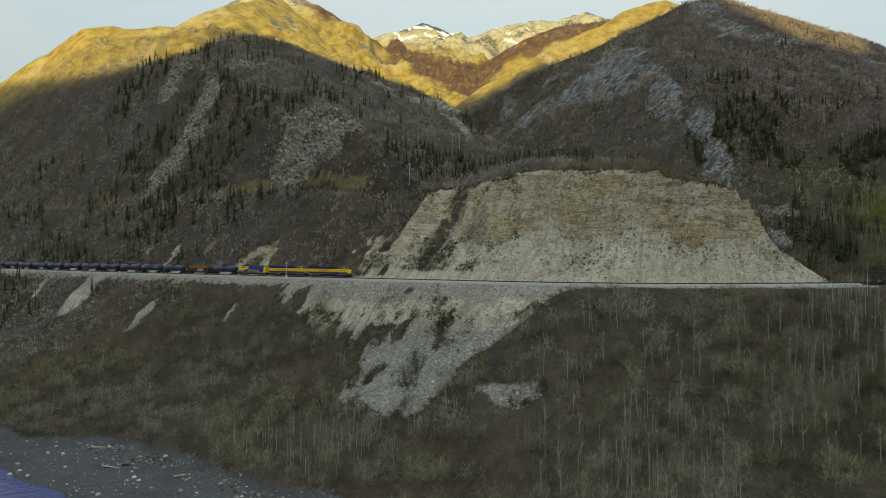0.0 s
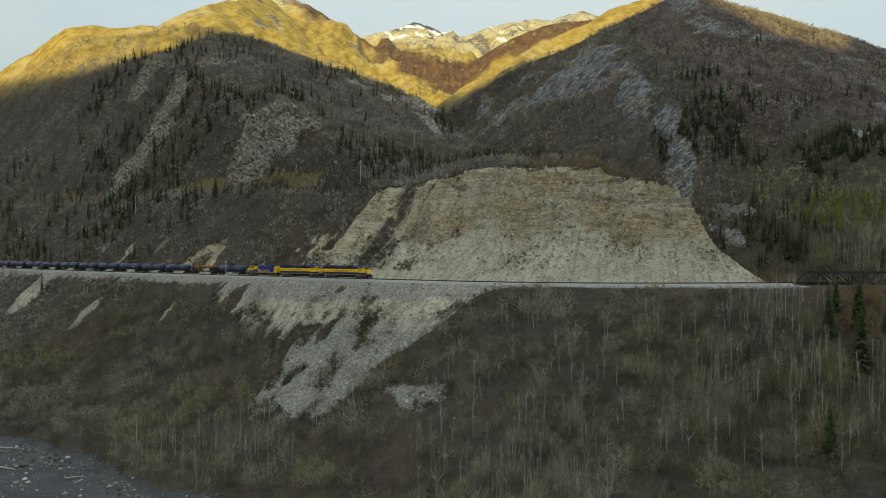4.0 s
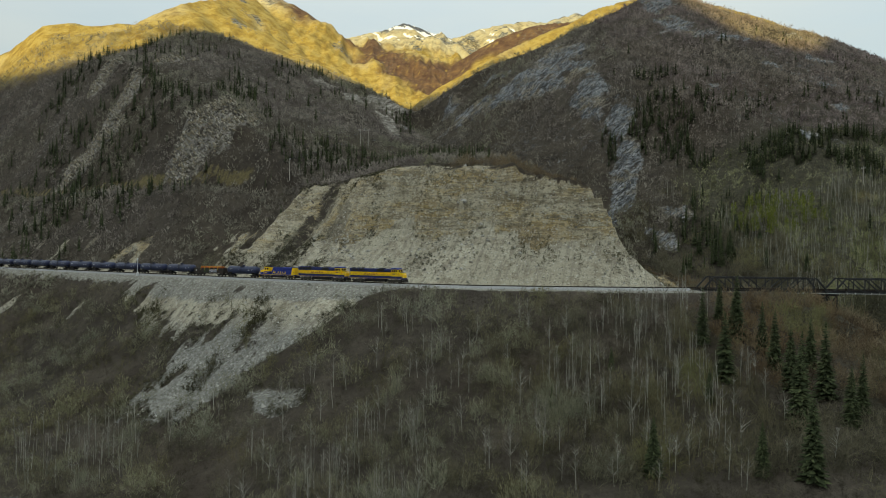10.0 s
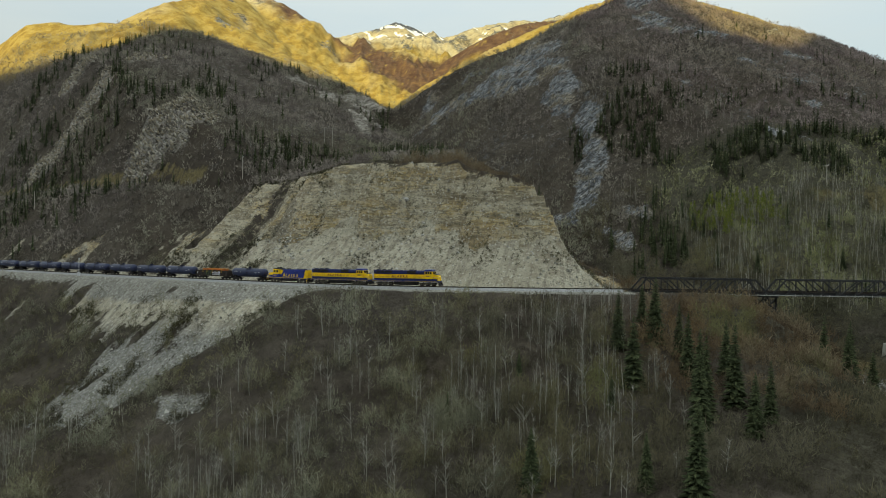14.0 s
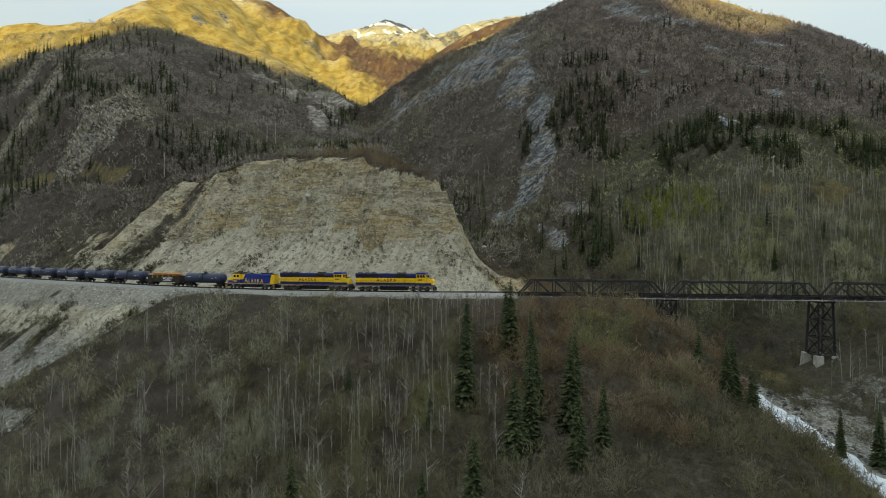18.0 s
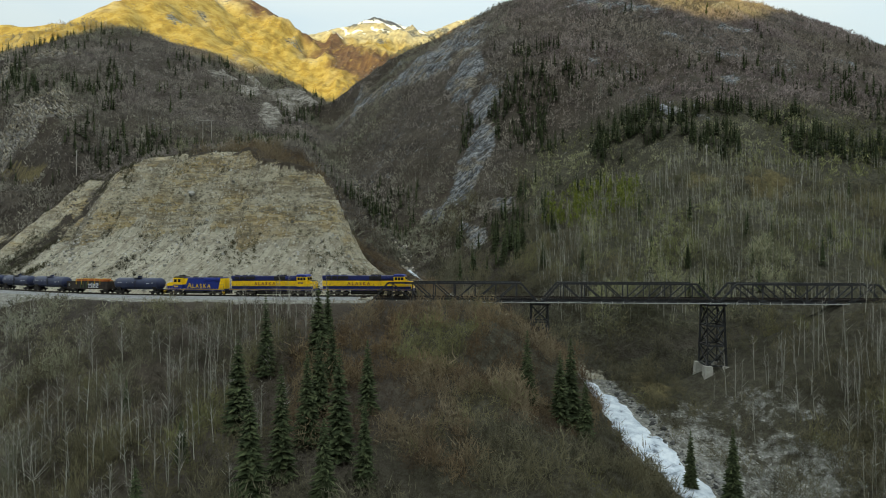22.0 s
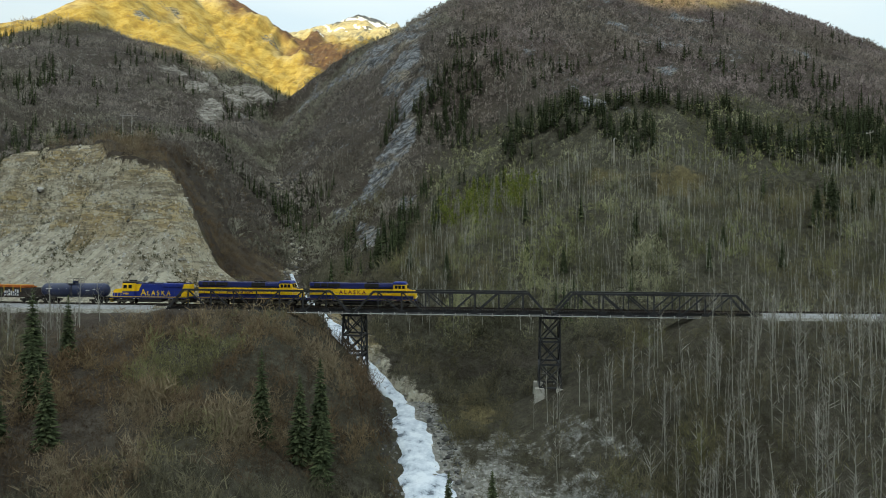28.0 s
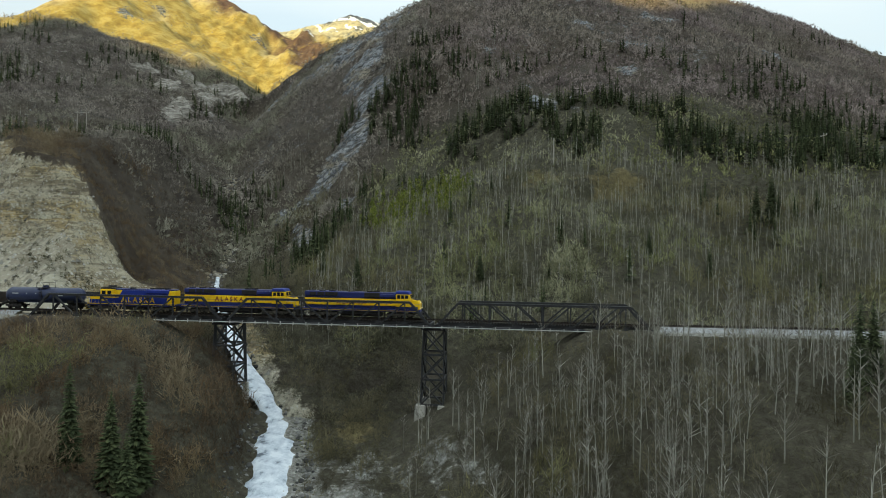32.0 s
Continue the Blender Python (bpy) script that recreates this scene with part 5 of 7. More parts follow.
H = np.where((P[:, 0] > 134) & (P[:, 0] < 246) & (np.abs(d[keep]) < 6), np.minimum(H, np.maximum(0.6, -2.2 - P[:, 2])), H)
H = np.where((P[:, 0] > 95) & (P[:, 0] < 137) & (d[keep] > -16), np.minimum(H, 1.5), H)
rk = r[keep]
H = np.where(west_of(P[:, 0], P[:, 1]) & (rk < 10) & (P[:, 1] > 192) & (P[:, 1] < 236), np.maximum(1.5 * H, 2.4), H)
sel = (fbm(P[:, 0], P[:, 1], 17, 3, 205) + 0.5 * np.exp(-(((P[:, 0] - 150) / 26) ** 2 + ((P[:, 1] - 206) / 16) ** 2)) + 0.3 * (P[:, 0] > 225)) > 0.36
ol = (P[:, 0] > 185) & (P[:, 1] > 236) & ~sel
br = ~sel & ~ol
rust = br & ((P[:, 1] > 238 + 6 * fbm(P[:, 0], P[:, 1], 9, 2, 265)) | (np.exp(-(((P[:, 0] - 152) / 24) ** 2 + ((P[:, 1] - 196) / 30) ** 2)) + 0.5 * fbm(P[:, 0], P[:, 1], 14, 3, 263) + 0.2 * (P[:, 0] > 126) > 0.42)) & west_of(P[:, 0], P[:, 1]) & (P[:, 0] > 60)
br = br & ~rust
close = P[:, 1] < np.interp(P[:, 0], (-50, 60, 150, 200), (175, 185, 205, 215))
for zone, tufts, thick, spray in ((br & close, 38, 0.62, 1.9), (br & ~close, 24, 1.1, 1.9)):
    tagged(tri_object("brush", bush_tris(P[zone], H[zone], tufts, rng, thick, spray), MAT_BRUSH, None, clump(P[zone], 5, 0.2 if tufts > 30 else 0.24, 1.5 if tufts > 30 else 1.7) * np.interp(P[zone, 0], (0, 70, 95, 125), (0.8, 0.9, 0.72, 0.55))), "leafless brown brush covering the banks", "brush", kind="stuff")
tagged(tri_object("willow_brush", bush_tris(P[sel], H[sel], 26, rng, 0.8, 1.9), MAT_WILLOW, None, clump(P[sel], 5, 0.16, 1.6)), "budding olive willow brush", "brush", kind="stuff")
tagged(tri_object("olive_brush", bush_tris(P[ol], H[ol], 24, rng, 1.1, 1.9), MAT_OLIVE, None, clump(P[ol], 7, 0.22, 1.4)), "olive-grey understorey beyond the bridge", "brush", kind="stuff")
tagged(tri_object("rust_brush", bush_tris(P[rust], H[rust], 34, rng, 0.8, 1.9), MAT_RUST_BRUSH, None, 0.82 * clump(P[rust], 5, 0.16, 1.4)), "rust-brown leafless brush above the frozen creek", "brush", kind="stuff")
# brush on the far slopes
x, y, z = scatter(rng, 74000, -400, 430, 300, 655)
mk = masks(x, y, z)
keep = (rng.uniform(0, 1, len(x)) > mk["rock"] * 0.93) & (rng.uniform(0, 1, len(x)) > mk["grass"] * 0.8) & (rng.uniform(0, 1, len(x)) > mk["gravel"] * 0.95) & (rng.uniform(0, 1, len(x)) > mk["tundra_sun"] * 0.93)
P = np.stack([x, y, z], -1)[keep]
H = (1.2 + 2.6 * rng.uniform(0, 1, len(P)) ** 1.6) * (1 + 0.35 * fbm(P[:, 0], P[:, 1], 25, 2, 207))
ol = (P[:, 0] > 160 + 25 * fbm(P[:, 0], P[:, 1], 30, 2, 208)) & (P[:, 1] < 352)
heath = ~ol & (P[:, 0] > 165 + 15 * fbm(P[:, 0], P[:, 1], 40, 2, 206))
for zone, mat, words in ((~ol & ~heath, MAT_BRUSH_FAR, "grey-brown leafless hillside brush"), (heath, MAT_HEATH, "mauve-brown leafless brush on the mountain slope")):
    tagged(tri_object("hillside_brush", bush_tris(P[zone], H[zone] * 1.15, 9, rng, 4.2, 2.6), mat, None, clump(P[zone], 9, 0.16)), words, "brush", kind="stuff")
tagged(tri_object("olive_brush", bush_tris(P[ol], H[ol], 9, rng, 3.6, 2.2), MAT_OLIVE, None, clump(P[ol], 7, 0.18)), "olive-grey understorey below the spruce belt", "brush", kind="stuff")
# scattered small bushes on the gravel bluff and the bank below the line
x, y, z = scatter(rng, 17000, -110, 135, 176, 330)
x2, y2, z2 = scatter(rng, 30000, -110, 45, 176, 330)
x, y, z = np.append(x, x2), np.append(y, y2), np.append(z, z2)
mk = masks(x, y, z)
d = rail_side(x, y)
keep = (z > -43) & (np.abs(d) > 12) & (mk["gravel"] > 0.1) & (((d < 0) & (mk["gravel"] < 0.5) & (rng.uniform(0, 1, len(x)) < 0.4)) | (mk["gravel"] > 0.3) & (rng.uniform(0, 1, len(x)) < np.where(d < 0, 0.7, 1.0)) & (0.85 * fbm(x, y, 10, 3, 209) + rng.normal(0, 0.05, len(x)) + np.where(d < 0, np.interp(d, (-60, -30, -12), (0.06, 0.1, -0.04)) - 0.004 * (x + 20), np.interp(d, (12, 22, 30), (0.1, 0.14, -0.02))) + 0.5 * np.exp(-(((x - 88) / 6) ** 2 + ((d - 25) / 7) ** 2)) > 0.24))
P = np.stack([x, y, z], -1)[keep]
H = rng.uniform(0.5, 1.6, len(P)) * np.where(d[keep] < 0, 1.4, 1.0)
tagged(tri_object("bluff_bushes", bush_tris(P, H, 34, rng, 1.9, 1.6), MAT_SHRUB, None, rng.uniform(0, 1, len(P))), "small dry bushes dotted over the gravel bluff", "bush", kind="stuff")

# clusters of brush on the talus
TALUS_BRUSH = [(56.8, 250, 3.6, 46), (55.5, 253.5, 2.6, 26), (40.7, 267, 1.2, 6), (48.5, 256, 1.6, 10), (39.6, 258, 1.2, 7), (52.6, 264, 1.2, 6), (59, 261, 2.0, 14), (84.3, 247, 4.5, 40), (86, 252, 3.0, 20), (22.2, 268, 1.6, 8), (31, 276, 2.0, 10), (70, 247, 2.4, 8),
               (48.1, 288, 2.4, 30), (53.3, 282, 2.4, 34), (59, 276, 2.4, 34), (65.4, 273.5, 1.8, 16), (72.4, 271.5, 1.6, 14), (77.9, 267.5, 1.4, 8), (16.4, 304, 2.4, 26), (-3.8, 313, 2.6, 26), (-16.8, 319, 2.6, 24), (-24, 305, 2.8, 24), (33, 292, 1.6, 12)]
x = np.concatenate([rng.normal(a, r, n) for a, b, r, n in TALUS_BRUSH])
y = np.concatenate([rng.normal(b, r * 1.4, n) for a, b, r, n in TALUS_BRUSH])
P = np.stack([x, y, ground_height(x, y)], -1)[rail_side(x, y) > 9.5]
tagged(tri_object("bluff_bushes", bush_tris(P, rng.uniform(0.5, 1.5, len(P)), 34, rng, 1.6, 1.6), MAT_SHRUB, None, rng.uniform(0, 0.7, len(P))), "clusters of dry brush rooted in the talus and under the brow", "bush", kind="stuff")


# crags: tilted blocks of schist standing out of the slopes
def crag_blocks(n, x0, x1, y0, y1, size, axis, mat, label):
    x, y, z = scatter(rng, n, x0, x1, y0, y1)
    k = rock_mask(x, y) > rng.uniform(0.35, 0.9, len(x))
    P = np.stack([x, y, z], -1)[k]
    M = len(P)
    big = size * rng.uniform(0.45, 1.0, M) ** 1.5
    u = unit(np.array(axis) + 0.22 * rng.normal(size=(M, 3)))
    w = unit(np.cross(u, [0.25, -0.75, 0.6] + 0.3 * rng.normal(size=(M, 3))))
    v = np.cross(w, u)
    half = np.stack([rng.uniform(0.9, 2.1, M) * big, rng.uniform(0.5, 1.1, M) * big, rng.uniform(0.14, 0.4, M) * big], -1)
    co = []
    for sx, sy, sz in [(a, b, c) for a in (-1, 1) for b in (-1, 1) for c in (-1, 1)]:
        q = half * [sx, sy, sz] * rng.uniform(0.6, 1.1, (M, 3))
        co.append(P + u * q[:, :1] + v * q[:, 1:2] + w * q[:, 2:])
    i = np.arange(M)
    fa = np.concatenate([np.stack([a * M + i, b * M + i, c * M + i, e * M + i], -1) for a, b, c, e in ((0, 1, 3, 2), (4, 6, 7, 5), (0, 4, 5, 1), (2, 3, 7, 6), (0, 2, 6, 4), (1, 5, 7, 3))])
    me = bpy.data.meshes.new("crag_rocks")
    me.from_pydata(np.concatenate(co).tolist(), [], fa.tolist())
    me.materials.append(mat)
    tagged(new("crag_rocks", me), label, "rocks", kind="stuff")


crag_blocks(60000, -225, -30, 350, 540, 0.95, (0.72, -0.35, -0.45), MAT_TAN_CRAG, "weathered tan and grey rock crags on the brushy hill")

# stones
x, y, z = scatter(rng, 44000, -140, 240, 150, 292)
mk = masks(x, y, z)
d = rail_side(x, y)
keep = (mk["gravel"] > 0.5) & (np.abs(d) > 8) & (rng.uniform(0, 1, len(x)) < 0.35 + 0.9 * fbm(x, y, 12, 3, 211))
P = np.stack([x, y, z], -1)[keep]
R = 0.13 + 0.6 * rng.uniform(0, 1, len(P)) ** 5 + 0.1 * (P[:, 2] < -20)
v = []
for ax in ((1, 0, 0), (0, 1, 0), (-1, 0, 0), (0, -1, 0), (0, 0, 1)):
    v.append(P + np.array(ax) * (R * rng.uniform(0.6, 1.3, len(P)))[:, None] + rng.normal(size=P.shape) * 0.12 * R[:, None])
# a stone's faces share corners, so that it is one island
me = bpy.data.meshes.new("stones")
n = len(P)
idx = np.arange(n)
fa = np.concatenate([np.stack([i * n + idx, ((i + 1) % 4) * n + idx, 4 * n + idx], -1) for i in range(4)])
me.from_pydata(np.concatenate(v).tolist(), [], fa.tolist())
me.materials.append(MAT_STONE)
tagged(new("stones", me), "grey stones strewn over gravel slopes", "stones", kind="stuff")

# boulders in the creek's bed and along its edge
def boulders(P, R, name, label, mat=MAT_CREEK_ROCK):
    v, fa, n = [], [], 0
    for p, q in zip(P, R):
        k = 7
        hub = p + np.array([0, 0, q * rng.uniform(0.5, 0.9)])
        for lev, w, h in ((0, 0.9, -0.4), (1, 1.0, 0.15), (2, 0.6, 0.55)):
            for j in range(k):
                a = 6.283 * (j + 0.5 * lev) / k
                v.append(p + np.array([math.cos(a) * q * w * rng.uniform(0.7, 1.25), math.sin(a) * q * w * rng.uniform(0.7, 1.25), q * h * rng.uniform(0.7, 1.3)]))
        v.append(hub)
        for lev in (0, 1):
            for j in range(k):
                a, b = n + lev * k + j, n + lev * k + (j + 1) % k
                fa.append((a, b, b + k, a + k))
        for j in range(k):
            fa.append((n + 2 * k + j, n + 2 * k + (j + 1) % k, n + 3 * k))
        n += 3 * k + 1
    me = bpy.data.meshes.new(name)
    me.from_pydata([tuple(q) for q in v], [], fa)
    me.materials.append(mat)
    tagged(new(name, me), label, "stones", kind="stuff")


x = np.concatenate([rng.normal(20, 3.5, 90), rng.normal(62, 14, 110), [65.4, 30, 74]])
y = np.concatenate([rng.normal(277, 5, 90), rng.normal(256, 8, 110), [267, 270, 252]])
R = np.concatenate([0.25 + 0.5 * rng.uniform(0, 1, 200) ** 3, [1.5, 0.9, 0.8]])
boulders(np.stack([x, y, ground_height(x, y)], -1)[rail_side(x, y) > 9.5], R[rail_side(x, y) > 9.5], "bluff_boulders", "grey boulders fallen from the gravel bluff", MAT_STONE)
x, y, z = scatter(rng, 2600, -150, -10, 120, 210)
k = (z < -45.2) & (rng.uniform(0, 1, len(x)) < 0.45 + 0.8 * fbm(x, y, 10, 3, 213))
boulders(np.stack([x, y, z], -1)[k], 0.15 + 0.55 * rng.uniform(0, 1, int(k.sum())) ** 4, "bar_boulders", "grey boulders strewn over the river bar", MAT_STONE)

path = np.array(CREEK)
pick = rng.uniform(0, 1, 1500)
cy = np.interp(pick, (0, 0.45, 1), (402, 245, 150))
cx = np.interp(-cy, -path[:, 1], path[:, 0])
off = np.interp(cy, (150, 200, 240, 345), (5.4, 5.0, 2.6, 2.2)) * np.where(rng.uniform(0, 1, 1500) < 0.45, -1, 1) * rng.uniform(0.72, 1.35, 1500)
off = np.where(cy > 246, off * rng.uniform(-1, 1, 1500), off)
cx = cx + off
P = np.stack([cx, cy, ground_height(cx, cy)], -1)
boulders(P, 0.18 + 0.55 * rng.uniform(0, 1, 1500) ** 4, "creek_boulders", "grey boulders along the icy creek")
cy = rng.uniform(296, 405, 420)
cx = np.interp(-cy, -path[:, 1], path[:, 0]) + rng.normal(0, 1.9, 420)
boulders(np.stack([cx, cy, ground_height(cx, cy)], -1), 0.3 + 1.0 * rng.uniform(0, 1, 420) ** 3, "ravine_boulders", "grey and tan boulders in the ravine floor", MAT_TAN_CRAG)

# aspen woods: the slope below the line, and the slope beyond the bridge
def grove(n, x0, x1, y0, y1, seed, thr):
    x, y, z = scatter(rng, n, x0, x1, y0, y1)
    mk = masks(x, y, z)
    r, _ = along(x, y, CREEK)
    d = rail_side(x, y)
    k = (fbm(x, y, 26, 3, seed) > thr) & (mk["gravel"] < 0.4) & (mk["rock"] < 0.4) & (mk["grass"] < 0.5) & (np.abs(d) > 11) & (r > 9) & (z > -45)
    return np.stack([x, y, z], -1)[k]


P = np.concatenate([grove(760, 35, 128, 128, 207, 221, 0.0), grove(300, -60, 40, 150, 205, 223, 0.08)])
P2 = np.concatenate([grove(3300, 172, 420, 238, 312, 225, -0.3), grove(300, 150, 215, 330, 420, 227, 0.0), grove(160, 50, 130, 300, 400, 229, 0.05), grove(220, -160, 0, 330, 420, 231, 0.15)])
P3 = grove(2100, 205, 350, 136, 222, 233, -0.3)
tr, crn = aspen_tris(P3, rng.uniform(4.5, 10.0, len(P3)), 15, 3, rng, 0.28, 0.95)
wood = tagged(tri_object("aspen_wood", tr, MAT_BARK), "dense grey aspen wood beside the creek wash", "trees", kind="stuff")
tri_object("aspen_twigs", crn, MAT_TWIG, wood)["kind"] = "stuff"
tr, crn = aspen_tris(P, rng.uniform(4.0, 9.0, len(P)), 13, 3, rng)
wood = tagged(tri_object("aspen_wood", tr, MAT_BARK), "dense leafless pale aspen wood on the slopes", "trees", kind="stuff")
tri_object("aspen_twigs", crn, MAT_TWIG, wood)["kind"] = "stuff"
tr, crn = aspen_tris(P2, 3.0 + 5.5 * rng.uniform(0, 1, len(P2)) ** 1.3, 11, 1, rng, 0.22, 0.85)
wood = tagged(tri_object("aspen_wood", tr, MAT_BARK), "leafless grey aspen wood beyond the bridge", "trees", kind="stuff")
tri_object("aspen_twigs", crn, MAT_TWIG_OLIVE, wood)["kind"] = "stuff"
# a patch in fresh leaf
x, y, z = scatter(rng, 260, 168, 214, 272, 318)
k = np.hypot((x - 190) / 16, (y - 293) / 17) + 0.4 * fbm(x, y, 12, 2, 235) < 1
P = np.stack([x, y, z], -1)[k][:90]
H = rng.uniform(5, 8, len(P))
tr, crn = aspen_tris(P, H, 9, 1, rng, 0.22)
leafy = tagged(tri_object("greening_aspens", np.concatenate([tr, crn]), MAT_TWIG), "slender aspens in fresh yellow-green leaf", "trees", kind="stuff")
lv = []
for k in range(110):
    u = rng.uniform(0.3, 1.0, len(P))
    a = P + np.stack([rng.normal(size=len(P)) * 0.11 * H * (1.2 - u), rng.normal(size=len(P)) * 0.11 * H * (1.2 - u), H * u], -1)
    lv.append(blades(a, a + rng.normal(size=a.shape) * 0.28, np.full(len(P), 0.3), rng))
tri_object("fresh_leaves", np.concatenate(lv), MAT_LEAF, leafy)["kind"] = "stuff"

# far conifers, in belts and clumps
def conifers(n, x0, x1, y0, y1, seed, thr, hi=9.0, size=24):
    x, y, z = scatter(rng, n, x0, x1, y0, y1)
    mk = masks(x, y, z)
    k = (fbm(x, y, size, 3, seed) > thr) & (mk["rock"] < 0.5) & (mk["gravel"] < 0.3)
    P = np.stack([x, y, z], -1)[k]
    return P, rng.uniform(0.5, 1.0, len(P)) * hi


sets = [conifers(1900, 172, 430, 312, 348, 241, -0.06, 9.2, 16), conifers(500, 178, 430, 345, 400, 261, 0.12, 8.5, 18), conifers(260, 140, 180, 350, 400, 267, -0.1, 9), conifers(170, 145, 178, 258, 330, 243, 0.1, 11), conifers(1000, -30, 125, 296, 390, 245, -0.04, 9), conifers(1000, -330, -20, 345, 470, 247, 0.08, 12.5), conifers(500, -420, -150, 400, 540, 265, 0.0, 12),
        conifers(700, -260, 30, 470, 625, 249, 0.18, 11), conifers(650, 150, 430, 345, 520, 251, 0.25, 8.5, 14), conifers(110, 160, 200, 350, 430, 253, 0.0, 10), conifers(130, 200, 330, 240, 300, 255, 0.3, 10), conifers(90, -70, 10, 600, 660, 257, -0.1, 9), conifers(260, -320, -130, 330, 420, 259, 0.02, 12)]
P, H = np.concatenate([s[0] for s in sets]), np.concatenate([s[1] for s in sets])
tagged(tri_object("spruce_forest", spruce_tris(P, H, 9, 5, rng, 0.2), MAT_SPRUCE), "dark spruces in belts and clumps on the slopes", "trees", kind="stuff")


# ---- single trees near the line ----
def tree_kind(make, n, label, category, name):
    kinds = []
    for k in range(n):
        t = new(name)
        tagged(t, label, category, group=name + "s")
        make(t, k)
        kinds.append(t)
    return kinds


def make_spruce(t, k):
    g = np.random.default_rng(100 + k)
    P, H = np.zeros((1, 3)), np.array([14.0])
    tri_object("trunk", trunk_tris(P, H, np.array([0.16])), MAT_SPRUCE_BARK, t)
    tri_object("crown", spruce_tris(P, H, 44, 15, g, 0.145 + 0.015 * k), MAT_SPRUCE, t)


def make_aspen(t, k):
    g = np.random.default_rng(200 + k)
    tr, crn = aspen_tris(np.zeros((1, 3)), np.array([9.0]), 30, 4, g, 0.40 + 0.04 * (k % 3), 1.15)
    tri_object("trunk", tr, MAT_BARK, t)
    tri_object("crown", crn, MAT_TWIG, t)


def stand(kinds, places):
    """Each place is x, y, height over the kind's own height; the first of a kind stands itself."""
    for n, (x, y, s) in enumerate(places):
        ob, k = kinds[n % len(kinds)], n // len(kinds)
        m = Matrix.Translation((x, y, float(ground_height(x, y)) - 0.1)) @ pose(0, 0, 0, 0, 0, (n * 77) % 360)
        if k:
            ob = copy_thing(ob, m)
        ob.matrix_basis = m @ Matrix.Diagonal((s, s, s, 1))


SPRUCES = [(122.3, 178, 1.03), (130.2, 189, 0.74), (131, 180, 1.11), (122.7, 165, 1.08), (134.8, 175, 0.84), (134.6, 168, 0.96), (134.8, 161, 0.97), (130.9, 149, 1.08), (133.5, 153.5, 1.15), (140.4, 158, 1.15), (142.3, 168, 0.82), (140.7, 149, 0.84), (145.1, 153, 0.86), (125.1, 132, 1.11), (118, 135, 0.68), (99.7, 136, 0.77), (167.2, 178.2, 0.95),
           (174.6, 181.5, 1.1), (172.6, 178.6, 0.9), (176.5, 176, 0.75), (193.5, 178, 0.7), (199.5, 176, 0.85), (100, 172.5, 0.4), (117, 158, 0.5), (268.2, 195, 0.95), (271, 197.4, 0.85), (273.5, 193, 0.8), (266, 191.5, 0.6),
           (173.5, 262.8, 0.62), (184.1, 255.5, 0.6), (162.3, 275, 0.75), (178, 278.9, 0.55), (204, 262, 0.5), (213, 258, 0.55), (284.8, 279.8, 0.95), (281.5, 281, 0.7), (264.8, 259, 0.55), (252, 262, 0.5), (168, 282, 0.7), (159, 290, 0.7), (85, 160, 0.4)]
stand(tree_kind(make_spruce, 4, "dark green spruce with drooping boughs above brown brush", "spruce", "spruce_tree"), SPRUCES)
g = np.random.default_rng(31)
ASPENS = [(91.8, 177, 0.76), (112, 163, 1.08), (123.4, 177, 0.67), (120.6, 184, 0.7), (128.2, 170, 0.56), (129.7, 166, 0.62), (119.6, 152, 0.89), (113, 144, 0.74), (118, 144, 0.8), (128.2, 149, 0.76), (127.9, 157, 0.73), (99.7, 151, 0.92), (93.8, 137, 0.89), (99.6, 132, 0.61), (131.2, 137, 0.76), (78.6, 163, 1.01), (86.1, 134, 0.93), (104.4, 180, 0.51), (87.2, 183, 0.79), (109.9, 182, 0.78), (77.5, 134, 0.87), (110.5, 137, 0.47), (123.6, 138, 0.51)]
for k in range(150):
    if k < 90:
        ASPENS.append((g.uniform(20, 112), g.uniform(134, 192), g.uniform(0.5, 0.95)))
    else:
        ASPENS.append((g.uniform(216, 300), g.uniform(150, 215), g.uniform(0.6, 1.1)))
stand(tree_kind(make_aspen, 6, "bare white-stemmed aspen standing in brown brush", "aspen", "aspen_tree"), ASPENS)


# ---- poles beside the line ----
def utility_pole(x, y, h, yaw, legs=1):
    """A single pole, or a pair of poles under one long crossarm."""
    t = new("utility_pole")
    z = float(ground_height(x, y))
    t.matrix_basis = Matrix.Translation((x, y, z)) @ pose(0, 0, 0, 0, 0, yaw)
    tagged(t, "weathered wooden power pole with a crossarm" if legs == 1 else "weathered wooden two-legged power pole with a long crossarm", "pole", group="power poles")
    half = 1.6 if legs == 1 else 3.4
    for yy in (0,) if legs == 1 else (-2.2, 2.2):
        bm = bmesh.new()
        rod(bm, (0, yy, -1.5), (0, yy, h), 0.2, 0.14, 8)
        part("pole", bm, MAT_WOOD_GREY, t)
    bm = bmesh.new()
    beam(bm, (0, -half, h - 0.5), (0, half, h - 0.5), 0.16, 0.24)
    arm = part("crossarm", bm, MAT_WOOD_GREY, t)
    for yy in (-half + 0.15, 0, half - 0.15):
        bm = bmesh.new()
        rod(bm, (0, yy, h - 0.4), (0, yy, h + (0.35 if yy == 0 else -0.1)), 0.07, 0.09, 6)
        part("insulator", bm, MAT_WHITE, arm)
    return Vector((x, y, z + h))


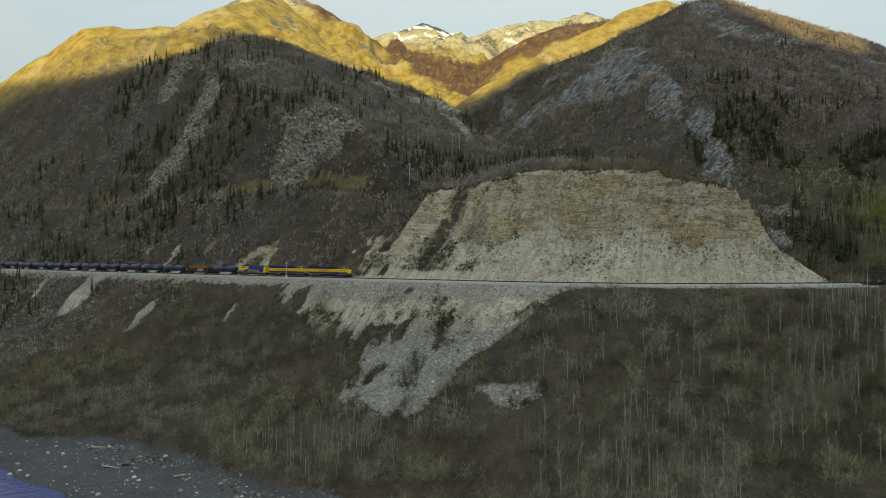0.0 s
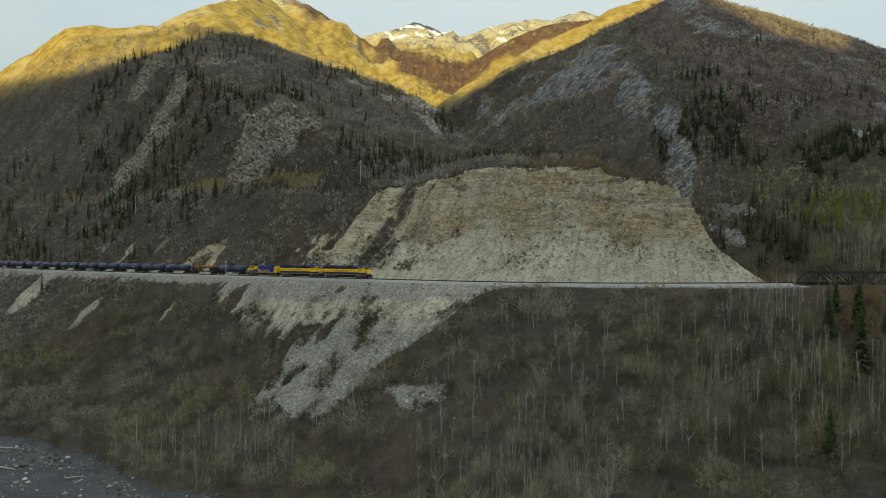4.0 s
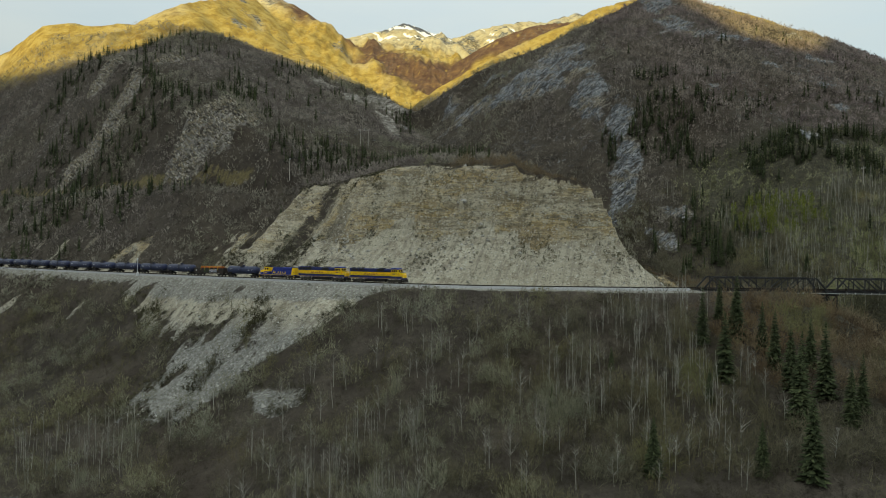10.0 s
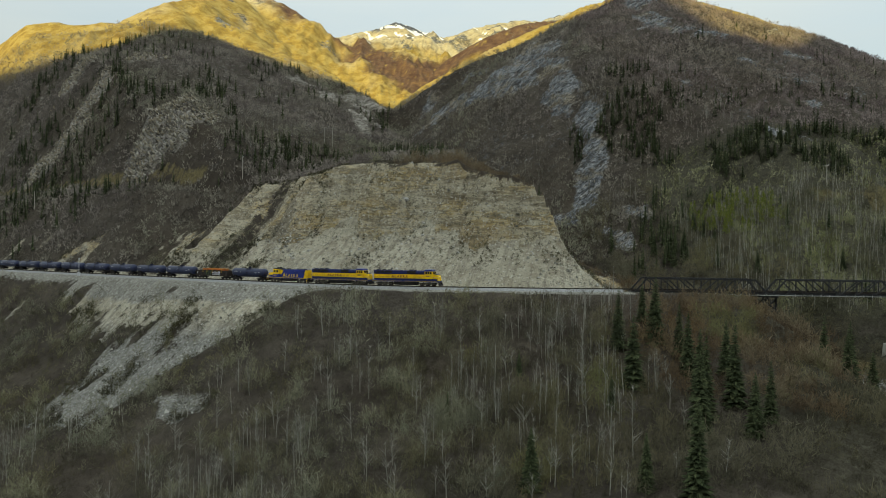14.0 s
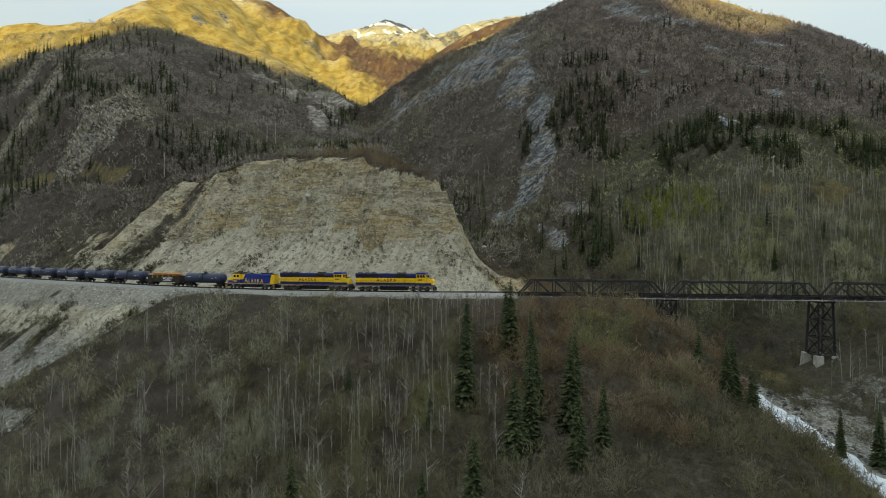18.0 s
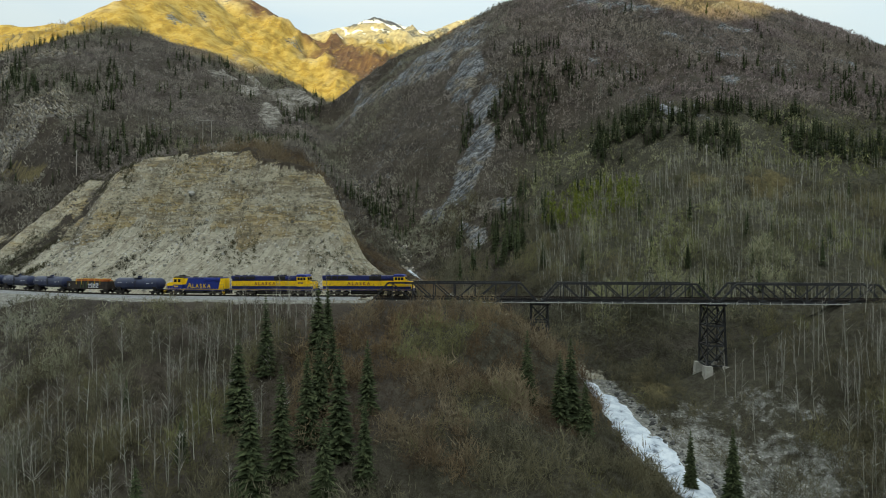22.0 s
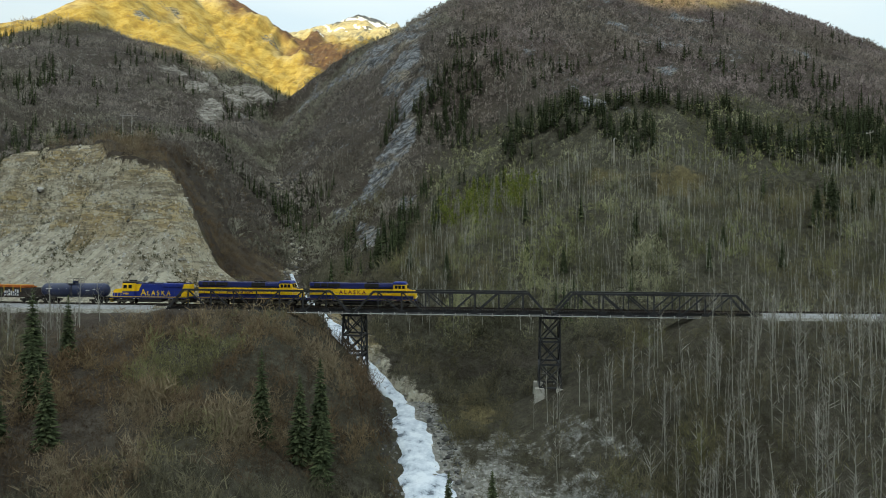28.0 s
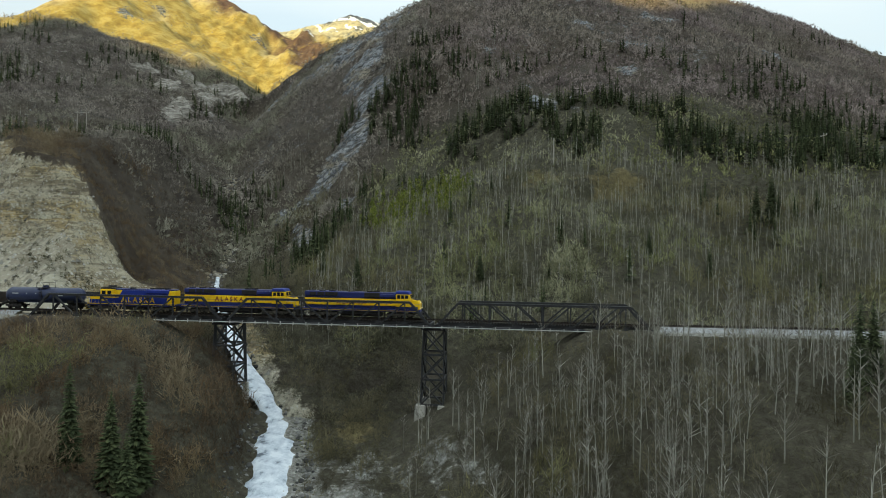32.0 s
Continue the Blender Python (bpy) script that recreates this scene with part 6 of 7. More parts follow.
tops = [utility_pole(*p) for p in ((-330, 478, 9, 30), (-149, 384, 9.5, 30), (-16, 331, 10, 28), (8, 402, 10, 100, 2), (231, 305, 8.5, 0), (312, 318, 8.5, 10), (420, 340, 8.5, 10))]
for off in (-1.4, 0.0, 1.4):
    bm = bmesh.new()
    for a, b in zip(tops, tops[1:]):
        o = Vector((0, off, 0))
        for k in range(10):
            p, q = a.lerp(b, k / 10) + o, a.lerp(b, (k + 1) / 10) + o
            sag = (b - a).length * 0.03
            p.z -= sag * 4 * (k / 10) * (1 - k / 10)
            q.z -= sag * 4 * ((k + 1) / 10) * (1 - (k + 1) / 10)
            rod(bm, p, q, 0.022, n=4, caps=False)
    tagged(part("power_wire", bm, MAT_STEEL_BLACK), "thin sagging power wire between poles", "wire", group="power wires")

# ---- drift on the river bar ----
def drift_log(x, y, length, yaw):
    z = float(ground_height(x, y))
    t = new("driftwood_log")
    t.matrix_basis = pose(x, y, z + 0.18, 0, 4, yaw)
    tagged(t, "bleached driftwood log lying on the grey gravel bar", "log", group="driftwood")
    bm = bmesh.new()
    rod(bm, (-length / 2, 0, 0), (length / 2, 0, 0.1), 0.24, 0.13, 9)
    part("stem", bm, MAT_WOOD_GREY, t)
    for k, (u, h) in enumerate(((-0.46, 0.9), (-0.48, 0.7), (-0.47, 0.8))):
        bm = bmesh.new()
        a = 2.1 * k
        rod(bm, (u * length, 0, 0), (u * length - 0.35, 0.6 * math.cos(a), 0.25 + h * 0.6), 0.1, 0.03, 6)
        part("root", bm, MAT_WOOD_GREY, t)


for x, y, length, yaw in ((-90.5, 184.6, 5.6, -14), (-88.4, 187.4, 3.4, 60), (-86.6, 187.0, 2.6, 20), (-69, 177.5, 3.2, 35), (-66, 175, 2.8, 80), (-103, 203, 4.0, 5)):
    drift_log(x, y, length, yaw)
n = 420
bx = rng.uniform(-112, -34, n)
by = np.interp(bx, (-136, -100, -75, -59, -38), (211, 206, 191, 179, 161)) - 9 * rng.uniform(0, 1, n) ** 1.5
bp = np.stack([bx, by, ground_height(bx, by)], -1)
boulders(np.concatenate([bp, [[-87.2, 186.8, float(ground_height(-87.2, 186.8)) + 0.5]]]), np.append(0.14 + 0.5 * rng.uniform(0, 1, n) ** 3, 1.15), "bar_boulders", "grey boulders strewn along the river bar")

mast = new("signal_mast")
mast.matrix_basis = pose(-66, 286.8, float(ground_height(-66, 286.8)))
tagged(mast, "white signal mast beside the railway track", "mast")
bm = bmesh.new()
rod(bm, (0, 0, -0.3), (0, 0, 6.4), 0.11, 0.09, 10)
part("post", bm, MAT_WHITE, mast)
bm = bmesh.new()
box(bm, -0.45, -0.4, 0.0, 0.45, 0.4, 1.3)
part("equipment_box", bm, MAT_WHITE, mast, bevel=0.04)
bm = bmesh.new()
box(bm, -0.22, -0.2, 6.3, 0.22, 0.2, 7.0)
part("lamp_head", bm, MAT_WHITE, mast, bevel=0.05)


# ---- the train ----
def slab(name, x0, y0, z0, x1, y1, z1, mat, parent, bevel=0.05, label=""):
    bm = bmesh.new()
    box(bm, x0, y0, z0, x1, y1, z1)
    return part(name, bm, mat, parent, label, bevel=bevel)


def prism(name, profile, y0, y1, mat, parent, bevel=0.04, label=""):
    """A side profile of (x, z) extruded across."""
    bm = bmesh.new()
    f = bm.faces.new([bm.verts.new((x, y0, z)) for x, z in profile])
    r = bmesh.ops.extrude_face_region(bm, geom=[f])
    bmesh.ops.translate(bm, verts=[v for v in r["geom"] if isinstance(v, bmesh.types.BMVert)], vec=(0, y1 - y0, 0))
    return part(name, bm, mat, parent, label, bevel=bevel)


def lettering(text, x, z, size, y, mat, parent, spacing=1.25):
    cu = bpy.data.curves.new("lettering", "FONT")
    cu.body, cu.size, cu.extrude, cu.space_character = text, size, 0.012, spacing
    cu.offset = 0.02
    cu.materials.append(mat)
    ob = new("lettering", cu)
    ob.parent = parent
    ob.matrix_basis = pose(x, y, z, 90, 0, 0)
    return ob


def bogie(parent, cx, axles, pitch, radius, mat=None):
    bm = bmesh.new()
    half = pitch * (axles - 1) / 2
    for y in (-0.98, 0.98):
        box(bm, cx - half - 0.75, y - 0.12, 0.5, cx + half + 0.75, y + 0.12, 0.82)
        for k in range(axles):
            x = cx - half + k * pitch
            box(bm, x - 0.22, y - 0.18, 0.3, x + 0.22, y + 0.18, 0.72)
        for k in range(axles - 1):
            x = cx - half + (k + 0.5) * pitch
            box(bm, x - 0.3, y - 0.1, 0.28, x + 0.3, y + 0.1, 0.5)
    box(bm, cx - 0.5, -0.9, 0.55, cx + 0.5, 0.9, 1.05)
    b = part("bogie", bm, mat or MAT_TRUCK, parent, "grimy steel bogie")
    for k in range(axles):
        bm = bmesh.new()
        x = cx - half + k * pitch
        for y in (-0.8, 0.67):
            rod(bm, (x, y, radius), (x, y + 0.13, radius), radius, n=18)
        rod(bm, (x, -0.8, radius), (x, 0.8, radius), 0.09, n=8)
        part("wheelset", bm, MAT_BLACK, b)
    return b


def coupler(parent, x, s):
    bm = bmesh.new()
    box(bm, min(x, x + 0.55 * s), -0.14, 0.78, max(x, x + 0.55 * s), 0.14, 1.02)
    box(bm, x + 0.4 * s - 0.12, -0.2, 0.72, x + 0.4 * s + 0.12, 0.2, 1.08)
    part("coupler", bm, MAT_BLACK, parent)


def handrail(parent, x0, x1, y, z0, mat, n):
    bm = bmesh.new()
    rod(bm, (x0, y, z0 + 1.05), (x1, y, z0 + 1.05), 0.025, n=5)
    for k in range(n):
        x = x0 + (x1 - x0) * k / (n - 1)
        rod(bm, (x, y, z0), (x, y, z0 + 1.05), 0.022, n=5)
    part("handrail", bm, mat, parent)


def road_locomotive(lit=True):
    t = new("diesel_locomotive")
    tagged(t, "six-axle diesel locomotive in yellow and navy blue paint", "locomotive", group="train")
    slab("frame_sill", -10.7, -1.5, 1.2, 10.6, 1.5, 1.62, MAT_NAVY, t, 0.03)
    for y in (-1.515, 1.495):
        slab("sill_stripe", -10.6, y, 1.36, 10.4, y + 0.02, 1.44, MAT_STRAP, t, 0)
    slab("lower_hood", -10.2, -1.02, 1.62, 6.3, 1.02, 2.2, MAT_NAVY, t, 0.03)
    slab("hood_band", -10.25, -1.06, 2.2, 6.3, 1.06, 3.4, MAT_YELLOW, t, 0.03, "yellow hood side")
    top = slab("upper_hood", -10.25, -1.04, 3.4, 6.3, 1.04, 4.55, MAT_NAVY, t, 0.12, "navy hood top")
    slab("radiator_housing", -10.25, -1.3, 3.75, -4.6, 1.3, 4.62, MAT_NAVY, t, 0.14)
    slab("dynamic_brake_housing", 0.6, -1.3, 3.65, 3.4, 1.3, 4.5, MAT_BLACK, t, 0.1)
    slab("inverter_cabinet", 3.4, -1.3, 3.7, 6.2, 1.1, 4.3, MAT_NAVY, t, 0.08)
    for x in (-9.2, -7.3, -5.5, 1.4, 2.6):
        bm = bmesh.new()
        rod(bm, (x, 0, 4.5), (x, 0, 4.78), 0.62, n=16)
        part("roof_fan", bm, MAT_BLACK, top)
    slab("exhaust_stack", -2.6, -0.3, 4.25, -1.4, 0.3, 4.6, MAT_BLACK, t, 0.04)
    for k in range(9):
        x = -9.6 + k * 1.6
        for y in (-1.075, 1.06):
            slab("hood_door", x, y, 2.28, x + 1.3, y + 0.015, 3.32, MAT_YELLOW, t, 0)
    for x in (-9.3, -7.9, -6.5, -5.4):
        slab("radiator_grille", x, -1.33, 3.84, x + 1.2, -1.29, 4.46, MAT_BLACK, t, 0)
    # cab and nose
    cab = slab("cab", 6.3, -1.5, 1.62, 8.9, 1.5, 3.5, MAT_YELLOW, t, 0.06, "yellow cab with blue roof")
    prism("cab_upper", [(6.3, 3.5), (8.95, 3.5), (8.75, 4.3), (6.3, 4.3)], -1.47, 1.47, MAT_YELLOW, cab)
    prism("cab_roof", [(6.25, 4.3), (8.85, 4.3), (8.45, 4.85), (6.25, 4.85)], -1.5, 1.5, MAT_BLUE, cab, 0.12)
    slab("cab_skirt", 6.32, -1.515, 1.63, 10.2, 1.515, 2.15, MAT_NAVY, cab, 0.02)
    for x in (6.55, 7.25, 7.95):
        for y in (-1.5, 1.46):
            slab("window", x, y, 3.55, x + 0.55, y + 0.04, 4.18, MAT_GLASS, cab, 0)
    for y in (-1.15, 0.15):
        prism("windscreen", [(8.965, 3.62), (9.0, 3.62), (8.84, 4.2), (8.8, 4.2)], y, y + 1.0, MAT_GLASS, cab, 0)
    nose = prism("nose", [(8.9, 1.62), (10.55, 1.62), (10.55, 2.75), (10.2, 3.25), (8.9, 3.5)], -1.2, 1.2, MAT_YELLOW, t, 0.1, "yellow nose")
    prism("nose_top", [(8.95, 3.505), (10.18, 3.27), (10.16, 3.3), (8.95, 3.53)], -1.0, 1.0, MAT_BLACK, nose, 0)
    for y in (-0.22, 0.22):
        bm = bmesh.new()
        rod(bm, (10.5, y, 2.9), (10.6, y, 2.9), 0.12, n=10)
        part("headlight", bm, MAT_HEADLIGHT if lit else MAT_PIPE, nose, "lit headlight" if lit else "")
    for y in (-0.95, 0.95):
        bm = bmesh.new()
        rod(bm, (10.6, y, 1.9), (10.72, y, 1.9), 0.12, n=10)
        part("ditch_light", bm, MAT_HEADLIGHT if lit else MAT_PIPE, nose, "lit ditch light" if lit else "")
    prism("snow_plough", [(10.55, 1.2), (10.75, 1.2), (11.15, 0.2), (10.75, 0.2)], -1.45, 1.45, MAT_BLACK, t, 0.02)
    slab("rear_platform", -10.95, -1.4, 1.2, -10.2, 1.4, 1.6, MAT_NAVY, t, 0.02)
    bm = bmesh.new()
    rod(bm, (-3.6, 0, 0.82), (3.6, 0, 0.82), 0.62, n=12)
    bmesh.ops.scale(bm, vec=(1, 2.0, 1), verts=bm.verts[:])
    part("fuel_tank", bm, MAT_BLACK, t)
    for y in (-1.3, 1.05):
        slab("air_reservoir", -3.2, y, 1.0, 3.2, y + 0.25, 1.2, MAT_BLACK, t, 0.05)
    for cx in (-6.9, 6.9):
        bogie(t, cx, 3, 1.83, 0.53)
    for y in (-1.47, 1.47):
        handrail(t, -10.3, 6.2, y, 1.62, MAT_NAVY, 12)
        handrail(t, 9.1, 10.7, y, 1.6, MAT_PIPE, 3)
    for x in (-10.85, 9.6):
        for y in (-1.5, 1.1):
            bm = bmesh.new()
            for k in range(3):
                box(bm, x, y, 0.4 + 0.32 * k, x + 0.9, y + 0.4, 0.45 + 0.32 * k)
            part("step", bm, MAT_BLACK, t)
    coupler(t, 10.7, 1)
    coupler(t, -10.7, -1)
    lettering("ALASKA", -4.4, 2.42, 1.05, -1.085, MAT_RED, t, 1.55)
    for k in range(4):
        slab("number_bar", 6.75 + 0.3 * k, -1.53, 2.75, 6.95 + 0.3 * k, -1.5, 3.1, MAT_NAVY, cab, 0)
    return t


def switcher_locomotive():
    """The third engine, running with its cab to the rear."""
    t = new("diesel_locomotive")
    tagged(t, "four-axle diesel locomotive in blue paint with yellow ends", "locomotive", group="train")
    slab("frame_sill", -8.6, -1.45, 1.1, 8.6, 1.45, 1.5, MAT_NAVY, t, 0.03)
    for y in (-1.465, 1.445):
        slab("sill_stripe", -8.5, y, 1.38, 8.5, y + 0.02, 1.48, MAT_YELLOW, t, 0)
    slab("long_hood", -3.3, -1.0, 1.5, 6.9, 1.0, 3.95, MAT_BLUE, t, 0.06, "deep blue hood")
    top = slab("hood_roof", -3.3, -0.95, 3.95, 8.1, 0.95, 4.2, MAT_NAVY, t, 0.1)
    prism("hood_end", [(6.5, 1.5), (8.3, 1.5), (8.3, 3.95), (7.2, 3.95)], -1.03, 1.03, MAT_YELLOW, t, 0.06, "yellow hood end")
    slab("radiator_housing", 2.8, -1.25, 3.4, 7.1, 1.25, 4.1, MAT_BLUE, t, 0.1)
    for x in (3.6, 5.0, 6.4, -0.4):
        bm = bmesh.new()
        rod(bm, (x, 0, 4.18), (x, 0, 4.42), 0.6, n=16)
        part("roof_fan", bm, MAT_BLACK, top)
    for k in range(6):
        x = -2.9 + k * 1.55
        for y in (-1.015, 1.0):
            slab("hood_door", x, y, 1.65, x + 1.3, y + 0.015, 3.3, MAT_BLUE, t, 0)
    cab = slab("cab", -5.9, -1.45, 1.5, -3.3, 1.45, 2.5, MAT_BLUE, t, 0.05, "blue and yellow cab with lit number boards")
    slab("cab_upper", -5.9, -1.46, 2.5, -3.3, 1.46, 4.1, MAT_YELLOW, cab, 0.06)
    prism("cab_roof", [(-5.95, 4.1), (-3.2, 4.1), (-3.3, 4.4), (-4.5, 4.5), (-5.8, 4.4)], -1.35, 1.35, MAT_BLACK, cab, 0.06)
    slab("roof_unit", -4.9, -0.6, 4.4, -3.9, 0.6, 4.75, MAT_BLACK, cab, 0.05)
    prism("hood_slope", [(-3.3, 2.5), (-2.6, 2.5), (-1.9, 3.95), (-3.3, 3.95)], -1.03, 1.03, MAT_YELLOW, t, 0.02)
    for x in (-5.6, -4.5):
        for y in (-1.475, 1.435):
            slab("window", x, y, 3.1, x + 0.75, y + 0.04, 3.8, MAT_GLASS, cab, 0)
    prism("short_hood", [(-8.2, 1.5), (-5.9, 1.5), (-5.9, 3.15), (-7.7, 2.95), (-8.2, 2.6)], -1.0, 1.0, MAT_YELLOW, t, 0.06, "yellow short hood")
    slab("short_hood_skirt", -8.22, -1.02, 1.5, -5.9, 1.02, 2.2, MAT_BLUE, t, 0.02)
    for y in (-0.7, 0.05):
        slab("windscreen", -5.94, y, 3.3, -5.9, y + 0.6, 3.85, MAT_GLASS, cab, 0)
    slab("fuel_tank", -2.6, -1.25, 0.4, 2.6, 1.25, 1.1, MAT_BLACK, t, 0.15)
    for cx in (-5.6, 5.6):
        bogie(t, cx, 2, 2.75, 0.51)
    for y in (-1.42, 1.42):
        handrail(t, -3.0, 8.3, y, 1.5, MAT_NAVY, 9)
        handrail(t, -8.3, -6.2, y, 1.5, MAT_YELLOW, 4)
    for x in (-8.7, 8.0):
        for y in (-1.45, 1.05):
            bm = bmesh.new()
            for k in range(3):
                box(bm, x, y, 0.35 + 0.32 * k, x + 0.7, y + 0.4, 0.4 + 0.32 * k)
            part("step", bm, MAT_YELLOW, t)
    for x in (-8.75, 8.65):
        slab("pilot_plate", x, -1.4, 0.35, x + 0.1, 1.4, 1.3, MAT_BLACK, t, 0.02)
    coupler(t, 8.6, 1)
    coupler(t, -8.6, -1)
    lettering("A", -2.1, 1.72, 1.75, -1.04, MAT_YELLOW, t)
    lettering("LASKA", -0.75, 1.74, 1.3, -1.04, MAT_YELLOW, t, 1.5)
    for k in range(4):
        slab("number_bar", -5.6 + 0.3 * k, -1.48, 1.9, -5.4 + 0.3 * k, -1.45, 2.25, MAT_YELLOW, cab, 0)
    return t


def tank_car():
    t = new("tank_car")
    tagged(t, "blue-black cylindrical railway tank car with top platform", "tank car", group="train")
    bm = bmesh.new()
    rings, n = [], 28
    prof = [(-7.75, 0.02), (-7.7, 0.55), (-7.55, 0.95), (-7.3, 1.22), (-7.0, 1.38), (-6.6, 1.45), (-2.2, 1.45), (2.2, 1.45), (6.6, 1.45), (7.0, 1.38), (7.3, 1.22), (7.55, 0.95), (7.7, 0.55), (7.75, 0.02)]
    for x, r in prof:
        rings.append([bm.verts.new((x, r * math.cos(2 * math.pi * k / n), 2.62 + r * math.sin(2 * math.pi * k / n))) for k in range(n)])
    for a, b in zip(rings, rings[1:]):
        for k in range(n):
            bm.faces.new((a[k], b[k], b[(k + 1) % n], a[(k + 1) % n])).smooth = True
    bm.faces.new(rings[0])
    bm.faces.new(rings[-1])
    tank = part("tank", bm, MAT_TANK, t, "smooth blue-black tank shell")
    for x in (-6.6, -2.2, 2.2, 6.6):
        bm = bmesh.new()
        rod(bm, (x - 0.05, 0, 2.62), (x + 0.05, 0, 2.62), 1.475, n=28, caps=True)
        part("weld_band", bm, MAT_TANK, tank)
    bm = bmesh.new()
    rod(bm, (0, 0, 3.9), (0, 0, 4.45), 0.5, n=16)
    part("manway", bm, MAT_TANK, t)
    bm = bmesh.new()
    for y in (-0.85, 0.85):
        box(bm, -1.3, y - 0.3, 4.02, 1.3, y + 0.3, 4.07)
        for x in (-1.3, 0, 1.3):
            rod(bm, (x, y, 4.05), (x, y, 4.95), 0.03, n=5)
        rod(bm, (-1.3, y, 4.95), (1.3, y, 4.95), 0.03, n=5)
        rod(bm, (-1.3, y, 4.5), (1.3, y, 4.5), 0.025, n=5)
    part("top_platform", bm, MAT_BLACK, t)
    for y in (-1.5, 1.42):
        bm = bmesh.new()
        for x in (-0.28, 0.28):
            beam(bm, (x, y, 1.1), (x, y, 4.05), 0.05, 0.05)
        for k in range(9):
            beam(bm, (-0.28, y, 1.2 + 0.33 * k), (0.28, y, 1.2 + 0.33 * k), 0.04, 0.04)
        part("ladder", bm, MAT_BLACK, t)
    for s in (-1, 1):
        prism("stub_sill", [(s * 4.6, 1.3), (s * 8.1, 1.3), (s * 8.1, 0.85), (s * 4.9, 0.85)], -0.4, 0.4, MAT_BLACK, t, 0.03)
        prism("tank_saddle", [(s * 5.1, 1.3), (s * 6.5, 1.3), (s * 6.4, 1.9), (s * 5.2, 1.9)], -1.2, 1.2, MAT_BLACK, t, 0.03)
        slab("end_platform", min(s * 7.3, s * 8.2), -1.4, 1.28, max(s * 7.3, s * 8.2), 1.4, 1.36, MAT_BLACK, t, 0)
        bm = bmesh.new()
        for y in (-1.38, 1.38):
            rod(bm, (s * 8.1, y, 1.3), (s * 8.1, y, 2.3), 0.03, n=5)
        rod(bm, (s * 8.1, -1.38, 2.3), (s * 8.1, 1.38, 2.3), 0.03, n=5)
        part("end_rail", bm, MAT_BLACK, t)
        bogie(t, s * 5.8, 2, 1.78, 0.46, MAT_BLACK)
        coupler(t, s * 8.1, s)
    for x, z, w in ((-5.9, 2.9, 1.4), (-2.9, 2.85, 0.12), (-1.0, 2.9, 0.12), (3.6, 2.6, 0.9), (5.3, 2.75, 0.5)):
        slab("stencil_bar", x, -1.475, z, x + w, -1.44, z + 0.13, MAT_WHITE, t, 0)
    return t


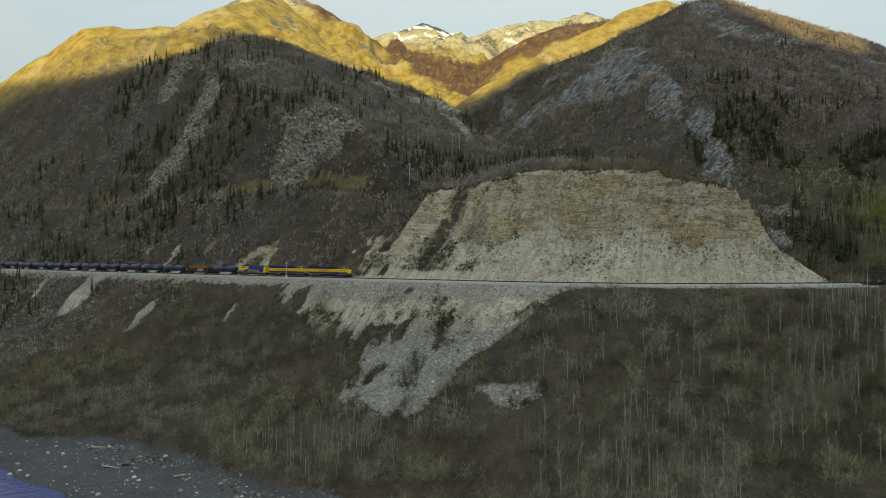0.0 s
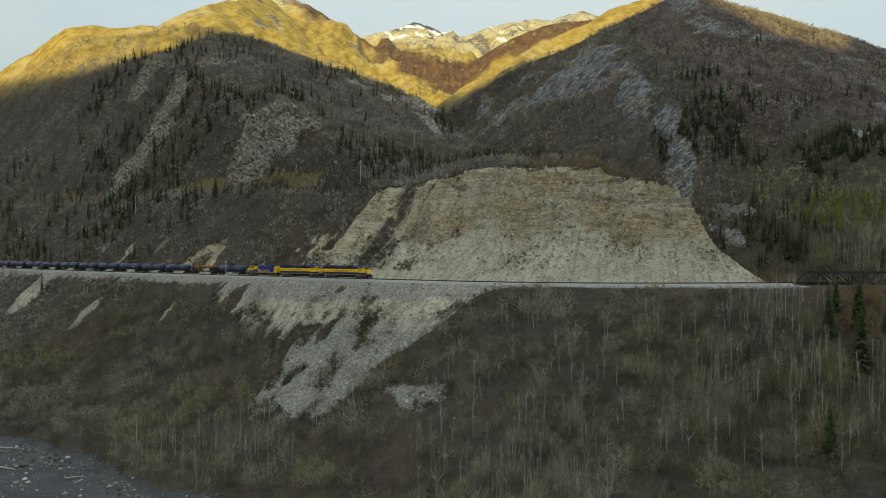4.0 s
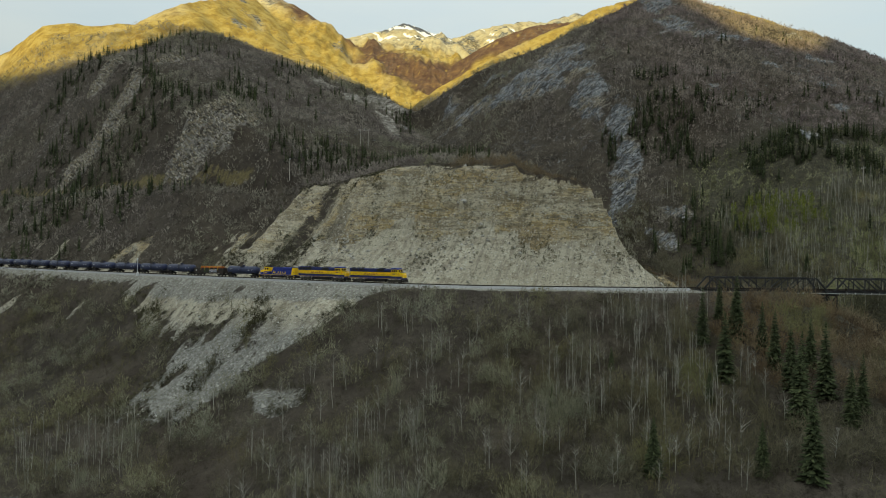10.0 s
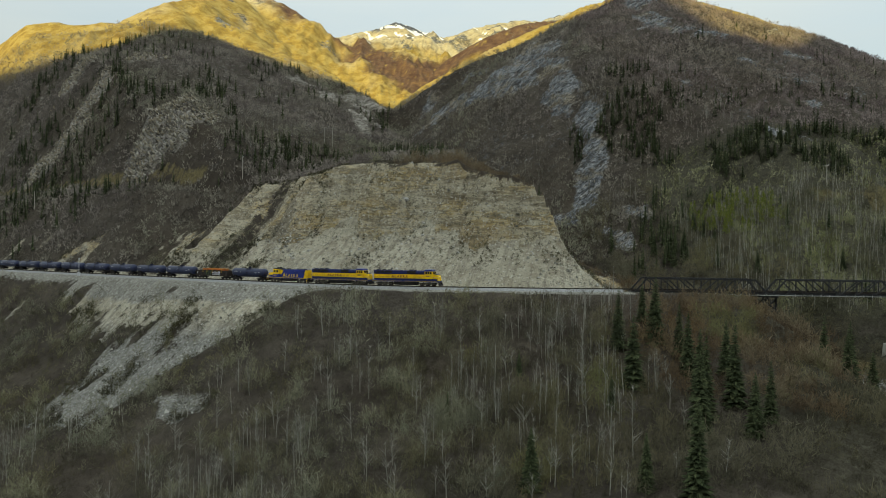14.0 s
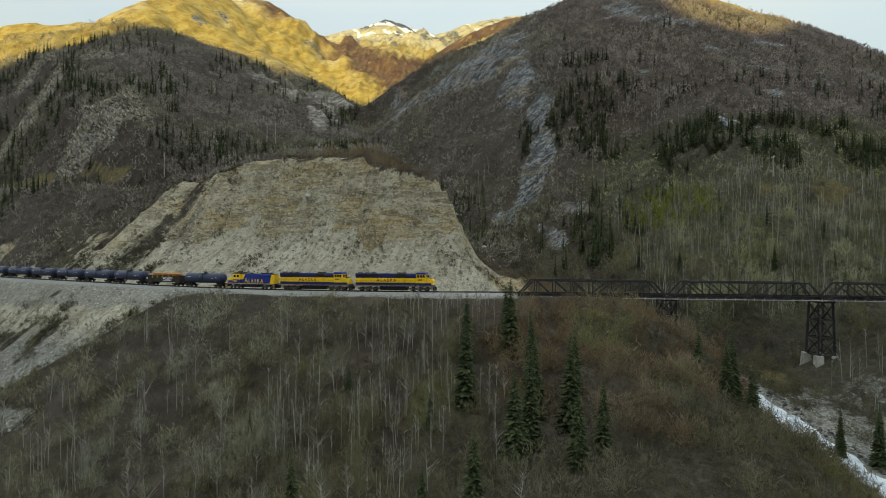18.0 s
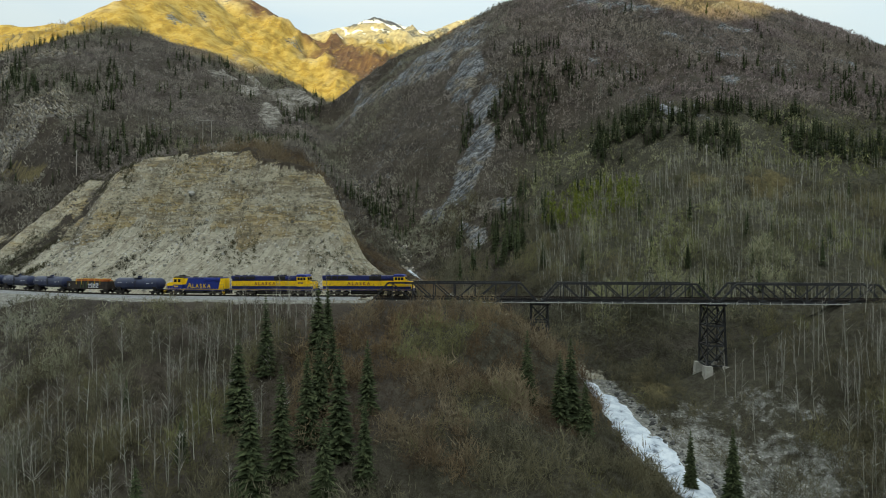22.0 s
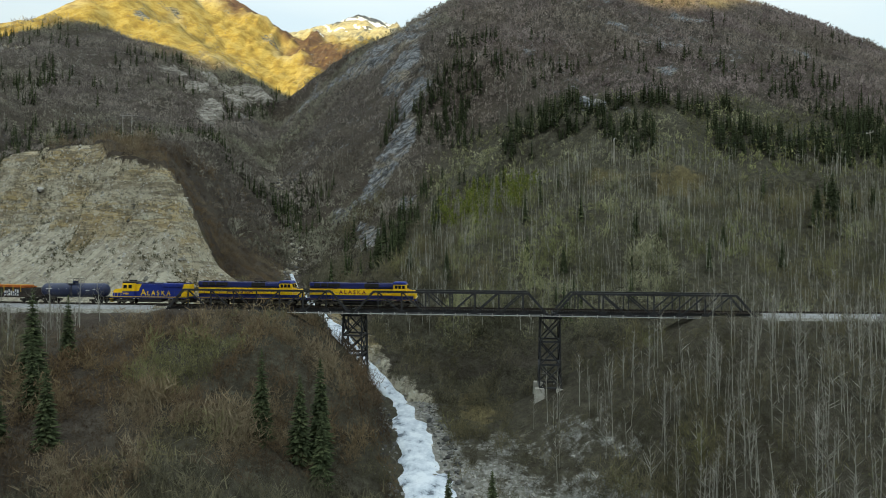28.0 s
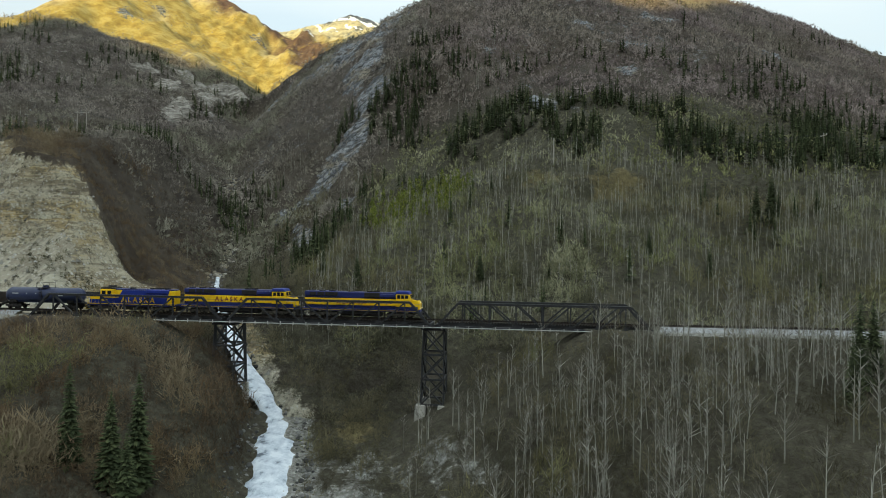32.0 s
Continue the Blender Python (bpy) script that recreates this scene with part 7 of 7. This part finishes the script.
def gondola_car():
    t = new("gondola_car")
    tagged(t, "rusty black gondola car carrying strapped orange steel", "gondola car", group="train")
    slab("floor", -8.1, -1.45, 1.05, 8.1, 1.45, 1.25, MAT_GONDOLA, t, 0.02)
    for y in (-1.5, 1.42):
        side = slab("side_wall", -8.1, y, 1.25, 8.1, y + 0.08, 2.95, MAT_GONDOLA, t, 0.02, "ribbed rusty black side")
        slab("top_rail", -8.1, y - 0.05, 2.9, 8.1, y + 0.13, 3.04, MAT_GONDOLA, side, 0.02)
        for k in range(13):
            x = -7.9 + k * 1.31
            slab("rib", x, y - 0.09 if y < 0 else y + 0.08, 1.25, x + 0.14, y if y < 0 else y + 0.17, 2.92, MAT_GONDOLA, side, 0.01)
    for x in (-8.15, 8.07):
        slab("end_wall", x, -1.45, 1.25, x + 0.08, 1.45, 3.0, MAT_GONDOLA, t, 0.02)
    # graffiti kept as plain strokes
    rng = random.Random(4)
    for k in range(7):
        x = 0.6 + k * 0.58
        h = rng.uniform(0.9, 1.3)
        slab("painted_stroke", x, -1.615, 1.45, x + 0.42, -1.6, 1.45 + h, MAT_WHITE, t, 0)
        slab("painted_stroke", x - 0.05, -1.622, 1.6 + rng.uniform(0, 0.5), x + 0.5, -1.608, 1.75 + rng.uniform(0, 0.6), MAT_TANK, t, 0)
    for x in (-2.6, -1.6, -0.4):
        slab("paint_smear", x, -1.612, 1.4, x + 0.45, -1.6, 2.85, MAT_GREEN_SMEAR, t, 0)
    for z in (1.9, 2.2):
        slab("stencil_bar", -7.2, -1.612, z, -6.6, -1.6, z + 0.16, MAT_WHITE, t, 0)
    for s in (-1, 1):
        bogie(t, s * 5.9, 2, 1.78, 0.46, MAT_BLACK)
        coupler(t, s * 8.1, s)
    load = new("steel_bundle")
    load.parent = t
    for k in range(16):
        bm = bmesh.new()
        y, z = -1.05 + (k % 8) * 0.3, 3.12 + (k // 8) * 0.26
        x0 = -4.9 + rng.uniform(-0.5, 0.4)
        box(bm, x0, y, z, x0 + 11.0 + rng.uniform(-1.5, 0.6), y + 0.22, z + 0.2)
        part("orange_beam", bm, MAT_ORANGE, load)
    for x in (-4.3, -2.2, 0.4, 2.9, 5.0):
        bm = bmesh.new()
        box(bm, x, -1.56, 3.66, x + 0.13, 1.56, 3.7)
        for y in (-1.58, 1.54):
            box(bm, x, y, 2.2, x + 0.13, y + 0.04, 3.7)
        part("strap", bm, MAT_STRAP, load)
    slab("bunk", -5.0, -1.2, 2.95, -4.7, 1.2, 3.12, MAT_ORANGE, load, 0)
    slab("bunk", 5.0, -1.2, 2.95, 5.3, 1.2, 3.12, MAT_ORANGE, load, 0)
    return t


def train_front(t):
    """Metres along the line of the leading coupler, t seconds into the clip: slowing towards the bridge."""
    u = t / 32.0
    return 779.92 + 325.66 * u - 49.55 * u * u - 18.6 * u**3


loco_a = road_locomotive()
loco_b = road_locomotive(False)
loco_c = switcher_locomotive()
tank_0 = tank_car()
gondola = gondola_car()
CONSIST = [(loco_a, 22.5, 6.9), (loco_b, 22.5, 6.9), (loco_c, 18.2, 5.6), (tank_0, 17.3, 5.8), (gondola, 17.3, 5.9)]
for k in range(15):
    CONSIST.append((copy_thing(tank_0, Matrix()), 17.3, 5.8))


def vehicle_pose(s, half):
    xa, ya, za, _ = rail_at(s - half)
    xb, yb, zb, _ = rail_at(s + half)
    yaw = math.degrees(math.atan2(yb - ya, xb - xa))
    tilt = math.degrees(math.atan2(zb - za, math.hypot(xb - xa, yb - ya)))
    return pose((xa + xb) / 2, (ya + yb) / 2, (za + zb) / 2, 0, -tilt, yaw)


def motions():
    back = 0.0
    for ob, length, half in CONSIST:
        walk(ob, [(t, vehicle_pose(train_front(t) - back - length / 2, half)) for t in range(0, 33)])
        back += length


motions()
